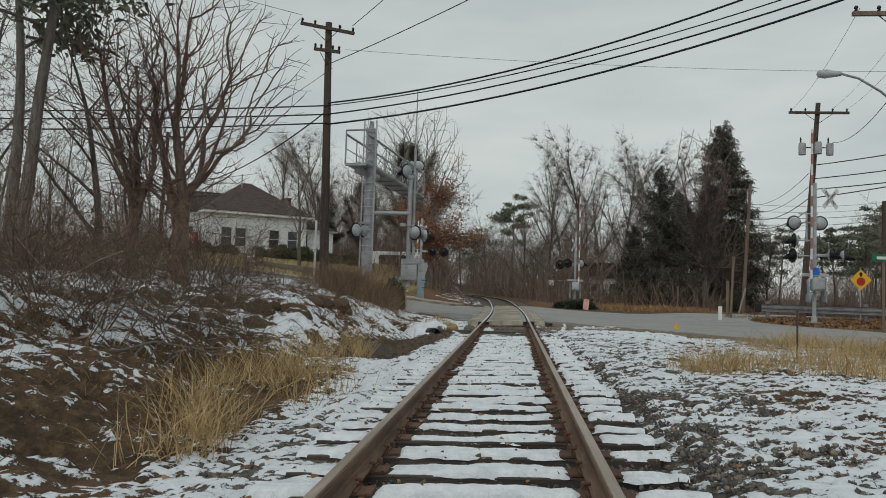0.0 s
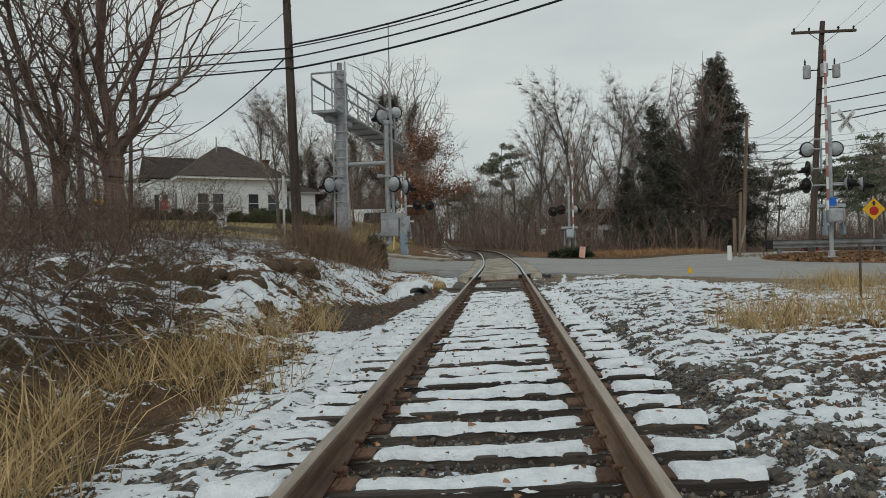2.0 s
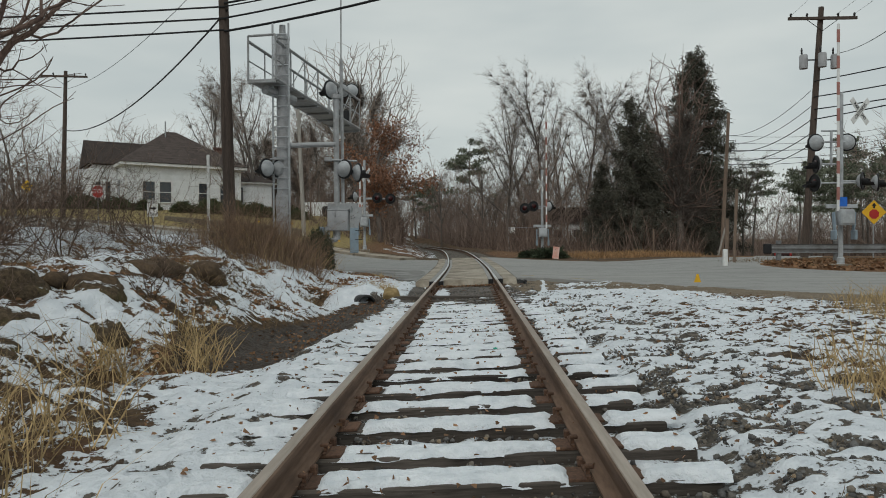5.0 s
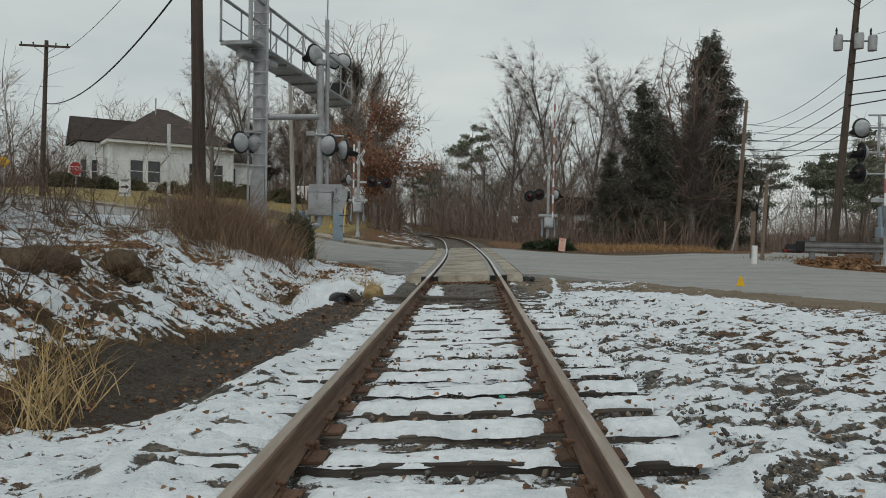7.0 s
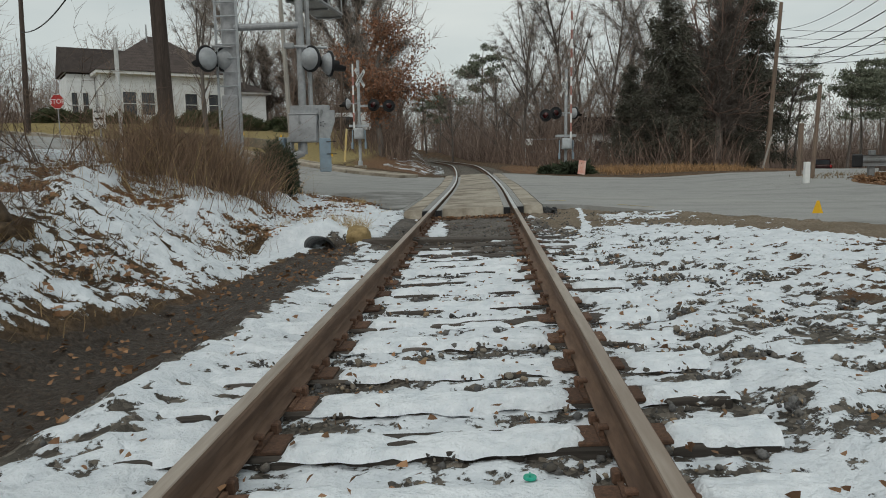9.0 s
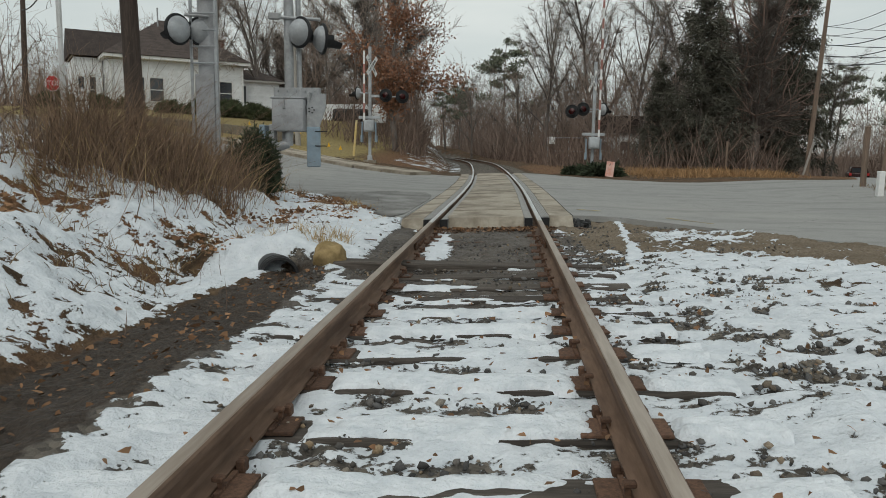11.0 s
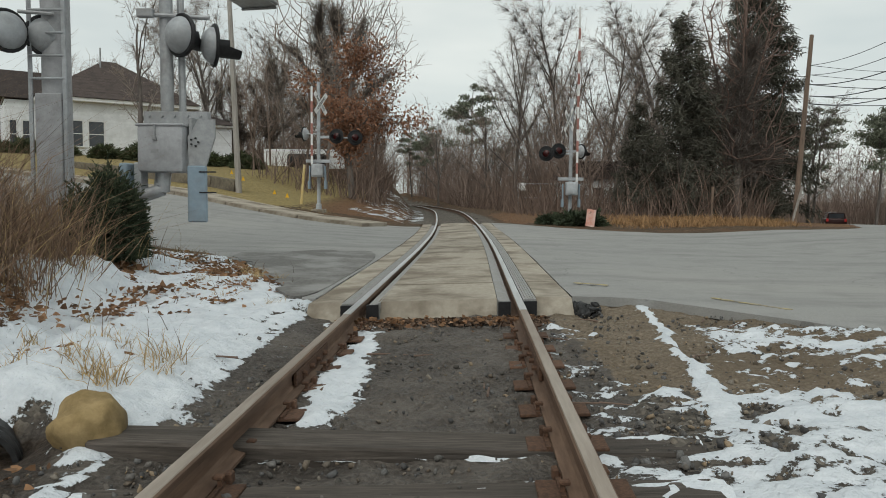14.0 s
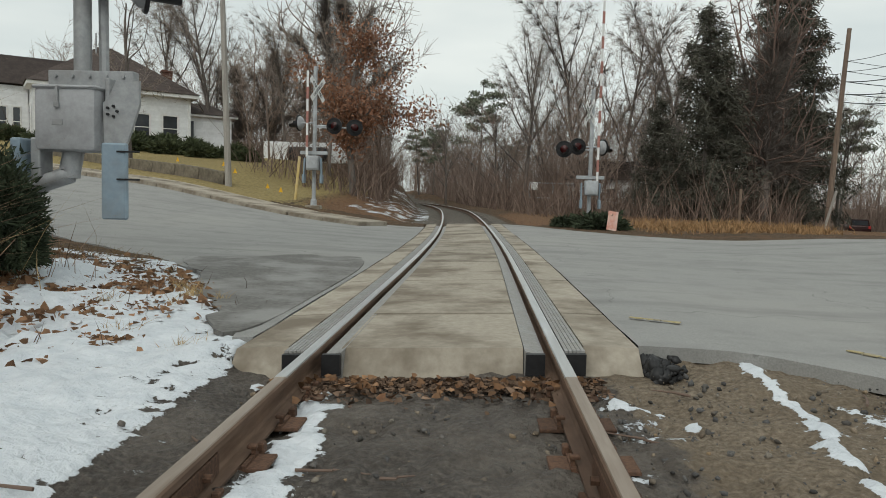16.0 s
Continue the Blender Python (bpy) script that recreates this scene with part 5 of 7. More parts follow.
def octagon(t, z, rad, heading):
    m = pose(0, -0.04, z, 0, 0, heading)
    def ring(s):
        return [(s * rad * math.cos(radians(22.5 + 45 * i)), s * rad * math.sin(radians(22.5 + 45 * i))) for i in range(8)]
    back = part("sign_plate", Build().prism(ring(1.0), -0.004, 0.004, m), WHITEPAINT, t, "octagonal sign plate")
    part("red_face", Build().prism(ring(0.94), -0.009, -0.005, m), SIGNRED, back, "red sign face")
    letters("STOP", rad * 0.85, back, m @ pose(0, -0.012, 0, 90, 0, 0), WHITEPAINT)


st = sign_post("stop_sign", -21.85, 47.4, 4.15 - float(land(-21.85, 47.4)), "red octagonal stop sign on a thin post by the road", "stop sign")
octagon(st, 4.0 - float(land(-21.85, 47.4)), 0.40, 0)
st = sign_post("stop_sign", 13.9, 26.3, 2.9, "red octagonal stop sign beside the street name sign", "stop sign")
octagon(st, 2.45, 0.40, 0)
kz = float(land(-13.3, 35.6))
ks = sign_post("arrow_sign", -13.3, 35.6, 2.85 - kz, "white traffic sign with a black arrow", "traffic sign")
plate = part("sign_plate", Build().box((0, -0.04, 2.42 - kz), (0.46, 0.01, 0.72), 0.0), WHITEPAINT, ks, "white sign plate")
letters("KEEP", 0.15, plate, pose(0, -0.052, 2.66 - kz, 90), BLACK)
letters("RIGHT", 0.15, plate, pose(0, -0.052, 2.16 - kz, 90), BLACK)
part("arrow", Build().prism([(-0.15, 2.38 - kz), (0.04, 2.38 - kz), (0.04, 2.32 - kz), (0.17, 2.41 - kz), (0.04, 2.50 - kz), (0.04, 2.44 - kz), (-0.15, 2.44 - kz)], -0.052, -0.046), BLACK, plate)
sn = sign_post("street_name_sign", 13.05, 26.1, 2.75, "green street name sign on a wooden post", "street sign", 0.05, POLEPALE)
plate = part("name_plate", Build().box((-0.05, -0.06, 2.6), (0.75, 0.02, 0.24), 0.004), SIGNGREEN, sn, "green name plate")
part("lettering_bar", Build().box((-0.05, -0.075, 2.6), (0.42, 0.006, 0.1)), WHITEPAINT, plate)
yz = float(land(17.0, 36.5))
ys_ = sign_post("stop_ahead_sign", 17.0, 36.5, 2.7 - yz, "yellow diamond stop ahead sign with a red disc", "traffic sign")
m = pose(0, -0.04, 2.1 - yz, 0, 45, 0)
plate = part("sign_plate", Build().add(*bevelled_box((0.72, 0.01, 0.72, 0.0)), m), SIGNYELLOW, ys_, "yellow diamond plate")
part("red_disc", Build().prism([(0.21 * math.cos(radians(22.5 + 45 * i)), 2.02 - yz + 0.21 * math.sin(radians(22.5 + 45 * i))) for i in range(8)], -0.056, -0.046), SIGNRED, plate)
part("arrow", Build().prism([(-0.04, 2.26 - yz), (0.04, 2.26 - yz), (0.04, 2.36 - yz), (0.11, 2.36 - yz), (0, 2.49 - yz), (-0.11, 2.36 - yz), (-0.04, 2.36 - yz)], -0.056, -0.046), BLACK, plate)
wz = float(land(-29.0, 52))
ws = sign_post("warning_sign", -29.0, 52, 2.3, "small yellow diamond warning sign", "traffic sign")
part("sign_plate", Build().add(*bevelled_box((0.6, 0.01, 0.6, 0.0)), pose(0, -0.04, 2.0, 0, 45, 0)), SIGNYELLOW, ws)
pk = sign_post("leaning_sign", 4.5, 42.9, 0.55, "faded pink sign leaning on a short stake", "sign", 0.02, POLEPALE)
part("sign_plate", Build().box((0, -0.03, 0.32), (0.34, 0.012, 0.62), 0.0, (-6, 8, 12)), PINK, pk, "faded pink plate")


def marker_post(x, y, h, w, material, label, lean=(0, 0)):
    t = thing("marker_post", x, y, float(land(x, y)), 0, label, "marker post", "marker posts")
    part("post", Build().add(*bevelled_box((w, w, h + 0.2, min(0.01, w * 0.2))), pose(0, 0, h / 2 - 0.1, lean[0], lean[1], 0)), material, t)
    return t


marker_post(-6.7, 24.1, 2.35, 0.065, WHITEPAINT, "tall thin white marker post on the bank")
marker_post(8.6, 29.95, 0.55, 0.13, WHITEPAINT, "short white marker post at the road edge")
marker_post(9.6, 31.8, 2.6, 0.09, POLEPALE, "weathered plank post with a pale top", (0, 2))
marker_post(9.9, 33.5, 1.6, 0.12, POLEPALE, "short weathered post beside the verge")
marker_post(-6.55, 45.8, 1.6, 0.09, MARKER, "yellow pipeline marker post", (0, 5))
marker_post(11.9, 52.6, 1.6, 0.1, POLEPALE, "pale stake in the dry grass")
marker_post(17.2, 55.5, 1.9, 0.1, GREYPOLE, "leaning grey stake beside the utility pole", (0, 14))
marker_post(4.9, 12.0, 0.85, 0.028, POLEWOOD, "thin rusty stake in the grass")


def little_flag(x, y, label):
    z = float(land(x, y))
    t = thing("survey_flag", x, y, z, 0, label, "survey flag", "survey flags")
    part("stake", Build().tube((0, 0, -0.05), (0, 0, 0.22), 0.004, n=5), STEEL, t)
    part("flag", Build().prism([(-0.07, 0.07), (0.08, 0.07), (0.02, 0.25), (-0.01, 0.25)], -0.006, 0.006), SIGNYELLOW, t, "bright yellow flag")


little_flag(4.9, 20.95, "small yellow survey flag on the gravel")
for x, y in ((-13.5, 51.5), (-10.2, 49.6), (-8.2, 47.6), (-7.5, 47), (-11.2, 51)):
    little_flag(x, y, "small yellow survey flag on the lawn")

# guardrail
W = [(0.0, 0.0), (0.03, 0.03), (0.03, 0.09), (0.0, 0.13), (0.0, 0.18), (0.03, 0.22), (0.03, 0.28), (0.0, 0.31), (-0.006, 0.31), (0.024, 0.28), (0.024, 0.22), (-0.006, 0.18), (-0.006, 0.13), (0.024, 0.09), (0.024, 0.03), (-0.006, 0.0)]
ggz = float(land(10.6, 31.2))
guard = thing("guardrail", 10.6, 31.2, ggz, -5, "galvanised steel guardrail on posts", "guardrail")
part("rail", Build().prism(W, 0.0, 12.0, pose(0, 0, 0.32, 0, 0, -90) @ Matrix.Diagonal((-1, 1, 1, 1))), DULLSTEEL, guard, "corrugated steel rail")
part("end_section", Build().box((-0.1, 0.02, 0.47), (0.28, 0.1, 0.36), 0.04), BLACK, guard, "dark rounded end piece")
for k in range(7):
    part("post", Build().box((0.3 + 1.9 * k, 0.12, 0.28), (0.15, 0.15, 0.95), 0.01), DULLSTEEL, guard)

# far chain fence by the woods
fz = float(land(3.3, 66))
fence = thing("low_fence", 3.3, 66, fz, 0, "low wire fence with a small white notice", "fence")
for k in range(4):
    part("post", Build().tube((k * 1.5, 0, -0.1), (k * 1.5, 0, 1.9), 0.04, n=6), STEEL, fence)
for h in (0.9, 1.85):
    part("rail", Build().tube((0, 0, h), (4.5, 0, h), 0.03, n=6), STEEL, fence)
part("notice", Build().box((0.3, -0.05, 1.65), (0.45, 0.01, 0.5)), WHITEPAINT, fence, "small white notice")


# ---- kerb, sidewalk and low wall across the road ----
def kerb_line(pts, wide, high, offset, name, material, label, piece):
    """Stones in a row along a line; offset to the line's right."""
    t = thing(name, *pts[0], float(land(*pts[0])), 0, label, name)
    tagged(t, kind="structure")
    inv = t.matrix_world.inverted()
    for (ax, ay), (bx, by) in zip(pts, pts[1:]):
        d = Vector((bx - ax, by - ay, 0))
        k = max(1, round(d.length / piece))
        a = math.degrees(math.atan2(d.y, d.x))
        n = Vector((d.y, -d.x, 0)).normalized() * offset
        for i in range(k):
            c = Vector((ax, ay, 0)) + d * ((i + 0.5) / k) + n
            z = float(road_height(c.x, c.y))
            e0, e1 = c - d / k / 2, c + d / k / 2
            slope = math.degrees(math.atan2(float(road_height(e1.x, e1.y)) - float(road_height(e0.x, e0.y)), d.length / k))
            ob = part("stone", Build().box((0, 0, 0), (d.length / k - 0.012, wide, high + 0.3), 0.012), material, t)
            ob.matrix_local = inv @ pose(c.x, c.y, z + high / 2 - 0.15, 0, -slope, a)
    return t


KERB = [(-2.6, 41.55), (-5.0, 42.7), (-8.0, 44.3), (-14.0, 47.5), (-24.0, 53.1), (-38, 59.7)]
kerb_line(KERB, 0.16, 0.13, -0.12, "kerb", CONCRETE, "pale stone kerb along the far side of the road", 1.8)
kerb_line(KERB, 1.35, 0.125, -0.89, "sidewalk", CONCRETE, "pale concrete sidewalk slabs behind the kerb", 1.5)
kerb_line([(-9.6, 46.9), (-14.6, 49.6), (-20, 52.6)], 0.35, 0.62, -0.0, "low_wall", WALLSTONE, "low weathered concrete wall below the lawn", 1.6)
kerb_line([(-9.5, 33.2), (-17.0, 38.6), (-28.0, 44.2)], 0.16, 0.13, -0.12, "kerb", CONCRETE, "stone kerb on the near side of the hill road", 1.8)


# ---- the white house ----
hz = 3.55
house = thing("house", -25.01, 68.07, hz - 0.1, 36, "white clapboard house with a brown hipped roof", "house")
X0, X1, D, EV = -4.75, 4.99, 10.0, 4.1


def boarded(name, x0, x1, y, z0, z1, parent, holes, axis="x"):
    """A clapboard wall of lapped boards with openings left free."""
    wall = part(name, Build().box(((x0 + x1) / 2, y + 0.14, (z0 + z1) / 2), (x1 - x0, 0.16, z1 - z0)) if axis == "x" else Build().box((y + 0.14, (x0 + x1) / 2, (z0 + z1) / 2), (0.16, x1 - x0, z1 - z0)), CLAPBOARD, parent, "white clapboard wall")
    z = z0
    while z < z1 - 0.02:
        spans, cut = [], [h for h in holes if h[2] - 0.1 < z < h[3] + 0.06]
        x = x0
        for h in sorted(cut):
            spans.append((x, h[0] - 0.09))
            x = h[1] + 0.09
        spans.append((x, x1))
        for a, c in spans:
            if c - a > 0.05:
                if axis == "x":
                    part("board", Build().box(((a + c) / 2, y + 0.045, z + 0.085), (c - a, 0.025, 0.178), 0.0, (-5, 0, 0)), CLAPBOARD, wall)
                else:
                    part("board", Build().box((y + 0.045, (a + c) / 2, z + 0.085), (0.025, c - a, 0.178), 0.0, (0, 5, 0)), CLAPBOARD, wall)
        z += 0.17
    return wall


def sash_window(parent, x0, x1, z0, z1, y):
    w = part("window", Build().box(((x0 + x1) / 2, y + 0.05, z1 + 0.05), (x1 - x0 + 0.2, 0.12, 0.1), 0.008).box((x0 - 0.04, y + 0.05, (z0 + z1) / 2), (0.09, 0.11, z1 - z0), 0.006).box((x1 + 0.04, y + 0.05, (z0 + z1) / 2), (0.09, 0.11, z1 - z0), 0.006), WHITEPAINT, parent, "white-framed sash window")
    part("sill", Build().box(((x0 + x1) / 2, y, z0 - 0.04), (x1 - x0 + 0.26, 0.2, 0.07), 0.01), WHITEPAINT, w)
    part("sash_bar", Build().box(((x0 + x1) / 2, y + 0.045, (z0 + z1) / 2), (x1 - x0, 0.05, 0.055)), WHITEPAINT, w)
    for a, c in ((z0, (z0 + z1) / 2 - 0.03), ((z0 + z1) / 2 + 0.03, z1)):
        part("pane", Build().box(((x0 + x1) / 2, y + 0.06, (a + c) / 2), (x1 - x0, 0.012, c - a)), GLASS, w, "dark reflecting pane")


fronts = [(-3.38, -2.42, 1.0, 2.75), (-2.02, -1.06, 1.0, 2.75), (1.3, 2.26, 1.0, 2.75), (3.19, 4.15, 1.0, 2.75)]
wall = boarded("wall", X0, X1, 0.0, 0.0, EV, house, fronts)
for a, c, e, f in fronts:
    sash_window(house, a, c, e, f, 0.0)
side = boarded("wall", 0.1, D, X0 - 0.17, 0.0, EV, house, [], "y")
for k in range(4):
    yy = 1.6 + 2.3 * k
    win = part("window", Build().box((X0 - 0.19, yy, 2.05), (0.08, 1.0, 1.95), 0.01), WHITEPAINT, house, "narrow side window")
    part("pane", Build().box((X0 - 0.235, yy, 2.05), (0.012, 0.76, 1.7)), GLASS, win)
part("wall", Build().box((X1 - 0.08, D / 2 + 0.1, EV / 2), (0.16, D, EV)).box((0.1, D, EV / 2), (9.6, 0.16, EV)), CLAPBOARD, house, "white clapboard wall")
for xx in (X0, X1):
    part("corner_board", Build().box((xx, -0.0, EV / 2), (0.16, 0.12, EV), 0.01), WHITEPAINT, house)
part("foundation", Build().box((0.1, D / 2, -0.25), (9.7, D, 0.6)), CONCRETE, house)
part("eave", Build().box((0.14, D / 2 - 0.02, EV + 0.1), (10.75, D + 1.0, 0.26), 0.02), WHITEPAINT, house, "white eave board")
roof_z = EV + 0.24
rv = [(-5.3, -0.6, roof_z), (5.6, -0.6, roof_z), (5.6, D + 0.6, roof_z), (-5.3, D + 0.6, roof_z), (-0.3, D / 2, roof_z + 3.5), (0.6, D / 2, roof_z + 3.5)]
roof = part("roof", Build().add(rv, [(0, 1, 5, 4), (1, 2, 5), (2, 3, 4, 5), (3, 0, 4), (3, 2, 1, 0)]), SHINGLE, house, "brown shingled hipped roof")
for k in range(14):
    f0 = k / 14
    z = roof_z + 3.5 * f0 + 0.012
    xa, xb = -4.95 + 4.9 * f0, 5.25 - 4.9 * f0
    yy = -0.6 + (D / 2 + 0.6) * f0
    part("shingle_course", Build().box(((xa + xb) / 2, yy + 0.22, z + 0.105), (max(0.4, xb - xa), 0.5, 0.03), 0.0, (31.2, 0, 0)), SHINGLE, roof)
part("side_gable_roof", Build().add([(-7.2, 2.6, roof_z + 0.02), (-1.0, 2.6, roof_z + 0.02), (-1.0, 5.6, roof_z + 2.3), (-7.2, 5.6, roof_z + 2.3), (-7.2, 8.6, roof_z + 0.02), (-1.0, 8.6, roof_z + 0.02)], [(0, 1, 2, 3), (3, 2, 5, 4), (0, 3, 4), (0, 4, 5, 1)]), SHINGLE, house)
part("gable_wall", Build().add([(-7.02, 2.9, roof_z), (-7.02, 8.3, roof_z), (-7.02, 5.6, roof_z + 2.05), (-6.92, 2.9, roof_z), (-6.92, 8.3, roof_z), (-6.92, 5.6, roof_z + 2.05)], [(0, 2, 1), (3, 4, 5), (0, 1, 4, 3), (1, 2, 5, 4), (2, 0, 3, 5)]), CLAPBOARD, house, "white boarded gable")
boarded("wing_wall", X0 - 2.2, X0 - 0.2, 2.9, 0.0, EV, house, [(X0 - 1.9, X0 - 1.5, 0.9, 2.8), (X0 - 1.1, X0 - 0.7, 0.9, 2.8)])
for a in (X0 - 1.9, X0 - 1.1):
    sash_window(house, a, a + 0.4, 0.9, 2.8, 2.9)
part("wing_wall", Build().box((X0 - 2.15, 5.6, EV / 2), (0.16, 5.3, EV)).box((X0 - 1.2, 8.2, EV / 2), (2.0, 0.16, EV)), CLAPBOARD, house, "white clapboard wall")
chim = part("chimney", Build().box((4.4, 4.6, roof_z + 1.1), (0.7, 0.7, 2.2), 0.01).box((4.4, 4.6, roof_z + 2.2), (0.84, 0.84, 0.16), 0.02), BRICK, house, "red brick chimney")
part("vent_pipe", Build().tube((-0.6, 4.0, roof_z + 2.0), (-0.6, 4.0, roof_z + 4.3), 0.06, n=8), STEEL, house)
boarded("annex_wall", X1, X1 + 3.2, 0.6, 0.0, 2.95, house, [(X1 + 0.1, X1 + 0.45, 1.2, 2.6)])
part("annex_window", Build().box((X1 + 0.28, 0.62, 1.9), (0.34, 0.06, 1.4)), GLASS, house, "narrow dark annex window")
part("annex_wall", Build().box((X1 + 3.15, 4.4, 1.47), (0.16, 7.6, 2.95)), CLAPBOARD, house)
part("annex_eave", Build().box((X1 + 1.7, 4.0, 3.03), (3.9, 7.4, 0.16), 0.02), WHITEPAINT, house)
part("annex_roof", Build().add([(X1 - 0.1, 0.2, 3.12), (X1 + 3.7, 0.2, 3.12), (X1 - 0.1, 4.2, 4.3), (X1 + 2.4, 4.2, 4.3), (X1 - 0.1, 8, 3.12), (X1 + 3.7, 8, 3.12)], [(0, 1, 3, 2), (2, 3, 5, 4), (1, 5, 3)]), SHINGLE, house, "brown shingled annex roof")

# small far building and a parked car
bz = float(land(11.5, 84))
far_house = thing("far_house", 11.5, 84, bz, 0, "small pale house far behind the trees", "house")
part("wall", Build().box((0, 0, 1.4), (7, 5, 2.8)), CLAPBOARD, far_house)
part("roof", Build().prism([(-3.9, 2.75), (3.9, 2.75), (3.2, 4.3), (-3.2, 4.3)], -2.9, 2.9), SHINGLE, far_house)
for k in range(3):
    wn_ = part("window", Build().box((-2.2 + 2.0 * k, -2.53, 1.6), (1.1, 0.06, 0.95)), WHITEPAINT, far_house)
    part("pane", Build().box((-2.2 + 2.0 * k, -2.57, 1.6), (0.9, 0.03, 0.75)), GLASS, wn_)
shed = thing("low_white_shed", -11.2, 66, float(land(-11.2, 66)), 0, "low white shed wall behind the lawn", "shed")
part("wall", Build().box((0, 0, 0.6), (5.5, 0.3, 1.3), 0.01), CLAPBOARD, shed)
part("dark_cover", Build().box((0.3, -0.6, 0.45), (2.6, 0.9, 0.9), 0.2), BLACK, shed, "dark covered heap against the wall")

cz = float(road_height(35.2, 88.5))
car = thing("car", 35.2, 88.5, cz, -20, "dark red estate car parked on the side road", "car")
part("body", Build().box((0, 0, 0.68), (1.8, 4.4, 0.72), 0.12), CARPAINT, car, "dark red body", True)
cab_ = part("cabin", Build().prism([(-0.82, 1.0), (0.82, 1.0), (0.66, 1.58), (-0.66, 1.58)], -2.0, 1.0), CARPAINT, car)
part("rear_window", Build().box((0, -2.01, 1.28), (1.25, 0.02, 0.42)), GLASS, cab_)
for s in (-1, 1):
    part("rear_light", Build().box((s * 0.76, -2.2, 0.88), (0.2, 0.06, 0.26), 0.01), SIGNRED, car, "red rear light")
    for yy in (-1.35, 1.4):
        w = part("wheel", Build().tube((s * 0.72, yy, 0.33), (s * 0.9, yy, 0.33), 0.33, n=18), RUBBER, car)
        part("rim", Build().tube((s * 0.9, yy, 0.33), (s * 0.915, yy, 0.33), 0.2, n=14), STEEL, w)

# ---- small things by the track ----
def boulder(x, y, z, r, seed, material, label):
    g = np.random.RandomState(seed)
    bm = bmesh.new()
    bmesh.ops.create_icosphere(bm, subdivisions=4, radius=1)
    for v in bm.verts:
        d = v.co.normalized()
        k = 1 + 0.22 * noise.noise(d * 1.3 + Vector((seed, 0, 0))) + 0.09 * noise.noise(d * 3.5) + 0.03 * noise.noise(d * 9)
        v.co = Vector((d.x * r[0], d.y * r[1], d.z * r[2])) * k
    me = bpy.data.meshes.new("boulder")
    for f in bm.faces:
        f.smooth = True
    bm.to_mesh(me)
    bm.free()
    me.materials.append(material)
    ob = new("boulder", me)
    ob.matrix_world = pose(x, y, z, 0, 0, seed * 37)
    tagged(ob, label, "boulder")


boulder(-1.50, 20.22, -0.15, (0.22, 0.17, 0.17), 3, BOULDER, "rounded yellow-brown boulder beside the pipe")
for bx, by, bz_, br, seed in ((-5.5, 12.2, 0.42, 0.46, 4), (-4.75, 12.75, 0.42, 0.42, 5), (-6.3, 11.7, 0.5, 0.5, 6), (-4.35, 12.1, 0.12, 0.36, 7), (-5.05, 11.5, 0.2, 0.42, 8), (-3.95, 11.4, -0.08, 0.33, 9),
                              (-4.45, 10.7, -0.05, 0.4, 11), (-5.4, 10.6, 0.15, 0.45, 12), (-3.5, 12.5, 0.02, 0.24, 13), (-4.0, 13.3, 0.33, 0.3, 14), (-5.9, 13.4, 0.62, 0.38, 15), (-3.35, 14.6, 0.1, 0.22, 16),
                              (-4.9, 9.4, -0.05, 0.4, 17), (-5.8, 9.2, 0.2, 0.5, 18), (-4.2, 9.3, -0.22, 0.27, 19), (-6.6, 10.3, 0.5, 0.45, 20)):
    boulder(bx, by, bz_, (br * 1.15, br, br * 0.78), seed, MOSSY, "brown mossy boulder with patches of snow on the bank")
pipe = thing("culvert_pipe", -1.98, 20.16, -0.35, 0, "black plastic culvert pipe end in the snow", "culvert pipe")
pipe.scale = (0.76, 0.5, 0.74)
b = Build()
b.lathe(pose(0, -0.15, 0.04, -90, 0, 20), [(0.22, 0.0), (0.255, 0.0), (0.255, 0.9), (0.22, 0.9), (0.22, 0.0)], 28)
part("pipe", b, PLASTICPIPE, pipe, "", True)
part("pipe_rib", Build().lathe(pose(0, -0.15, 0.04, -90, 0, 20), [(0.255, 0.06), (0.27, 0.08), (0.27, 0.12), (0.255, 0.14)], 28).lathe(pose(0, -0.15, 0.04, -90, 0, 20), [(0.255, 0.2), (0.27, 0.22), (0.27, 0.26), (0.255, 0.28)], 28), PLASTICPIPE, pipe, "", True)
cap = thing("bottle_cap", 0.37, 12.8, -0.128, 0, "small round green plastic cap lying in the snow", "bottle cap")
part("cap", Build().lathe(pose(0, 0, 0), [(0, 0.006), (0.02, 0.008), (0.024, 0.0), (0.03, 0.002), (0.03, 0.012), (0.026, 0.015), (0.0, 0.013)], 18), GREENCAP, cap, "", True)
part("clip", Build().box((0, 0, 0.02), (0.008, 0.028, 0.014), 0.002), GREENCAP, cap)
cap.scale = (0.75, 0.75, 0.75)

# the exposed timber before the crossing
timber = Build().box((-0.05, 20.15, -0.25), (2.75, 0.26, 0.2), 0.012)
part("crossing_timber", timber, TIE, track, "dark exposed timber across the muddy track")

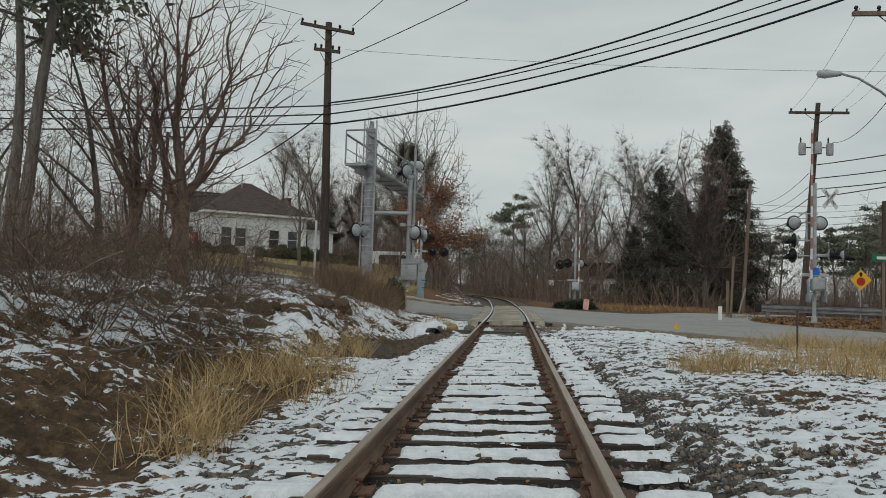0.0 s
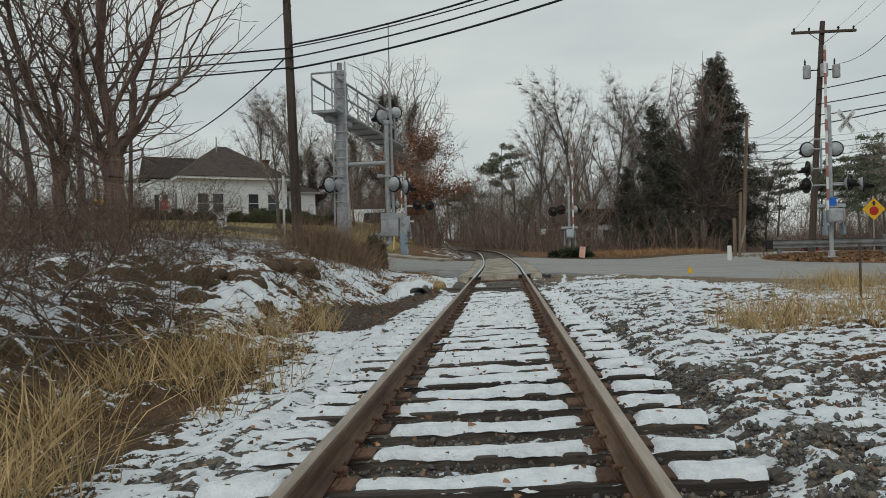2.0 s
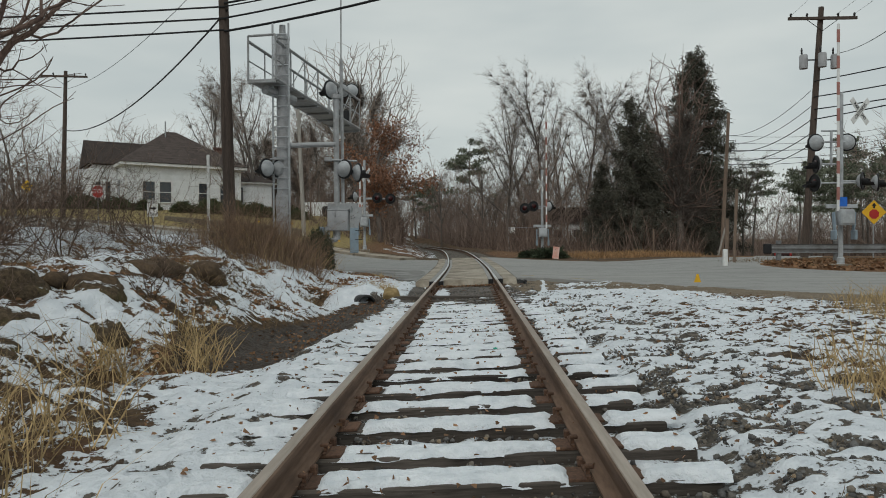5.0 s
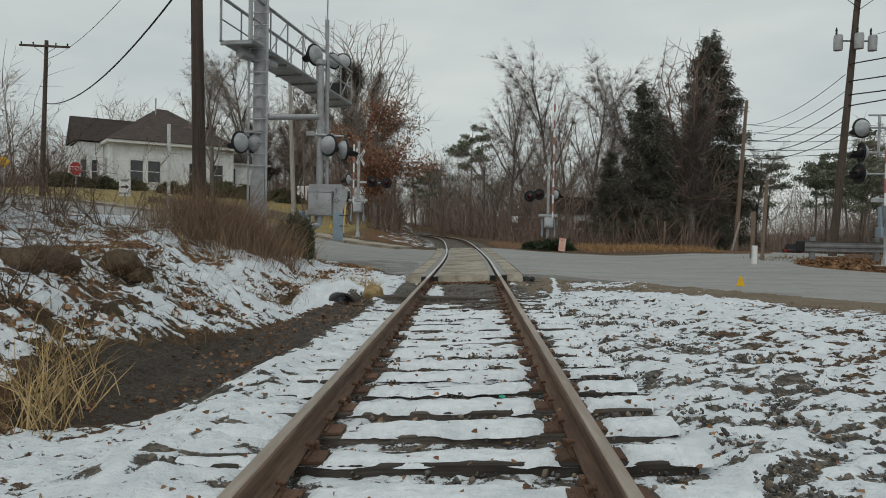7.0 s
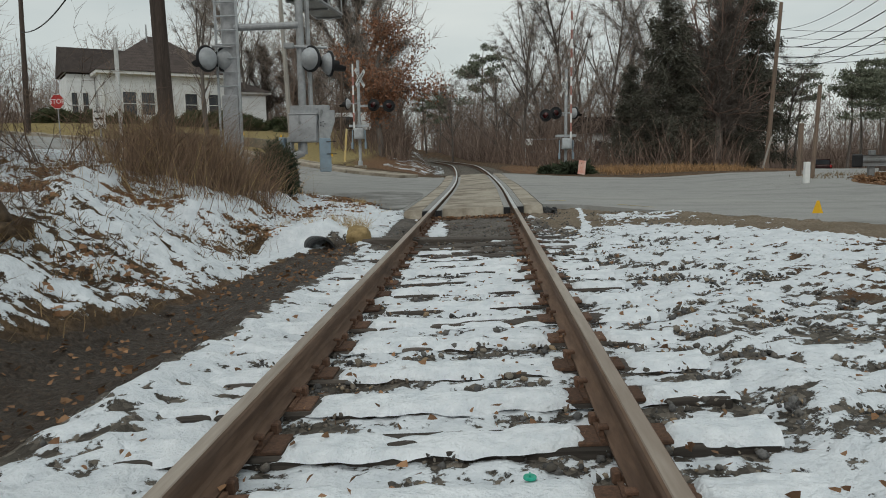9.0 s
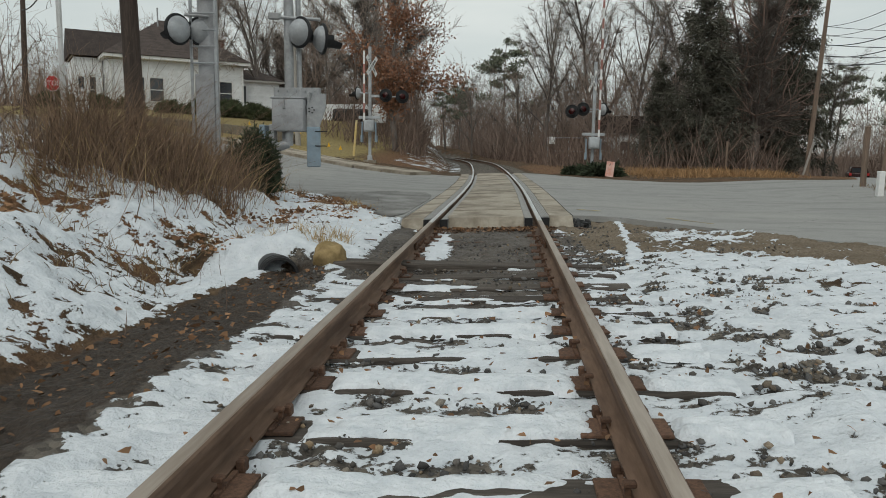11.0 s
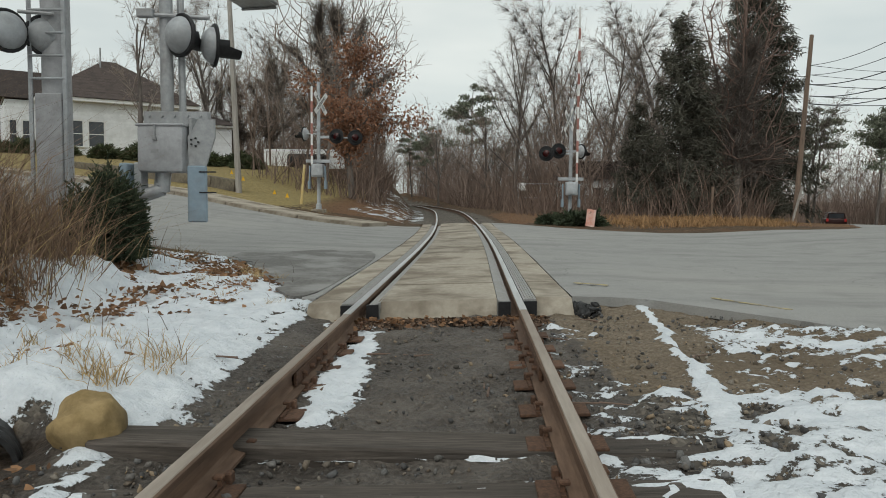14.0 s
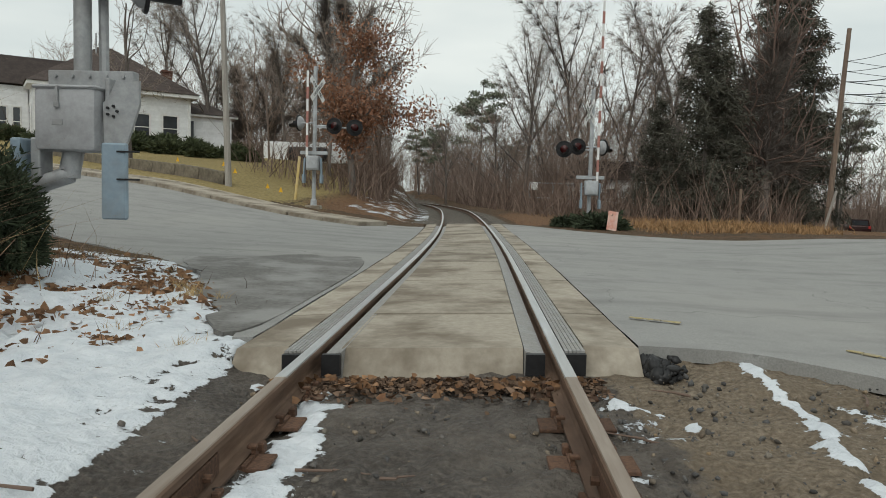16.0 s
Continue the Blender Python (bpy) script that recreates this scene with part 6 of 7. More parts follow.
# broken asphalt edge
g = np.random.RandomState(71)
n = 900
ey = 23.62 + 1.9 * g.rand(n) ** 1.2
ex = 1.31 + np.minimum(np.abs(g.randn(n)), 2) * (0.03 + 0.07 * ss(25.5, 24.0, ey))
chunk = scatter_stones(n, lambda r, k: (ex, ey, -0.15 + 0.10 * g.rand(n)), 0.038, 8)
chunk.materials.append(PLASTICPIPE)
tagged(new("broken_asphalt", chunk), "crumbled black asphalt beside the concrete panel", "asphalt rubble", kind="stuff")
r3 = random.Random(44)
for k in range(9):
    bx, by = r3.uniform(-4.6, -3.0), r3.uniform(13.2, 16.0)
    q = r3.uniform(0.12, 0.3)
    boulder(bx, by, float(land(bx, by)) - 0.07, (q * 1.2, q, q * 0.7), 10 + k, CLOD, "dark brown clod of earth on the bank")

# a dark patch of newer asphalt by the crossing
pv, pf = [], []
ring = smooth_loop([(-1.36, 24.1), (-1.34, 27.0), (-1.36, 29.6), (-1.7, 31.2), (-2.1, 30.6), (-2.5, 31.0), (-3.1, 29.7), (-3.9, 29.6), (-3.5, 28.2), (-2.9, 27.5), (-2.6, 26.2), (-2.0, 25.5), (-1.8, 24.6)], 2)
ring = [(x + (0.09 * float(fbm(np.array([x * 5]), np.array([y * 5]), 3)[0]) if x < -1.45 else 0), y) for x, y in ring]
for x, y in ring:
    pv.append((x, y, float(road_height(x, y)) + 0.011))
for x, y in ring:
    pv.append((x, y, float(road_height(x, y)) - 0.03))
nn = len(ring)
patch = Build().add(pv, [tuple(range(nn))] + [(i, (i + 1) % nn, nn + (i + 1) % nn, nn + i) for i in range(nn)])
tagged(part("road_patch", patch, DARKPATCH), "dark newer asphalt patch beside the crossing panels", "road", kind="structure")

# faded survey paint on the road
for (ax, ay), (bx, by) in (((1.45, 24.99), (1.8, 24.82)), ((2.7, 24.15), (3.2, 23.5))):
    k = 8
    b = Build()
    for i in range(k):
        f0, f1 = (i + 0.04) / k, (i + 0.96) / k
        p0, p1 = (ax + (bx - ax) * f0, ay + (by - ay) * f0), (ax + (bx - ax) * f1, ay + (by - ay) * f1)
        c = ((p0[0] + p1[0]) / 2, (p0[1] + p1[1]) / 2)
        b.box((c[0], c[1], float(road_height(*c)) + 0.010), (math.hypot(p1[0] - p0[0], p1[1] - p0[1]), 0.045 + 0.02 * math.sin(i * 2.1), 0.006), 0, (0, 0, math.degrees(math.atan2(by - ay, bx - ax))))
    tagged(part("paint_mark", b, PAINTMARK), "faded yellow survey paint line on the asphalt", "road marking", kind="structure")

# sticks and a split of wood lying in the mud
r4 = random.Random(5)
for k in range(16):
    sx, sy = r4.uniform(-1.55, 2.6), r4.uniform(20.4, 23.3)
    if abs(abs(sx) - 0.755) < 0.25:
        continue
    sz = (-0.178 + CANT * sx) if abs(sx) < 1.3 else float(land(sx, sy)) + 0.012
    a, L = r4.uniform(0, 3.14), r4.uniform(0.12, 0.4)
    b = Build().tube((-L / 2, 0, 0), (0, r4.uniform(-0.03, 0.03), 0.008), 0.008, 0.006, 6).tube((0, 0, 0.008), (L / 2, r4.uniform(-0.04, 0.04), 0.002), 0.006, 0.003, 6)
    t = thing("stick", sx, sy, sz, math.degrees(a), "short broken stick lying in the mud", "stick", "sticks in the mud")
    part("twig", b, UNDERBRUSH, t)


# ---- plants: growth of limbs ----
def limb(segs, r, p, d, length, rad, level, top, cfg):
    n = max(2, int(length / cfg["step"][level]))
    kids = cfg["kids"][level] if level < top else 0
    for i in range(n):
        f0, f1 = i / n, (i + 1) / n
        d = (d + Vector((r.gauss(0, 1), r.gauss(0, 1), r.gauss(0, 1))) * cfg["wander"][level] + Vector((0, 0, cfg["up"][level]))).normalized()
        q = p + d * (length / n)
        segs.append((*p, *q, rad * (1 - f0 * cfg["taper"]), rad * (1 - f1 * cfg["taper"]), level))
        if kids and f1 > cfg["clear"][level]:
            k = int(kids / n / (1 - cfg["clear"][level]) + r.random())
            for _ in range(k):
                side = d.orthogonal().normalized()
                side.rotate(Matrix.Rotation(r.uniform(0, 2 * math.pi), 3, d))
                ang = radians(r.uniform(*cfg["fork"][level]))
                nd = (d * math.cos(ang) + side * math.sin(ang)).normalized()
                limb(segs, r, p.lerp(q, r.random()), nd, length * r.uniform(*cfg["ratio"][level]) * (1 - 0.35 * f1), max(cfg["thin"], rad * (1 - f1 * cfg["taper"]) * r.uniform(0.45, 0.7)), level + 1, top, cfg)
        p = q


def tubes(segs, sides):
    """Tapered tubes, all at once."""
    s = np.array(segs, float)
    p, q, ra, rb = s[:, 0:3], s[:, 3:6], s[:, 6], s[:, 7]
    d = q - p
    d /= np.linalg.norm(d, axis=1, keepdims=True) + 1e-9
    ref = np.where(np.abs(d[:, 2:3]) < 0.9, np.array([[0, 0, 1.0]]), np.array([[1.0, 0, 0]]))
    a = np.cross(d, ref)
    a /= np.linalg.norm(a, axis=1, keepdims=True) + 1e-9
    b = np.cross(d, a)
    ang = np.arange(sides) * 2 * np.pi / sides
    ring = a[:, None, :] * np.cos(ang)[None, :, None] + b[:, None, :] * np.sin(ang)[None, :, None]
    V = np.concatenate([p[:, None] + ring * ra[:, None, None], q[:, None] + ring * rb[:, None, None]], 1)
    i = np.arange(sides)
    F = np.stack([i, (i + 1) % sides, sides + (i + 1) % sides, sides + i], 1)
    F = F[None] + (np.arange(len(s)) * 2 * sides)[:, None, None]
    return V.reshape(-1, 3), F.reshape(-1, 4)


TREE = dict(step=[0.9, 0.75, 0.6, 0.5, 0.4], kids=[11, 7, 6, 4, 0], wander=[0.06, 0.08, 0.11, 0.14, 0.15], up=[0.03, 0.05, 0.03, 0.01, 0.0], clear=[0.3, 0.2, 0.15, 0.1, 0],
            fork=[(28, 55), (25, 60), (25, 65), (25, 70), (0, 0)], ratio=[(0.5, 0.72), (0.4, 0.65), (0.38, 0.62), (0.35, 0.6), (0, 0)], taper=0.8, thin=0.012)


def bare_tree(seed, height, rad, top=4, label="bare deciduous tree with fine grey-brown twigs", lean=(0, 0), bark=BARK, **change):
    r, segs = random.Random(seed), []
    cfg = {**TREE, **change}
    limb(segs, r, Vector((0, 0, -0.15)), Vector((lean[0], lean[1], 1)).normalized(), height, rad, 0, top, cfg)
    t = thing("tree", 0, 0, 0, 0, label, "tree")
    part("trunk", fast_mesh("trunk", *tubes([s for s in segs if s[8] <= 1], 6)), bark, t)
    part("crown", fast_mesh("crown", *tubes([s for s in segs if s[8] > 1], 3)), TWIG, t)
    return t


def along_line(pts, step):
    """A broken line cut into short, even steps."""
    out = [Vector(pts[0])]
    for a, b in zip(pts, pts[1:]):
        a, b = Vector(a), Vector(b)
        k = max(1, round((b - a).length / step))
        out += [a.lerp(b, (i + 1) / k) for i in range(k)]
    return out


def grown_tree(seed, stems, crowns, n, label, tip=0.013, reach=0.25, power=0.45, bark=BARK, twig=TWIG, step=0.7, split=0.05):
    """A tree whose branches grow from its stems out to points spread through its crown."""
    g = np.random.RandomState(seed)
    P, parent, path, heading = [], [], [], []
    for pts in stems:
        line = along_line(pts, step)
        prev = -1
        if P:
            prev = int(np.argmin([(q - line[0]).length for q in P]))
            line = line[1:]
        for q in line:
            d = (q - P[prev]) if prev >= 0 else Vector((0, 0, 1))
            P.append(q)
            parent.append(prev)
            path.append((path[prev] if prev >= 0 else 0.0) + d.length)
            heading.append(d.normalized())
            prev = len(P) - 1
    grip = next(i for i, q in enumerate(P) if q.z > crowns[0][2] - crowns[0][5] * 1.05 or i == len(P) - 1)
    spots, total = [], sum(c[6] for c in crowns)
    for cx, cy, cz, rx, ry, rz, share in crowns:
        d = g.randn(int(n * share / total), 3)
        d /= np.linalg.norm(d, axis=1, keepdims=True)
        spots.append(np.array([cx, cy, cz]) + d * (g.rand(len(d), 1) ** 0.5) * np.array([rx, ry, rz]) * (0.86 + 0.14 * np.sin(5 * d[:, :1] + seed) * np.cos(4 * d[:, 2:3])))
    spots = np.concatenate(spots)
    root = np.array(P[grip])
    spots = spots[np.argsort(np.linalg.norm(spots - root, axis=1))]
    N, m = len(P) + len(spots), len(P)
    XYZ, L, H = np.zeros((N, 3)), np.zeros(N), np.zeros((N, 3))
    XYZ[:m], L[:m], H[:m] = np.array([q[:] for q in P]), path, np.array([h[:] for h in heading])
    for q in spots:
        d = q - XYZ[grip:m]
        r = np.linalg.norm(d, axis=1) + 1e-6
        turn = 1 - (d * H[grip:m]).sum(1) / r
        k = grip + int(np.argmin(r * (1 + 1.1 * turn) + reach * L[grip:m]))
        XYZ[m], L[m], H[m] = q, L[k] + np.linalg.norm(q - XYZ[k]), (q - XYZ[k]) / (np.linalg.norm(q - XYZ[k]) + 1e-6)
        parent.append(k)
        m += 1
    heir = np.full(N, -1)
    for i in range(N):
        if parent[i] >= 0:
            heir[parent[i]] = i
    up, has = np.array(parent), heir >= 0
    free = has & (np.arange(N) >= len(P))
    for _ in range(3):
        XYZ[free] = 0.5 * XYZ[free] + 0.25 * XYZ[up[free]] + 0.25 * XYZ[heir[free]]
    count = np.ones(N)
    for i in range(N - 1, 0, -1):
        if parent[i] >= 0:
            count[parent[i]] += count[i]
    rad = tip * count**power
    thick, thin = [], []
    for i in range(N):
        k = parent[i]
        if k < 0:
            continue
        a, b = XYZ[k], XYZ[i]
        mid = (a + b) / 2 + g.randn(3) * 0.025 * np.linalg.norm(b - a)
        ra = min(rad[k], rad[i] * 1.25)
        for u, v, r0, r1 in ((a, mid, ra, (ra + rad[i]) / 2), (mid, b, (ra + rad[i]) / 2, rad[i])):
            (thick if rad[i] > split else thin).append((*u, *v, r0, r1, 0))
    t = thing("tree", 0, 0, 0, 0, label, "tree")
    part("trunk", fast_mesh("trunk", *tubes(thick, 7)), bark, t)
    part("crown", fast_mesh("crown", *tubes(thin, 3)), twig, t)
    return t


def fine_twigs(t, seed, n, low, length, width, outer=0.6):
    """Fine end twigs on the crown of a bare tree."""
    g = np.random.RandomState(seed)
    co = np.array([v.co[:] for v in t.children[1].data.vertices])
    p = co[(len(co) * g.rand(n) ** outer).astype(int)]
    rr = np.hypot(p[:, 0], p[:, 1])
    p = p[(p[:, 2] > low) & ((rr > 0.55 * np.percentile(rr, 95) * g.rand(len(p))) | (p[:, 2] > 0.8 * p[:, 2].max()))]
    d = g.randn(len(p), 3) * 0.5 + p * np.array([0.19, 0.19, 0.0]) + np.array([0, 0, 0.5])
    d /= np.linalg.norm(d, axis=1, keepdims=True)
    part("twig_spray", fast_mesh("twigs", *ribbons(g, p, d, length * (0.4 + 0.8 * g.rand(len(p))), width * (0.6 + 0.6 * g.rand(len(p))), 0.25 + 0 * p[:, 0])), t.children[1].data.materials[0], t)


def put(t, x, y, s=1.0, rz=0.0, dz=0.0):
    t.matrix_world = pose(x, y, float(land(x, y)) + dz, 0, 0, rz) @ Matrix.Diagonal((s, s, s, 1))
    return t


def again(t, x, y, s=1.0, rz=0.0, sz=None):
    c = copy_thing(t, pose(0, 0, 0))
    c.matrix_basis = pose(x, y, float(land(x, y)), 0, 0, rz) @ Matrix.Diagonal((s, s, sz or s, 1))
    return c


def ribbons(r, base, d, length, width, bend):
    """Curved, tapered blades from base points, as triangles."""
    n = len(base)
    side = np.cross(d, r.randn(n, 3))
    side /= np.linalg.norm(side, axis=1, keepdims=True) + 1e-9
    sag = r.randn(n, 3) * bend[:, None]
    sag[:, 2] = -np.abs(sag[:, 2]) * 0.5
    L, w = length[:, None], width[:, None]
    m = base + d * L * 0.5 + sag * L * 0.2
    e = base + d * L * 0.95 + sag * L * 0.75
    V = np.stack([base - side * w, base + side * w, m - side * w * 0.8, m + side * w * 0.8, e], 1)
    F = np.array([[0, 1, 3], [0, 3, 2], [2, 3, 4]])[None] + (np.arange(n) * 5)[:, None, None]
    return V.reshape(-1, 3), F.reshape(-1, 3)


def stuff(name, mesh, material, label, category):
    mesh.materials.append(material)
    return tagged(new(name, mesh), label, category, kind="stuff")


def grass_mesh(seed, x, y, height, width, lean=0.25, bend=0.35):
    r = np.random.RandomState(seed)
    n = len(x)
    base = np.stack([x, y, land(x, y) - 0.03], 1)
    d = np.stack([r.randn(n) * lean, r.randn(n) * lean, np.ones(n)], 1)
    d /= np.linalg.norm(d, axis=1, keepdims=True)
    return fast_mesh("grass", *ribbons(r, base, d, height, width, bend * (0.4 + r.rand(n))))


def clumps(seed, spots, per, spread, h):
    """Blade roots and heights round clump centres."""
    r = np.random.RandomState(seed)
    x, y, g = [], [], []
    for cx, cy, s in spots:
        k = int(per * s)
        x.append(cx + r.randn(k) * spread * s)
        y.append(cy + r.randn(k) * spread * s)
        g.append(h * s * (0.45 + 0.65 * r.rand(k)))
    return np.concatenate(x), np.concatenate(y), np.concatenate(g)


# tall straw-coloured grass in the ditch and on the lot
r0 = random.Random(21)
spots = [(r0.uniform(-2.6, -1.9), r0.uniform(4.5, 9.5), r0.uniform(0.6, 1.1)) for _ in range(11)] + [(r0.uniform(-3.2, -2.4), r0.uniform(8.4, 10.0), r0.uniform(0.8, 1.3)) for _ in range(8)]
spots += [(r0.uniform(-3.2, -2.5), r0.uniform(11.6, 13.4), r0.uniform(0.6, 1.1)) for _ in range(9)] + [(r0.uniform(-3.5, -2.9), r0.uniform(5, 8), 1.0) for _ in range(5)]
x, y, h = clumps(1, spots, 46, 0.14, 0.82)
stuff("tall_dry_grass", grass_mesh(2, x, y, h, 0.003 + 0.003 * np.random.RandomState(3).rand(len(x)), 0.34, 0.6), STRAW, "tall straw-coloured dry grass along the ditch", "grass")
spots = [(r0.uniform(2.7, 5.4), r0.uniform(9.6, 11.6), r0.uniform(0.5, 1.0)) for _ in range(34)] + [(r0.uniform(5.0, 9.5), r0.uniform(11, 16.5), r0.uniform(0.5, 1.1)) for _ in range(44)] + [(r0.uniform(6.5, 8.5), r0.uniform(16, 18), 0.8) for _ in range(8)]
x, y, h = clumps(4, spots, 60, 0.2, 0.6)
stuff("tall_dry_grass", grass_mesh(5, x, y, h, 0.0035 + 0.003 * np.random.RandomState(6).rand(len(x)), 0.3, 0.5), STRAW, "tall straw-coloured dry grass on the snowy lot", "grass")
spots = [(r0.uniform(-1.95, -1.55), r0.uniform(20.6, 21.6), r0.uniform(0.4, 0.7)) for _ in range(7)]
spots += [(r0.uniform(-3.2, -1.7), r0.uniform(20.8, 26.5), r0.uniform(0.25, 0.5)) for _ in range(16)]
x, y, h = clumps(7, spots, 75, 0.10, 0.5)
stuff("grass_tuft", grass_mesh(8, x, y, h, 0.003 + 0 * x, 0.35, 0.5), STRAW, "small tuft of dry grass in the snow", "grass")
# dead grass of the far verges
spots = [(r0.uniform(5.5, 19), r0.uniform(42, 47), r0.uniform(0.7, 1.2)) for _ in range(150)]
spots = [(a, b + max(0.0, 0.55 * (a - 12)), s) for a, b, s in spots]
spots = [q for q in spots if q[0] < 0.478 * q[1] - 9.4]  # the side road stays clear
x, y, h = clumps(9, spots, 60, 0.45, 0.5)
stuff("verge_grass", grass_mesh(10, x, y, h, 0.012 + 0 * x, 0.4, 0.5), VERGE, "dry orange-brown grass along the far verge", "grass")
spots = [(r0.uniform(9.5, 16), r0.uniform(28, 34), r0.uniform(0.4, 0.9)) for _ in range(60)]
x, y, h = clumps(11, spots, 40, 0.35, 0.3)
stuff("verge_grass", grass_mesh(12, x, y, h, 0.008 + 0 * x, 0.4, 0.4), LOWGRASS, "low dead grass round the guardrail", "grass")
# low dead grass on the bank
r1 = np.random.RandomState(13)
x, y = r1.uniform(-8, -2.4, 26000), r1.uniform(6, 29, 26000)
ok = (ground_layers(x, y)["snow"] < 0.1) & (inside(x, y, DITCH) < 0) & (inside(x, y, ROAD) < -0.1)
x, y = x[ok], y[ok]
stuff("bank_grass", grass_mesh(14, x, y, 0.10 + 0.16 * r1.rand(len(x)), 0.004 + 0 * x, 0.6, 0.5), LOWGRASS, "low matted dead grass on the bank", "grass")
x, y = r1.uniform(1.5, 8, 9000), r1.uniform(3, 20, 9000)
ok = (ground_layers(x, y)["snow"] < -0.1) & (inside(x, y, GRAVELBAND) < -0.2) & (fbm(x * 0.8, y * 0.8, 2) > 0.05)
x, y = x[ok], y[ok]
stuff("lot_weeds", grass_mesh(15, x, y, 0.05 + 0.12 * r1.rand(len(x)), 0.0025 + 0 * x, 0.7, 0.5), LOWGRASS, "thin dead weeds on the lot", "weeds")

# reddish stalks of brush on the bank by the signal
r1 = np.random.RandomState(17)
n = 9000
x, y = -5.0 + r1.randn(n) * 0.75, 23.6 + r1.randn(n) * 1.3
ok = (x < -3.5) & (y < 26.4) & (y > 19.5) & (vnoise(x * 2.2, y * 2.2) > 0.35)
x, y = x[ok], y[ok]
stuff("dry_brush", grass_mesh(18, x, y, (0.45 + 1.3 * r1.rand(len(x))) * (0.4 + 0.95 * vnoise(x * 1.3 + 9, y * 1.3)), 0.003 + 0.0025 * r1.rand(len(x)), 0.3, 0.5), BRUSH, "dense reddish-brown dry stalks on the bank", "brush")
n = 500
x, y = -4.6 + r1.randn(n) * 0.6, 23.2 + r1.randn(n) * 1.4
ok = (x < -3.2) & (y < 25.5)
stuff("dry_brush", grass_mesh(19, x[ok], y[ok], 0.5 + 0.9 * r1.rand(ok.sum()), 0.004 + 0 * x[ok], 0.35, 0.45), STRAW, "pale dry stalks among the brush", "brush")

# dark tangle of shrubs on the near bank
SHRUB = dict(step=[0.3, 0.22, 0.18], kids=[5, 4, 0], wander=[0.16, 0.22, 0.3], up=[-0.01, 0.02, 0.0], clear=[0.15, 0.1, 0], fork=[(20, 60), (20, 70), (0, 0)], ratio=[(0.4, 0.7), (0.35, 0.65), (0, 0)], taper=0.75, thin=0.004)
r2 = random.Random(33)
shrub_models = []
for k in range(5):
    segs = []
    for _ in range(6):
        a = r2.uniform(0, 6.28)
        limb(segs, r2, Vector((r2.gauss(0, 0.2), r2.gauss(0, 0.2), -0.1)), Vector((math.cos(a) * 0.55, math.sin(a) * 0.55, 1)).normalized(), r2.uniform(1.3, 2.5), r2.uniform(0.008, 0.015), 0, 2, SHRUB)
    me = fast_mesh("shrub", *tubes(segs, 3))
    me.materials.append(BRAMBLE)
    shrub_models.append(me)
for k in range(58):
    if k < 10:
        sx, sy = r2.uniform(-5.6, -3.9), r2.uniform(6.5, 10.5)
    elif k < 32:
        sx, sy = r2.uniform(-9.0, -5.4), r2.uniform(8.0, 14.5)
    else:
        sx, sy = r2.uniform(-13, -6.5), r2.uniform(14, 23)
    s = new("shrub", shrub_models[k % 5])
    sc = r2.uniform(0.7, 1.25)
    s.matrix_world = pose(sx, sy, float(land(sx, sy)), 0, 0, r2.uniform(0, 360)) @ Matrix.Diagonal((sc, sc, sc * 0.9, 1))
    tagged(s, "tangled leafless brown shrub on the bank", "shrub", "shrubs on the bank")

# a heap of cut branches on the near bank
g = random.Random(35)
for k in range(46):
    sx, sy = g.uniform(-6.2, -3.7), g.uniform(7.2, 10.6)
    if sx > -3.6 - 0.2 * (10 - sy):
        continue
    a, tilt, L, r = g.uniform(0, 6.28), g.uniform(0.05, 0.8), g.uniform(0.7, 1.9), g.uniform(0.008, 0.024)
    p = Vector((0, 0, 0.02))
    d = Vector((math.cos(a), math.sin(a), tilt)).normalized()
    b = Build()
    for i in range(5):
        q = p + d * L / 5
        b.tube(p, q, r * (1 - i * 0.16), r * (1 - (i + 1) * 0.16), 6, cap=(i in (0, 4)))
        d = (d + Vector((g.gauss(0, 0.22), g.gauss(0, 0.22), g.gauss(-0.06, 0.15)))).normalized()
        p = q
    t = thing("branch", sx, sy, float(land(sx, sy)), 0, "cut bare branch lying on the overgrown bank", "branch", "cut branches on the bank")
    part("stem", b, BARK if k % 3 else TWIG, t)

# small dark twigs low on the bank
for k in range(26):
    sx, sy = r2.uniform(-5.6, -3.2), r2.uniform(9.0, 17.0)
    if sx > -2.9 - 0.35 * max(0.0, 14.5 - sy):
        continue
    s = new("shrub", shrub_models[k % 5])
    sc = r2.uniform(0.28, 0.6)
    s.matrix_world = pose(sx, sy, float(land(sx, sy)), 0, 0, r2.uniform(0, 360)) @ Matrix.Diagonal((sc, sc, sc * 0.8, 1))
    tagged(s, "low tangle of dark twigs on the bank", "shrub", "low twigs on the bank")

# bare trees
near_tree = grown_tree(5, [[(0.1, 0, -0.3), (0.0, 0, 1.0), (0.05, 0, 1.9)], [(0.05, 0, 1.9), (-0.1, 0, 2.7), (-0.25, 0, 3.7), (-0.3, 0.1, 5.2), (-0.55, 0.2, 7.4)], [(0.05, 0, 1.9), (0.42, -0.05, 2.4), (0.5, -0.05, 3.0), (0.46, 0, 3.5), (0.8, 0, 4.1), (1.1, 0, 5.0), (1.7, 0.1, 6.4)], [(0.0, 0, 1.0), (-0.5, 0.2, 2.4), (-1.0, 0.3, 4.4), (-1.3, 0.4, 6.6)]],
                       [(0.1, 0, 5.2, 3.6, 3.0, 3.3, 1.0), (0.0, 0, 2.6, 2.2, 2.0, 1.5, 0.25)], 1300, "forked bare tree with reddish bark on the bank", 0.0058, 0.3, 0.50, BARKRED, REDTWIG, 0.35, 0.03)
fine_twigs(near_tree, 5, 3200, 1.0, 0.55, 0.003)
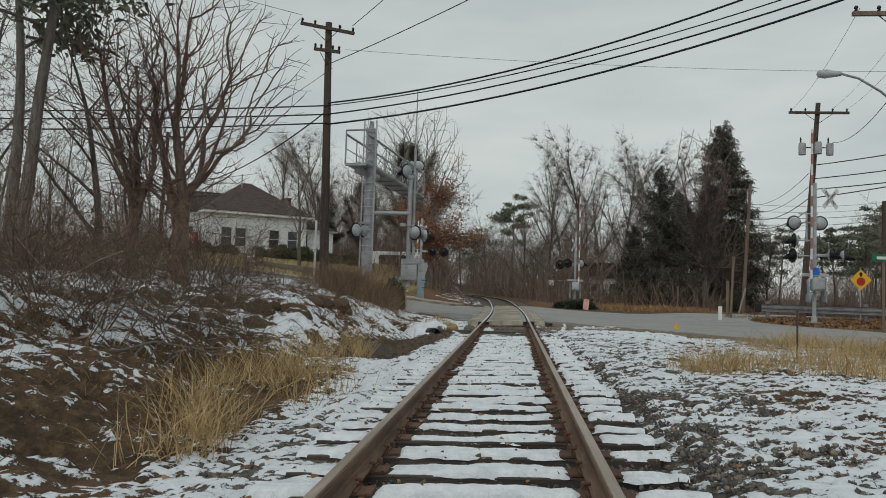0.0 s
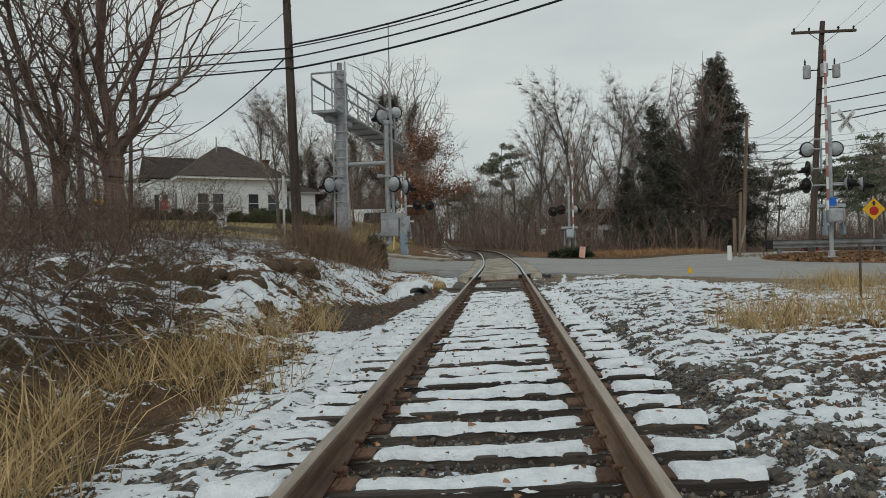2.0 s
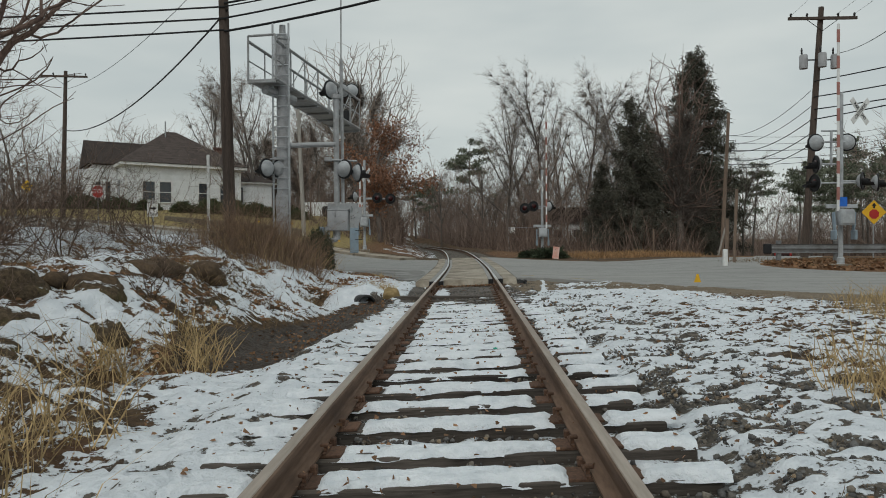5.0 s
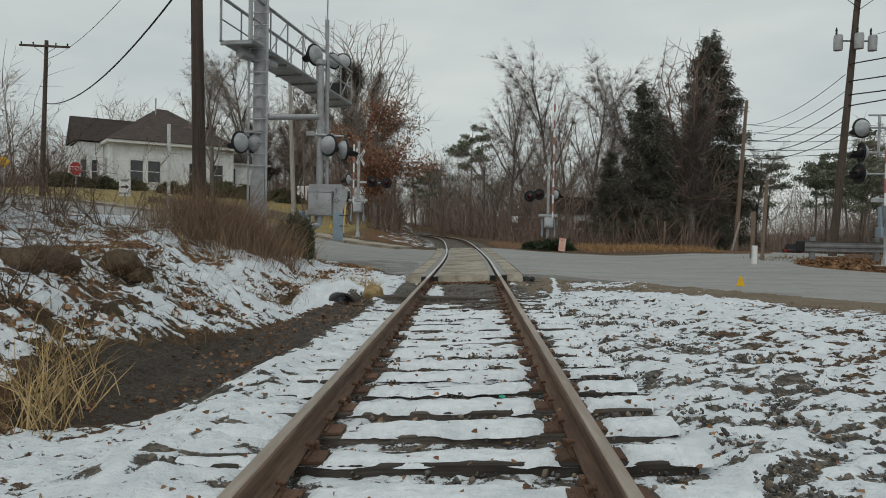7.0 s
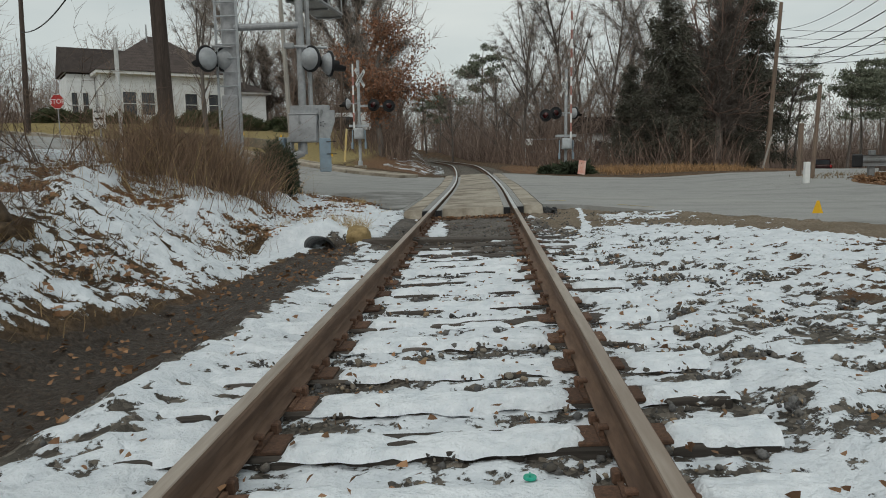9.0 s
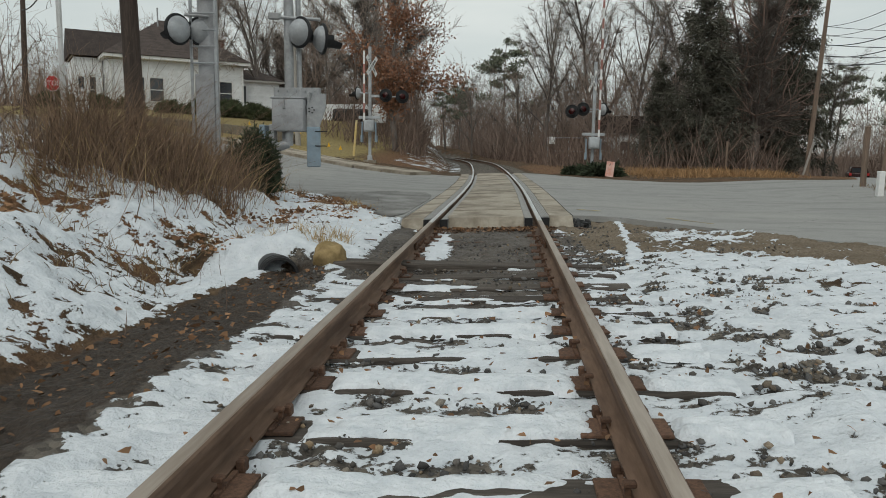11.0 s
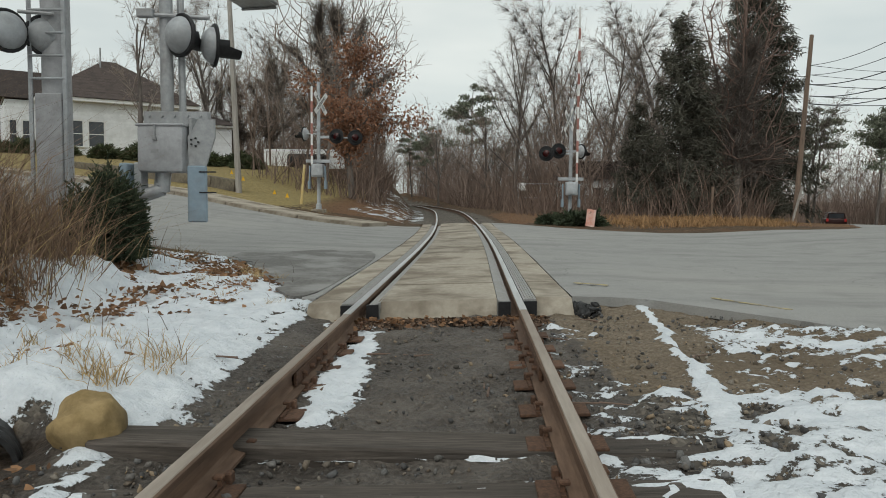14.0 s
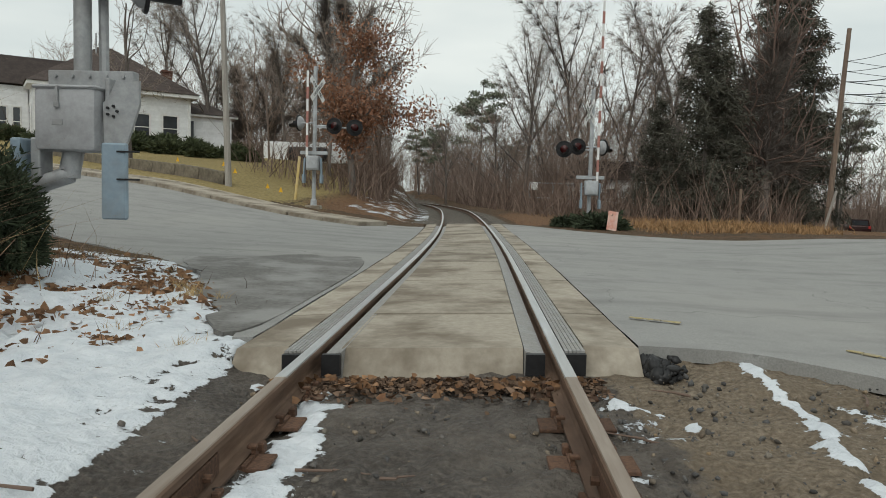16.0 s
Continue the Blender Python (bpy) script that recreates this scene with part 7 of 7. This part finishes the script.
put(near_tree, -7.95, 16.45, 1.0, 0, 0.25)
near_two = grown_tree(6, [[(0.1, 0, -0.3), (0.0, 0, 1.2), (-0.15, 0, 2.2), (-0.75, 0, 3.8), (-1.1, 0, 5.4), (-1.5, 0, 7.5)], [(0.0, 0, 1.2), (0.35, 0.2, 2.6), (0.2, 0.4, 4.6)]], [(-0.6, 0, 5.0, 2.3, 2.0, 3.0, 1.0), (0.1, 0, 2.2, 1.4, 1.4, 1.2, 0.3)], 800, "slender bare tree leaning on the bank", 0.0055, 0.3, 0.48, BARKRED, REDTWIG, 0.35, 0.03)
fine_twigs(near_two, 6, 2400, 1.0, 0.5, 0.003)
put(near_two, -9.1, 16.3, 1.0, 0, 0.2)
fan = [(2.6, 0.6, 9.5), (-2.8, 0.3, 9.0), (0.5, 2.6, 10.5), (-0.6, -2.4, 10.0), (0.4, 0.2, 12.5), (3.6, -1.0, 6.5), (-3.8, -0.6, 6.2)]
maple = grown_tree(8, [[(0, 0, -0.4), (0, 0, 2.6)]] + [[(0, 0, 2.6), (x * 0.3, y * 0.3, 2.6 + (z - 2.6) * 0.45), (x, y, z)] for x, y, z in fan], [(0, 0, 10.2, 7.4, 6.6, 8.6, 1.0)], 1900, "large bare maple with a round crown of fine grey twigs", 0.0135, 0.22, 0.44, step=0.9, split=0.07)
fine_twigs(maple, 1, 30000, 3.0, 1.5, 0.0095)
put(maple, -11.2, 76, 1.0, 0)
fan = [(2.1, 0.5, 12.5), (-2.2, 0.3, 12.0), (0.4, 2.0, 13.0), (-0.5, -1.9, 13.5), (0.3, 0, 15.5)]
slim = bare_tree(9, 16.5, 0.24, 4, "slender bare tree with an upright crown", kids=[13, 7, 4, 1, 0], clear=[0.22, 0.2, 0.15, 0.1, 0], thin=0.016, step=[1.3, 1.1, 0.9, 0.8, 0.6], ratio=[(0.38, 0.6), (0.4, 0.6), (0.4, 0.6), (0.35, 0.6), (0, 0)], fork=[(20, 52), (20, 50), (25, 60), (25, 65), (0, 0)])
fine_twigs(slim, 2, 5600, 3.0, 1.5, 0.0075, 1.0)
put(slim, 4.13, 84, 0.93, 0)
brown_tree = grown_tree(14, [[(0, 0, -0.4), (0.1, 0, 2.4)]] + [[(0.1, 0, 2.4), (x * 0.4, y * 0.4, 2.4 + (z - 2.4) * 0.45), (x, y, z)] for x, y, z in fan], [(0, 0, 9.2, 3.3, 3.0, 7.0, 1.0), (1.6, 0, 4.2, 3.4, 2.6, 2.6, 0.35)], 1300, "tall reddish-brown bare tree in front of the spruce", 0.0135, 0.16, 0.41, BARK, REDTWIG, 0.9, 0.07)
fine_twigs(brown_tree, 3, 17000, 1.5, 1.4, 0.012)
put(brown_tree, 15.5, 59.5, 1.0, 0)
small = bare_tree(10, 7.5, 0.15, 4, "small bare tree with a spreading crown", kids=[8, 6, 5, 4, 0], clear=[0.22, 0.2, 0.1, 0.1, 0], thin=0.01)
put(small, -15.2, 50.5, 1.0, 0)
for x, y, s, rz in [(-17.5, 80, 0.95, 70), (-22, 84, 0.9, 200), (-34, 78, 0.75, 20), (21.5, 74, 0.8, 10), (16, 84, 0.9, 280)]:
    again(maple, x, y, s * 0.74, rz)
for x, y, s, rz in [(8.1, 80, 1.42, 150), (12.5, 84, 1.42, 220), (10.4, 87, 1.25, 40), (6.6, 92, 1.2, 70), (-25.6, 77, 1.15, 30), (-20.2, 73, 1.1, 80), (-22.6, 80, 1.1, 130), (1.5, 90, 0.8, 20), (13.6, 76, 1.3, 300), (15.4, 74, 1.25, 100), (-9.2, 64, 0.8, 10), (-12.6, 66, 0.7, 190), (22.5, 66, 0.7, 195), (10.5, 70, 0.85, 255), (-3.5, 96, 0.8, 35), (-12, 100, 0.85, 95), (-9, 92, 0.75, 155), (-16, 96, 0.8, 215), (3, 100, 0.8, 275), (7, 96, 0.85, 335)]:
    again(slim, x, y, s * 0.67, rz)
for x, y, s, rz in [(-30.5, 53, 0.9, 60), (-12.5, 20.5, 0.95, 100), (-14, 25, 1.0, 170), (-17.5, 21, 1.1, 220), (-26, 38, 0.9, 10), (32, 60, 1.2, 30), (37, 64, 1.3, 80)]:
    again(small, x, y, s, rz)

# an oak that has kept its brown leaves
oak = bare_tree(12, 9.8, 0.2, 3, "oak that has kept its reddish-brown leaves", kids=[15, 8, 6, 0, 0], clear=[0.2, 0.15, 0.1, 0, 0], thin=0.012, fork=[(45, 85), (30, 70), (25, 65), (0, 0), (0, 0)], ratio=[(0.3, 0.5), (0.4, 0.65), (0.38, 0.62), (0, 0), (0, 0)], up=[0.03, 0.0, 0.0, 0, 0])
put(oak, -6.0, 54.5, 1.0, 0)
r1 = np.random.RandomState(23)
crown_co = np.array([v.co[:] for v in oak.children[1].data.vertices])
pick = crown_co[r1.randint(0, len(crown_co), 13000)]
pick = pick[(pick[:, 2] > 2.0) & (pick[:, 2] < 8.2) & (fbm(pick[:, 0] * 1.1, pick[:, 2] * 1.1 + pick[:, 1], 2) > -0.12)]
d = r1.randn(len(pick), 3)
d[:, 2] -= 0.6
d /= np.linalg.norm(d, axis=1, keepdims=True)
pick = pick + r1.randn(len(pick), 3) * 0.4
part("leaves", fast_mesh("leaves", *ribbons(r1, pick, d, 0.13 + 0.08 * r1.rand(len(pick)), 0.042 + 0 * pick[:, 0], 0.3 + 0 * pick[:, 0])), OAKLEAF, oak, "reddish-brown withered leaves")


# conifers
def conifer(seed, height, width, needles, material, label, clear=0.06, droop=0.25, tiers=26, ragged=0.35, shape=0.8, blade=0.42):
    r, segs, roots, dirs = random.Random(seed), [], [], []
    g = np.random.RandomState(seed)
    for i in range(14):
        segs.append((0, 0, height * i / 14 - 0.1, 0, 0, height * (i + 1) / 14, 0.22 * height / 17 * (1 - i / 14.5), 0.22 * height / 17 * (1 - (i + 1) / 14.5), 0))
    trunk = list(segs)
    boughs = []
    for k in range(tiers):
        f = clear + (1 - clear) * k / tiers
        reach = width * (1 - f) ** shape + 0.25
        for _ in range(r.randint(5, 8)):
            a, L = r.uniform(0, 6.28), reach * r.uniform(1 - ragged, 1 + ragged * 0.4)
            p = Vector((0, 0, height * f + r.uniform(-0.45, 0.45)))
            q = p + Vector((math.cos(a), math.sin(a), 0.25 - droop * L / max(width, 0.1))) * L
            boughs.append((*p, *q, 0.03, 0.012, 1))
            m = max(6, int(needles * 2.2 * L))
            t = g.rand(m) ** 0.7
            base = np.array(p)[None] * (1 - t)[:, None] + np.array(q)[None] * t[:, None]
            base[:, 2] -= 0.10 * np.sin(t * 3.14)
            dd = np.array(q - p)[None] / L * 0.6 + g.randn(m, 3) * 0.75
            dd[:, 2] -= 0.35 * droop / 0.25
            roots.append(base + g.randn(m, 3) * np.array([0.1, 0.1, 0.2]))
            dirs.append(dd)
    roots, dirs = np.concatenate(roots), np.concatenate(dirs)
    dirs /= np.linalg.norm(dirs, axis=1, keepdims=True)
    t = thing("conifer", 0, 0, 0, 0, label, "conifer")
    part("trunk", fast_mesh("trunk", *tubes(trunk + boughs, 5)), BARK, t)
    n = len(roots)
    part("foliage", fast_mesh("foliage", *ribbons(g, roots, dirs, blade * (0.6 + 0.7 * g.rand(n)), blade * 0.075 + 0.012 * g.rand(n), 0.3 + 0 * roots[:, 0])), material, t, "drooping dark needles")
    return t


spruce = conifer(41, 16.5, 4.2, 30, NEEDLE, "tall dark spruce with ragged drooping boughs", 0.1, 0.5, 42, 0.4, 0.62, 0.34)
put(spruce, 18.2, 64.5, 1.0, 0)
fir = conifer(42, 12.0, 3.2, 26, NEEDLE, "dark green fir in front of the bare woods", 0.03, 0.28, 30, 0.45, 0.8, 0.32)
put(fir, 11.7, 57.5, 0.92, 0)
for x, y, s, rz in [(14.6, 64, 0.85, 60), (9.9, 60, 0.55, 120), (13.4, 59.5, 0.6, 10), (17.2, 60, 0.5, 200)]:
    again(fir, x, y, s, rz)


def white_pine(seed, height, crown_from, reach):
    r, g, segs, roots, dirs = random.Random(seed), np.random.RandomState(seed), [], [], []
    limb(segs, r, Vector((0, 0, -0.1)), Vector((0.04, 0, 1)), height, 0.24, 0, 0, {**TREE, "wander": [0.03]})
    for k in range(26):
        f = crown_from + (1 - crown_from) * r.random()
        a, L = r.uniform(0, 6.28), reach * (1.1 - 0.7 * f) * r.uniform(0.6, 1.3)
        p = Vector((0.04 * height * f, 0, height * f))
        q = p + Vector((math.cos(a) * L, math.sin(a) * L, 0.16 * L))
        segs.append((*p, *q, 0.06, 0.02, 1))
        m = int(52 * L)
        t = 0.35 + 0.65 * g.rand(m)
        base = np.array(p)[None] * (1 - t)[:, None] + np.array(q)[None] * t[:, None] + g.randn(m, 3) * np.array([0.42, 0.42, 0.2]) * L / 3
        roots.append(base)
        dd = g.randn(m, 3) * 0.8
        dd[:, 2] += 0.35
        dirs.append(dd)
    roots, dirs = np.concatenate(roots), np.concatenate(dirs)
    dirs /= np.linalg.norm(dirs, axis=1, keepdims=True)
    t = thing("pine_tree", 0, 0, 0, 0, "tall pine with flat clumps of needles high up", "pine tree")
    part("trunk", fast_mesh("trunk", *tubes(segs, 5)), BARK, t)
    part("foliage", fast_mesh("foliage", *ribbons(g, roots, dirs, 0.3 + 0.3 * g.rand(len(roots)), 0.07 + 0 * roots[:, 0], 0.2 + 0 * roots[:, 0])), PINE, t, "grey-green needle clumps")
    return t


pine = white_pine(51, 16.0, 0.45, 5.2)
put(pine, -0.6, 116, 0.98, 0)
for x, y, s, rz in [(-6.5, 120, 0.6, 60), (-9, 126, 0.58, 160), (4.5, 124, 0.56, 30), (-10.6, 14.2, 0.7, 10), (-12.6, 16.8, 0.75, 120), (24, 78, 0.62, 0), (20.5, 76, 0.6, 80), (38, 82, 0.66, 140), (42, 78, 0.7, 200), (40, 84, 0.8, 260), (46, 84, 0.85, 320), (52, 90, 0.95, 20), (-15, 120, 0.75, 20), (44, 66, 0.8, 45), (50, 72, 0.85, 145), (27, 66, 0.5, 15), (30, 70, 0.55, 75), (33, 67, 0.5, 135), (36, 72, 0.6, 195), (29, 62, 0.42, 255), (25.5, 72, 0.55, 315)]:
    again(pine, x, y, s, rz)

# far woods: many bare stems, uncounted
r2 = random.Random(61)
models = []
for k in range(4):
    segs = []
    limb(segs, r2, Vector((0, 0, -0.2)), Vector((r2.gauss(0, 0.05), 0, 1)).normalized(), 11, 0.13, 0, 2, {**TREE, "kids": [12, 7, 0, 0, 0], "clear": [0.25, 0.15, 0, 0, 0], "thin": 0.022, "step": [1.6, 1.3, 1.0, 1, 1], "ratio": [(0.35, 0.6), (0.4, 0.65), (0, 0), (0, 0), (0, 0)]})
    models.append(tubes(segs, 3))
wv, wf, base = [], [], 0
g = np.random.RandomState(62)


def wood_tree(x, y, s):
    global base
    if float(inside(np.array([x]), np.array([y]), ROAD)[0]) > -2.5 or abs(x - float(centre(y))) < 4:
        return
    V, F = models[g.randint(4)]
    a = g.rand() * 6.28
    c, sn = math.cos(a), math.sin(a)
    P = V * s
    P = np.stack([P[:, 0] * c - P[:, 1] * sn + x, P[:, 0] * sn + P[:, 1] * c + y, P[:, 2] * g.uniform(0.85, 1.15) + float(land(x, y))], 1)
    wv.append(P)
    wf.append(F + base)
    base += len(P)


for _ in range(95):
    wood_tree(g.uniform(-22, 14), g.uniform(92, 128), g.uniform(0.6, 0.95))
for _ in range(55):
    wood_tree(g.uniform(6, 34), g.uniform(62, 92), g.uniform(0.55, 0.9))
for _ in range(60):
    wood_tree(g.uniform(-22, 0), g.uniform(126, 160), g.uniform(0.7, 1.0))
for _ in range(75):
    wood_tree(g.uniform(24, 80), g.uniform(72, 110), g.uniform(0.6, 0.95))
for _ in range(70):
    wood_tree(g.uniform(-75, -14), g.uniform(78, 108), g.uniform(0.6, 0.9))
for _ in range(26):
    wood_tree(g.uniform(-60, -36), g.uniform(40, 75), g.uniform(0.55, 0.8))
for _ in range(22):
    wood_tree(g.uniform(-30, -12), g.uniform(4, 30), g.uniform(0.5, 0.75))
for _ in range(16):
    wood_tree(g.uniform(-13, -5), g.uniform(56, 80), g.uniform(0.4, 0.7))
stuff("far_woods", fast_mesh("far_woods", np.concatenate(wv), np.concatenate(wf)), WOODS, "dense leafless brown woods behind the crossing", "woods")


def thicket(seed, n, xr, yr, h, width, label, lean=0.35, material=UNDERBRUSH):
    g = np.random.RandomState(seed)
    x, y = g.uniform(*xr, n), g.uniform(*yr, n)
    ok = (inside(x, y, ROAD) < -3.5) & (np.abs(x - centre(y)) > 3.4) & ~((x < -11) & (x > -31) & (y > 45) & (y < 74))
    x, y = x[ok], y[ok]
    hh = h * (0.35 + 0.9 * g.rand(len(x))) * (0.25 + 1.0 * vnoise(x * 0.45, y * 0.45))
    stuff("thicket", grass_mesh(seed + 1, x, y, hh, width + 0 * x, lean, 0.4), material, label, "thicket")


thicket(71, 14000, (-16, 22), (52, 100), 3.6, 0.018, "leafless undergrowth along the edge of the woods")
thicket(73, 30000, (-70, 80), (84, 132), 7.5, 0.03, "leafless undergrowth deep in the woods", 0.16, WOODS)
thicket(75, 13000, (15, 60), (42, 84), 3.4, 0.024, "leafless undergrowth beside the side road")
thicket(77, 5000, (-40, -8.5), (4, 24), 2.2, 0.012, "leafless undergrowth behind the bank")
thicket(78, 4000, (-70, -31), (44, 84), 3.0, 0.025, "leafless undergrowth beyond the white house")


# fine twigs that fill the woods
g = np.random.RandomState(64)
n = 46000
x, y = g.uniform(-70, 75, n), 84 + 46 * g.rand(n)
x[:9000], y[:9000] = g.uniform(-24, 2, 9000), g.uniform(122, 165, 9000)
z = land(x, y) + 9.5 * g.rand(n) ** 1.3 * (0.55 + 0.6 * vnoise(x * 0.25, y * 0.25))
ok = (np.abs(x - centre(y)) > 4) & (inside(x, y, ROAD) < -2)
x, y, z = x[ok], y[ok], z[ok]
d = g.randn(len(x), 3) * 0.55 + np.array([0, 0, 0.8])
d /= np.linalg.norm(d, axis=1, keepdims=True)
stuff("wood_twigs", fast_mesh("twigs", *ribbons(g, np.stack([x, y, z], 1), d, 0.9 + 1.3 * g.rand(len(x)), 0.016 + 0.012 * g.rand(len(x)), 0.3 + 0 * x)), WOODS, "fine leafless twigs of the dense brown woods", "woods")


# low evergreen shrubs
def evergreen(seed, wx, wy, h, material, label, n=2600, blade=0.16, category="shrub"):
    g = np.random.RandomState(seed)
    d = g.randn(n, 3)
    d[:, 2] = np.abs(d[:, 2]) + 0.05
    d /= np.linalg.norm(d, axis=1, keepdims=True)
    lump = 0.68 + 0.42 * fbm(d[:, 0] * 3.0 + seed, d[:, 1] * 3.0 + 2.2 * d[:, 2], 4, 0.65)
    rad = (0.45 + 0.55 * g.rand(n) ** 0.5) * lump
    base = d * rad[:, None] * np.array([wx, wy, h])
    dd = d * np.array([1, 1, 1.2]) + g.randn(n, 3) * 0.45
    dd /= np.linalg.norm(dd, axis=1, keepdims=True)
    t = thing("evergreen_shrub", 0, 0, 0, 0, label, category)
    stems = [(0, 0, -0.1, *(d[i] * rad[i] * np.array([wx, wy, h]) * 0.8), 0.02, 0.006, 0) for i in range(40)]
    part("stems", fast_mesh("stems", *tubes(stems, 4)), BARK, t)
    part("foliage", fast_mesh("foliage", *ribbons(g, base, dd, blade * (0.6 + 0.8 * g.rand(n)), blade * 0.14 + 0 * rad, 0.3 + 0 * rad)), material, t)
    return t


juniper_near = evergreen(81, 0.62, 0.62, 1.35, CEDAR, "dark bushy cedar beside the signal cabinet", 26000, 0.065)
put(juniper_near, -4.15, 25.6, 0.98, 0)
hedge = evergreen(83, 1.5, 1.0, 0.85, JUNIPER, "spreading green juniper in front of the white house", 3200, 0.26)
put(hedge, -17, 58.5, 1.0, 0)
tagged(hedge, group="junipers by the house")
for x, y, s, rz in [(-19.2, 59, 1.05, 40), (-14.8, 58, 0.9, 80), (-21.5, 59, 1.0, 120), (-12.4, 57.5, 0.8, 200), (-24.5, 59.5, 1.0, 250), (-26.6, 59.5, 1.1, 300), (-28.5, 58.5, 1.2, 20), (-30, 60, 1.2, 90), (-16.2, 60.2, 1.15, 330), (-18.3, 61.2, 1.25, 70), (-20.6, 62, 1.25, 140), (-13.6, 59.4, 1.05, 210)]:
    again(hedge, x, y, s, rz)
dark_bush = evergreen(85, 1.1, 0.8, 0.7, CEDAR, "low dark evergreen bush by the far signal", 2600, 0.2)
put(dark_bush, 4.3, 43.7, 1.0, 0)
again(dark_bush, 3.2, 44.6, 0.7, 50)

# fallen leaves
def leaf_litter(seed, x, y, size, label, lift=0.012, material=LITTER):
    g = np.random.RandomState(seed)
    n = len(x)
    d = g.randn(n, 3) * np.array([1, 1, 0.12])
    d /= np.linalg.norm(d, axis=1, keepdims=True)
    z = np.where((np.abs(x) < 1.34) & (y < 24), -0.175 + CANT * x + 0.02 * ss(19.5, 21, y), land(x, y)) + lift
    s = size * (0.6 + 0.7 * g.rand(n))
    stuff("fallen_leaves", fast_mesh("leaves", *ribbons(g, np.stack([x, y, z], 1), d, s, s * 0.32, 0.25 + 0 * x)), material, label, "leaves")


g = np.random.RandomState(90)
x, y = g.uniform(-4.2, -1.6, 130), g.uniform(17.5, 27, 130)
stuff("weed_stalks", grass_mesh(97, x, y, 0.1 + 0.28 * g.rand(130), 0.0035 + 0 * x, 0.3, 0.4), UNDERBRUSH, "thin dark weed stalks standing in the snow", "weeds")
for k, (cx, cy, q) in enumerate([(-2.7, 25.2, 0.16), (-3.1, 26.4, 0.2), (-2.9, 23.4, 0.16), (-3.6, 22.6, 0.2), (-2.55, 21.4, 0.12), (-2.3, 24.0, 0.1)]):
    n = int(900 * q)
    leaf_litter(110 + k, cx + g.randn(n) * q * 1.3, cy + g.randn(n) * q, 0.055, "small heap of brown leaves on the snow", 0.03)
g = np.random.RandomState(91)
n = 3000
leaf_litter(92, g.uniform(-0.95, 1.0, n), 23.58 - np.abs(g.randn(n)) * (0.1 + 0.12 * g.rand(n)), 0.04, "drift of dark brown leaf scraps against the crossing panel", 0.0, DEBRIS)
n = 160
leaf_litter(98, g.uniform(-0.9, 1.0, n), 23.56 - np.abs(g.randn(n)) * 0.22, 0.055, "pale brown leaves on top of the drift", 0.02)
n = 1300
x, y = g.uniform(-3.3, -1.4, n), g.uniform(11.5, 20, n)
ok = inside(x, y, DITCH) > -0.05
leaf_litter(93, x[ok], y[ok], 0.045, "wet brown leaves in the muddy ditch")
n = 2200
leaf_litter(94, g.uniform(-2.2, 5.5, n), g.uniform(3, 18.5, n), 0.036, "scattered brown leaves on the snow", 0.03)
n = 3000
x, y = g.uniform(9.2, 18, n), g.uniform(27.5, 34, n)
ok = inside(x, y, ROAD) < 0
leaf_litter(95, x[ok], y[ok], 0.14, "brown leaf litter round the guardrail", 0.04)
n = 1800
x, y = -3.6 + g.randn(n) * 0.7, 25.6 + g.randn(n) * 1.2
ok = inside(x, y, ROAD) < -0.1
leaf_litter(96, x[ok], y[ok], 0.08, "brown leaf litter below the brush", 0.02)
n = 9000
x, y = g.uniform(-6.5, -2.5, n), g.uniform(11, 22, n)
ok = (vnoise(x * 1.7 + 5, y * 1.7) + 0.25 * vnoise(x * 6, y * 6) > 0.72) & (inside(x, y, DITCH) < -0.1)
leaf_litter(99, x[ok], y[ok], 0.06, "drifts of rust-brown leaves on the snowy bank", 0.04)
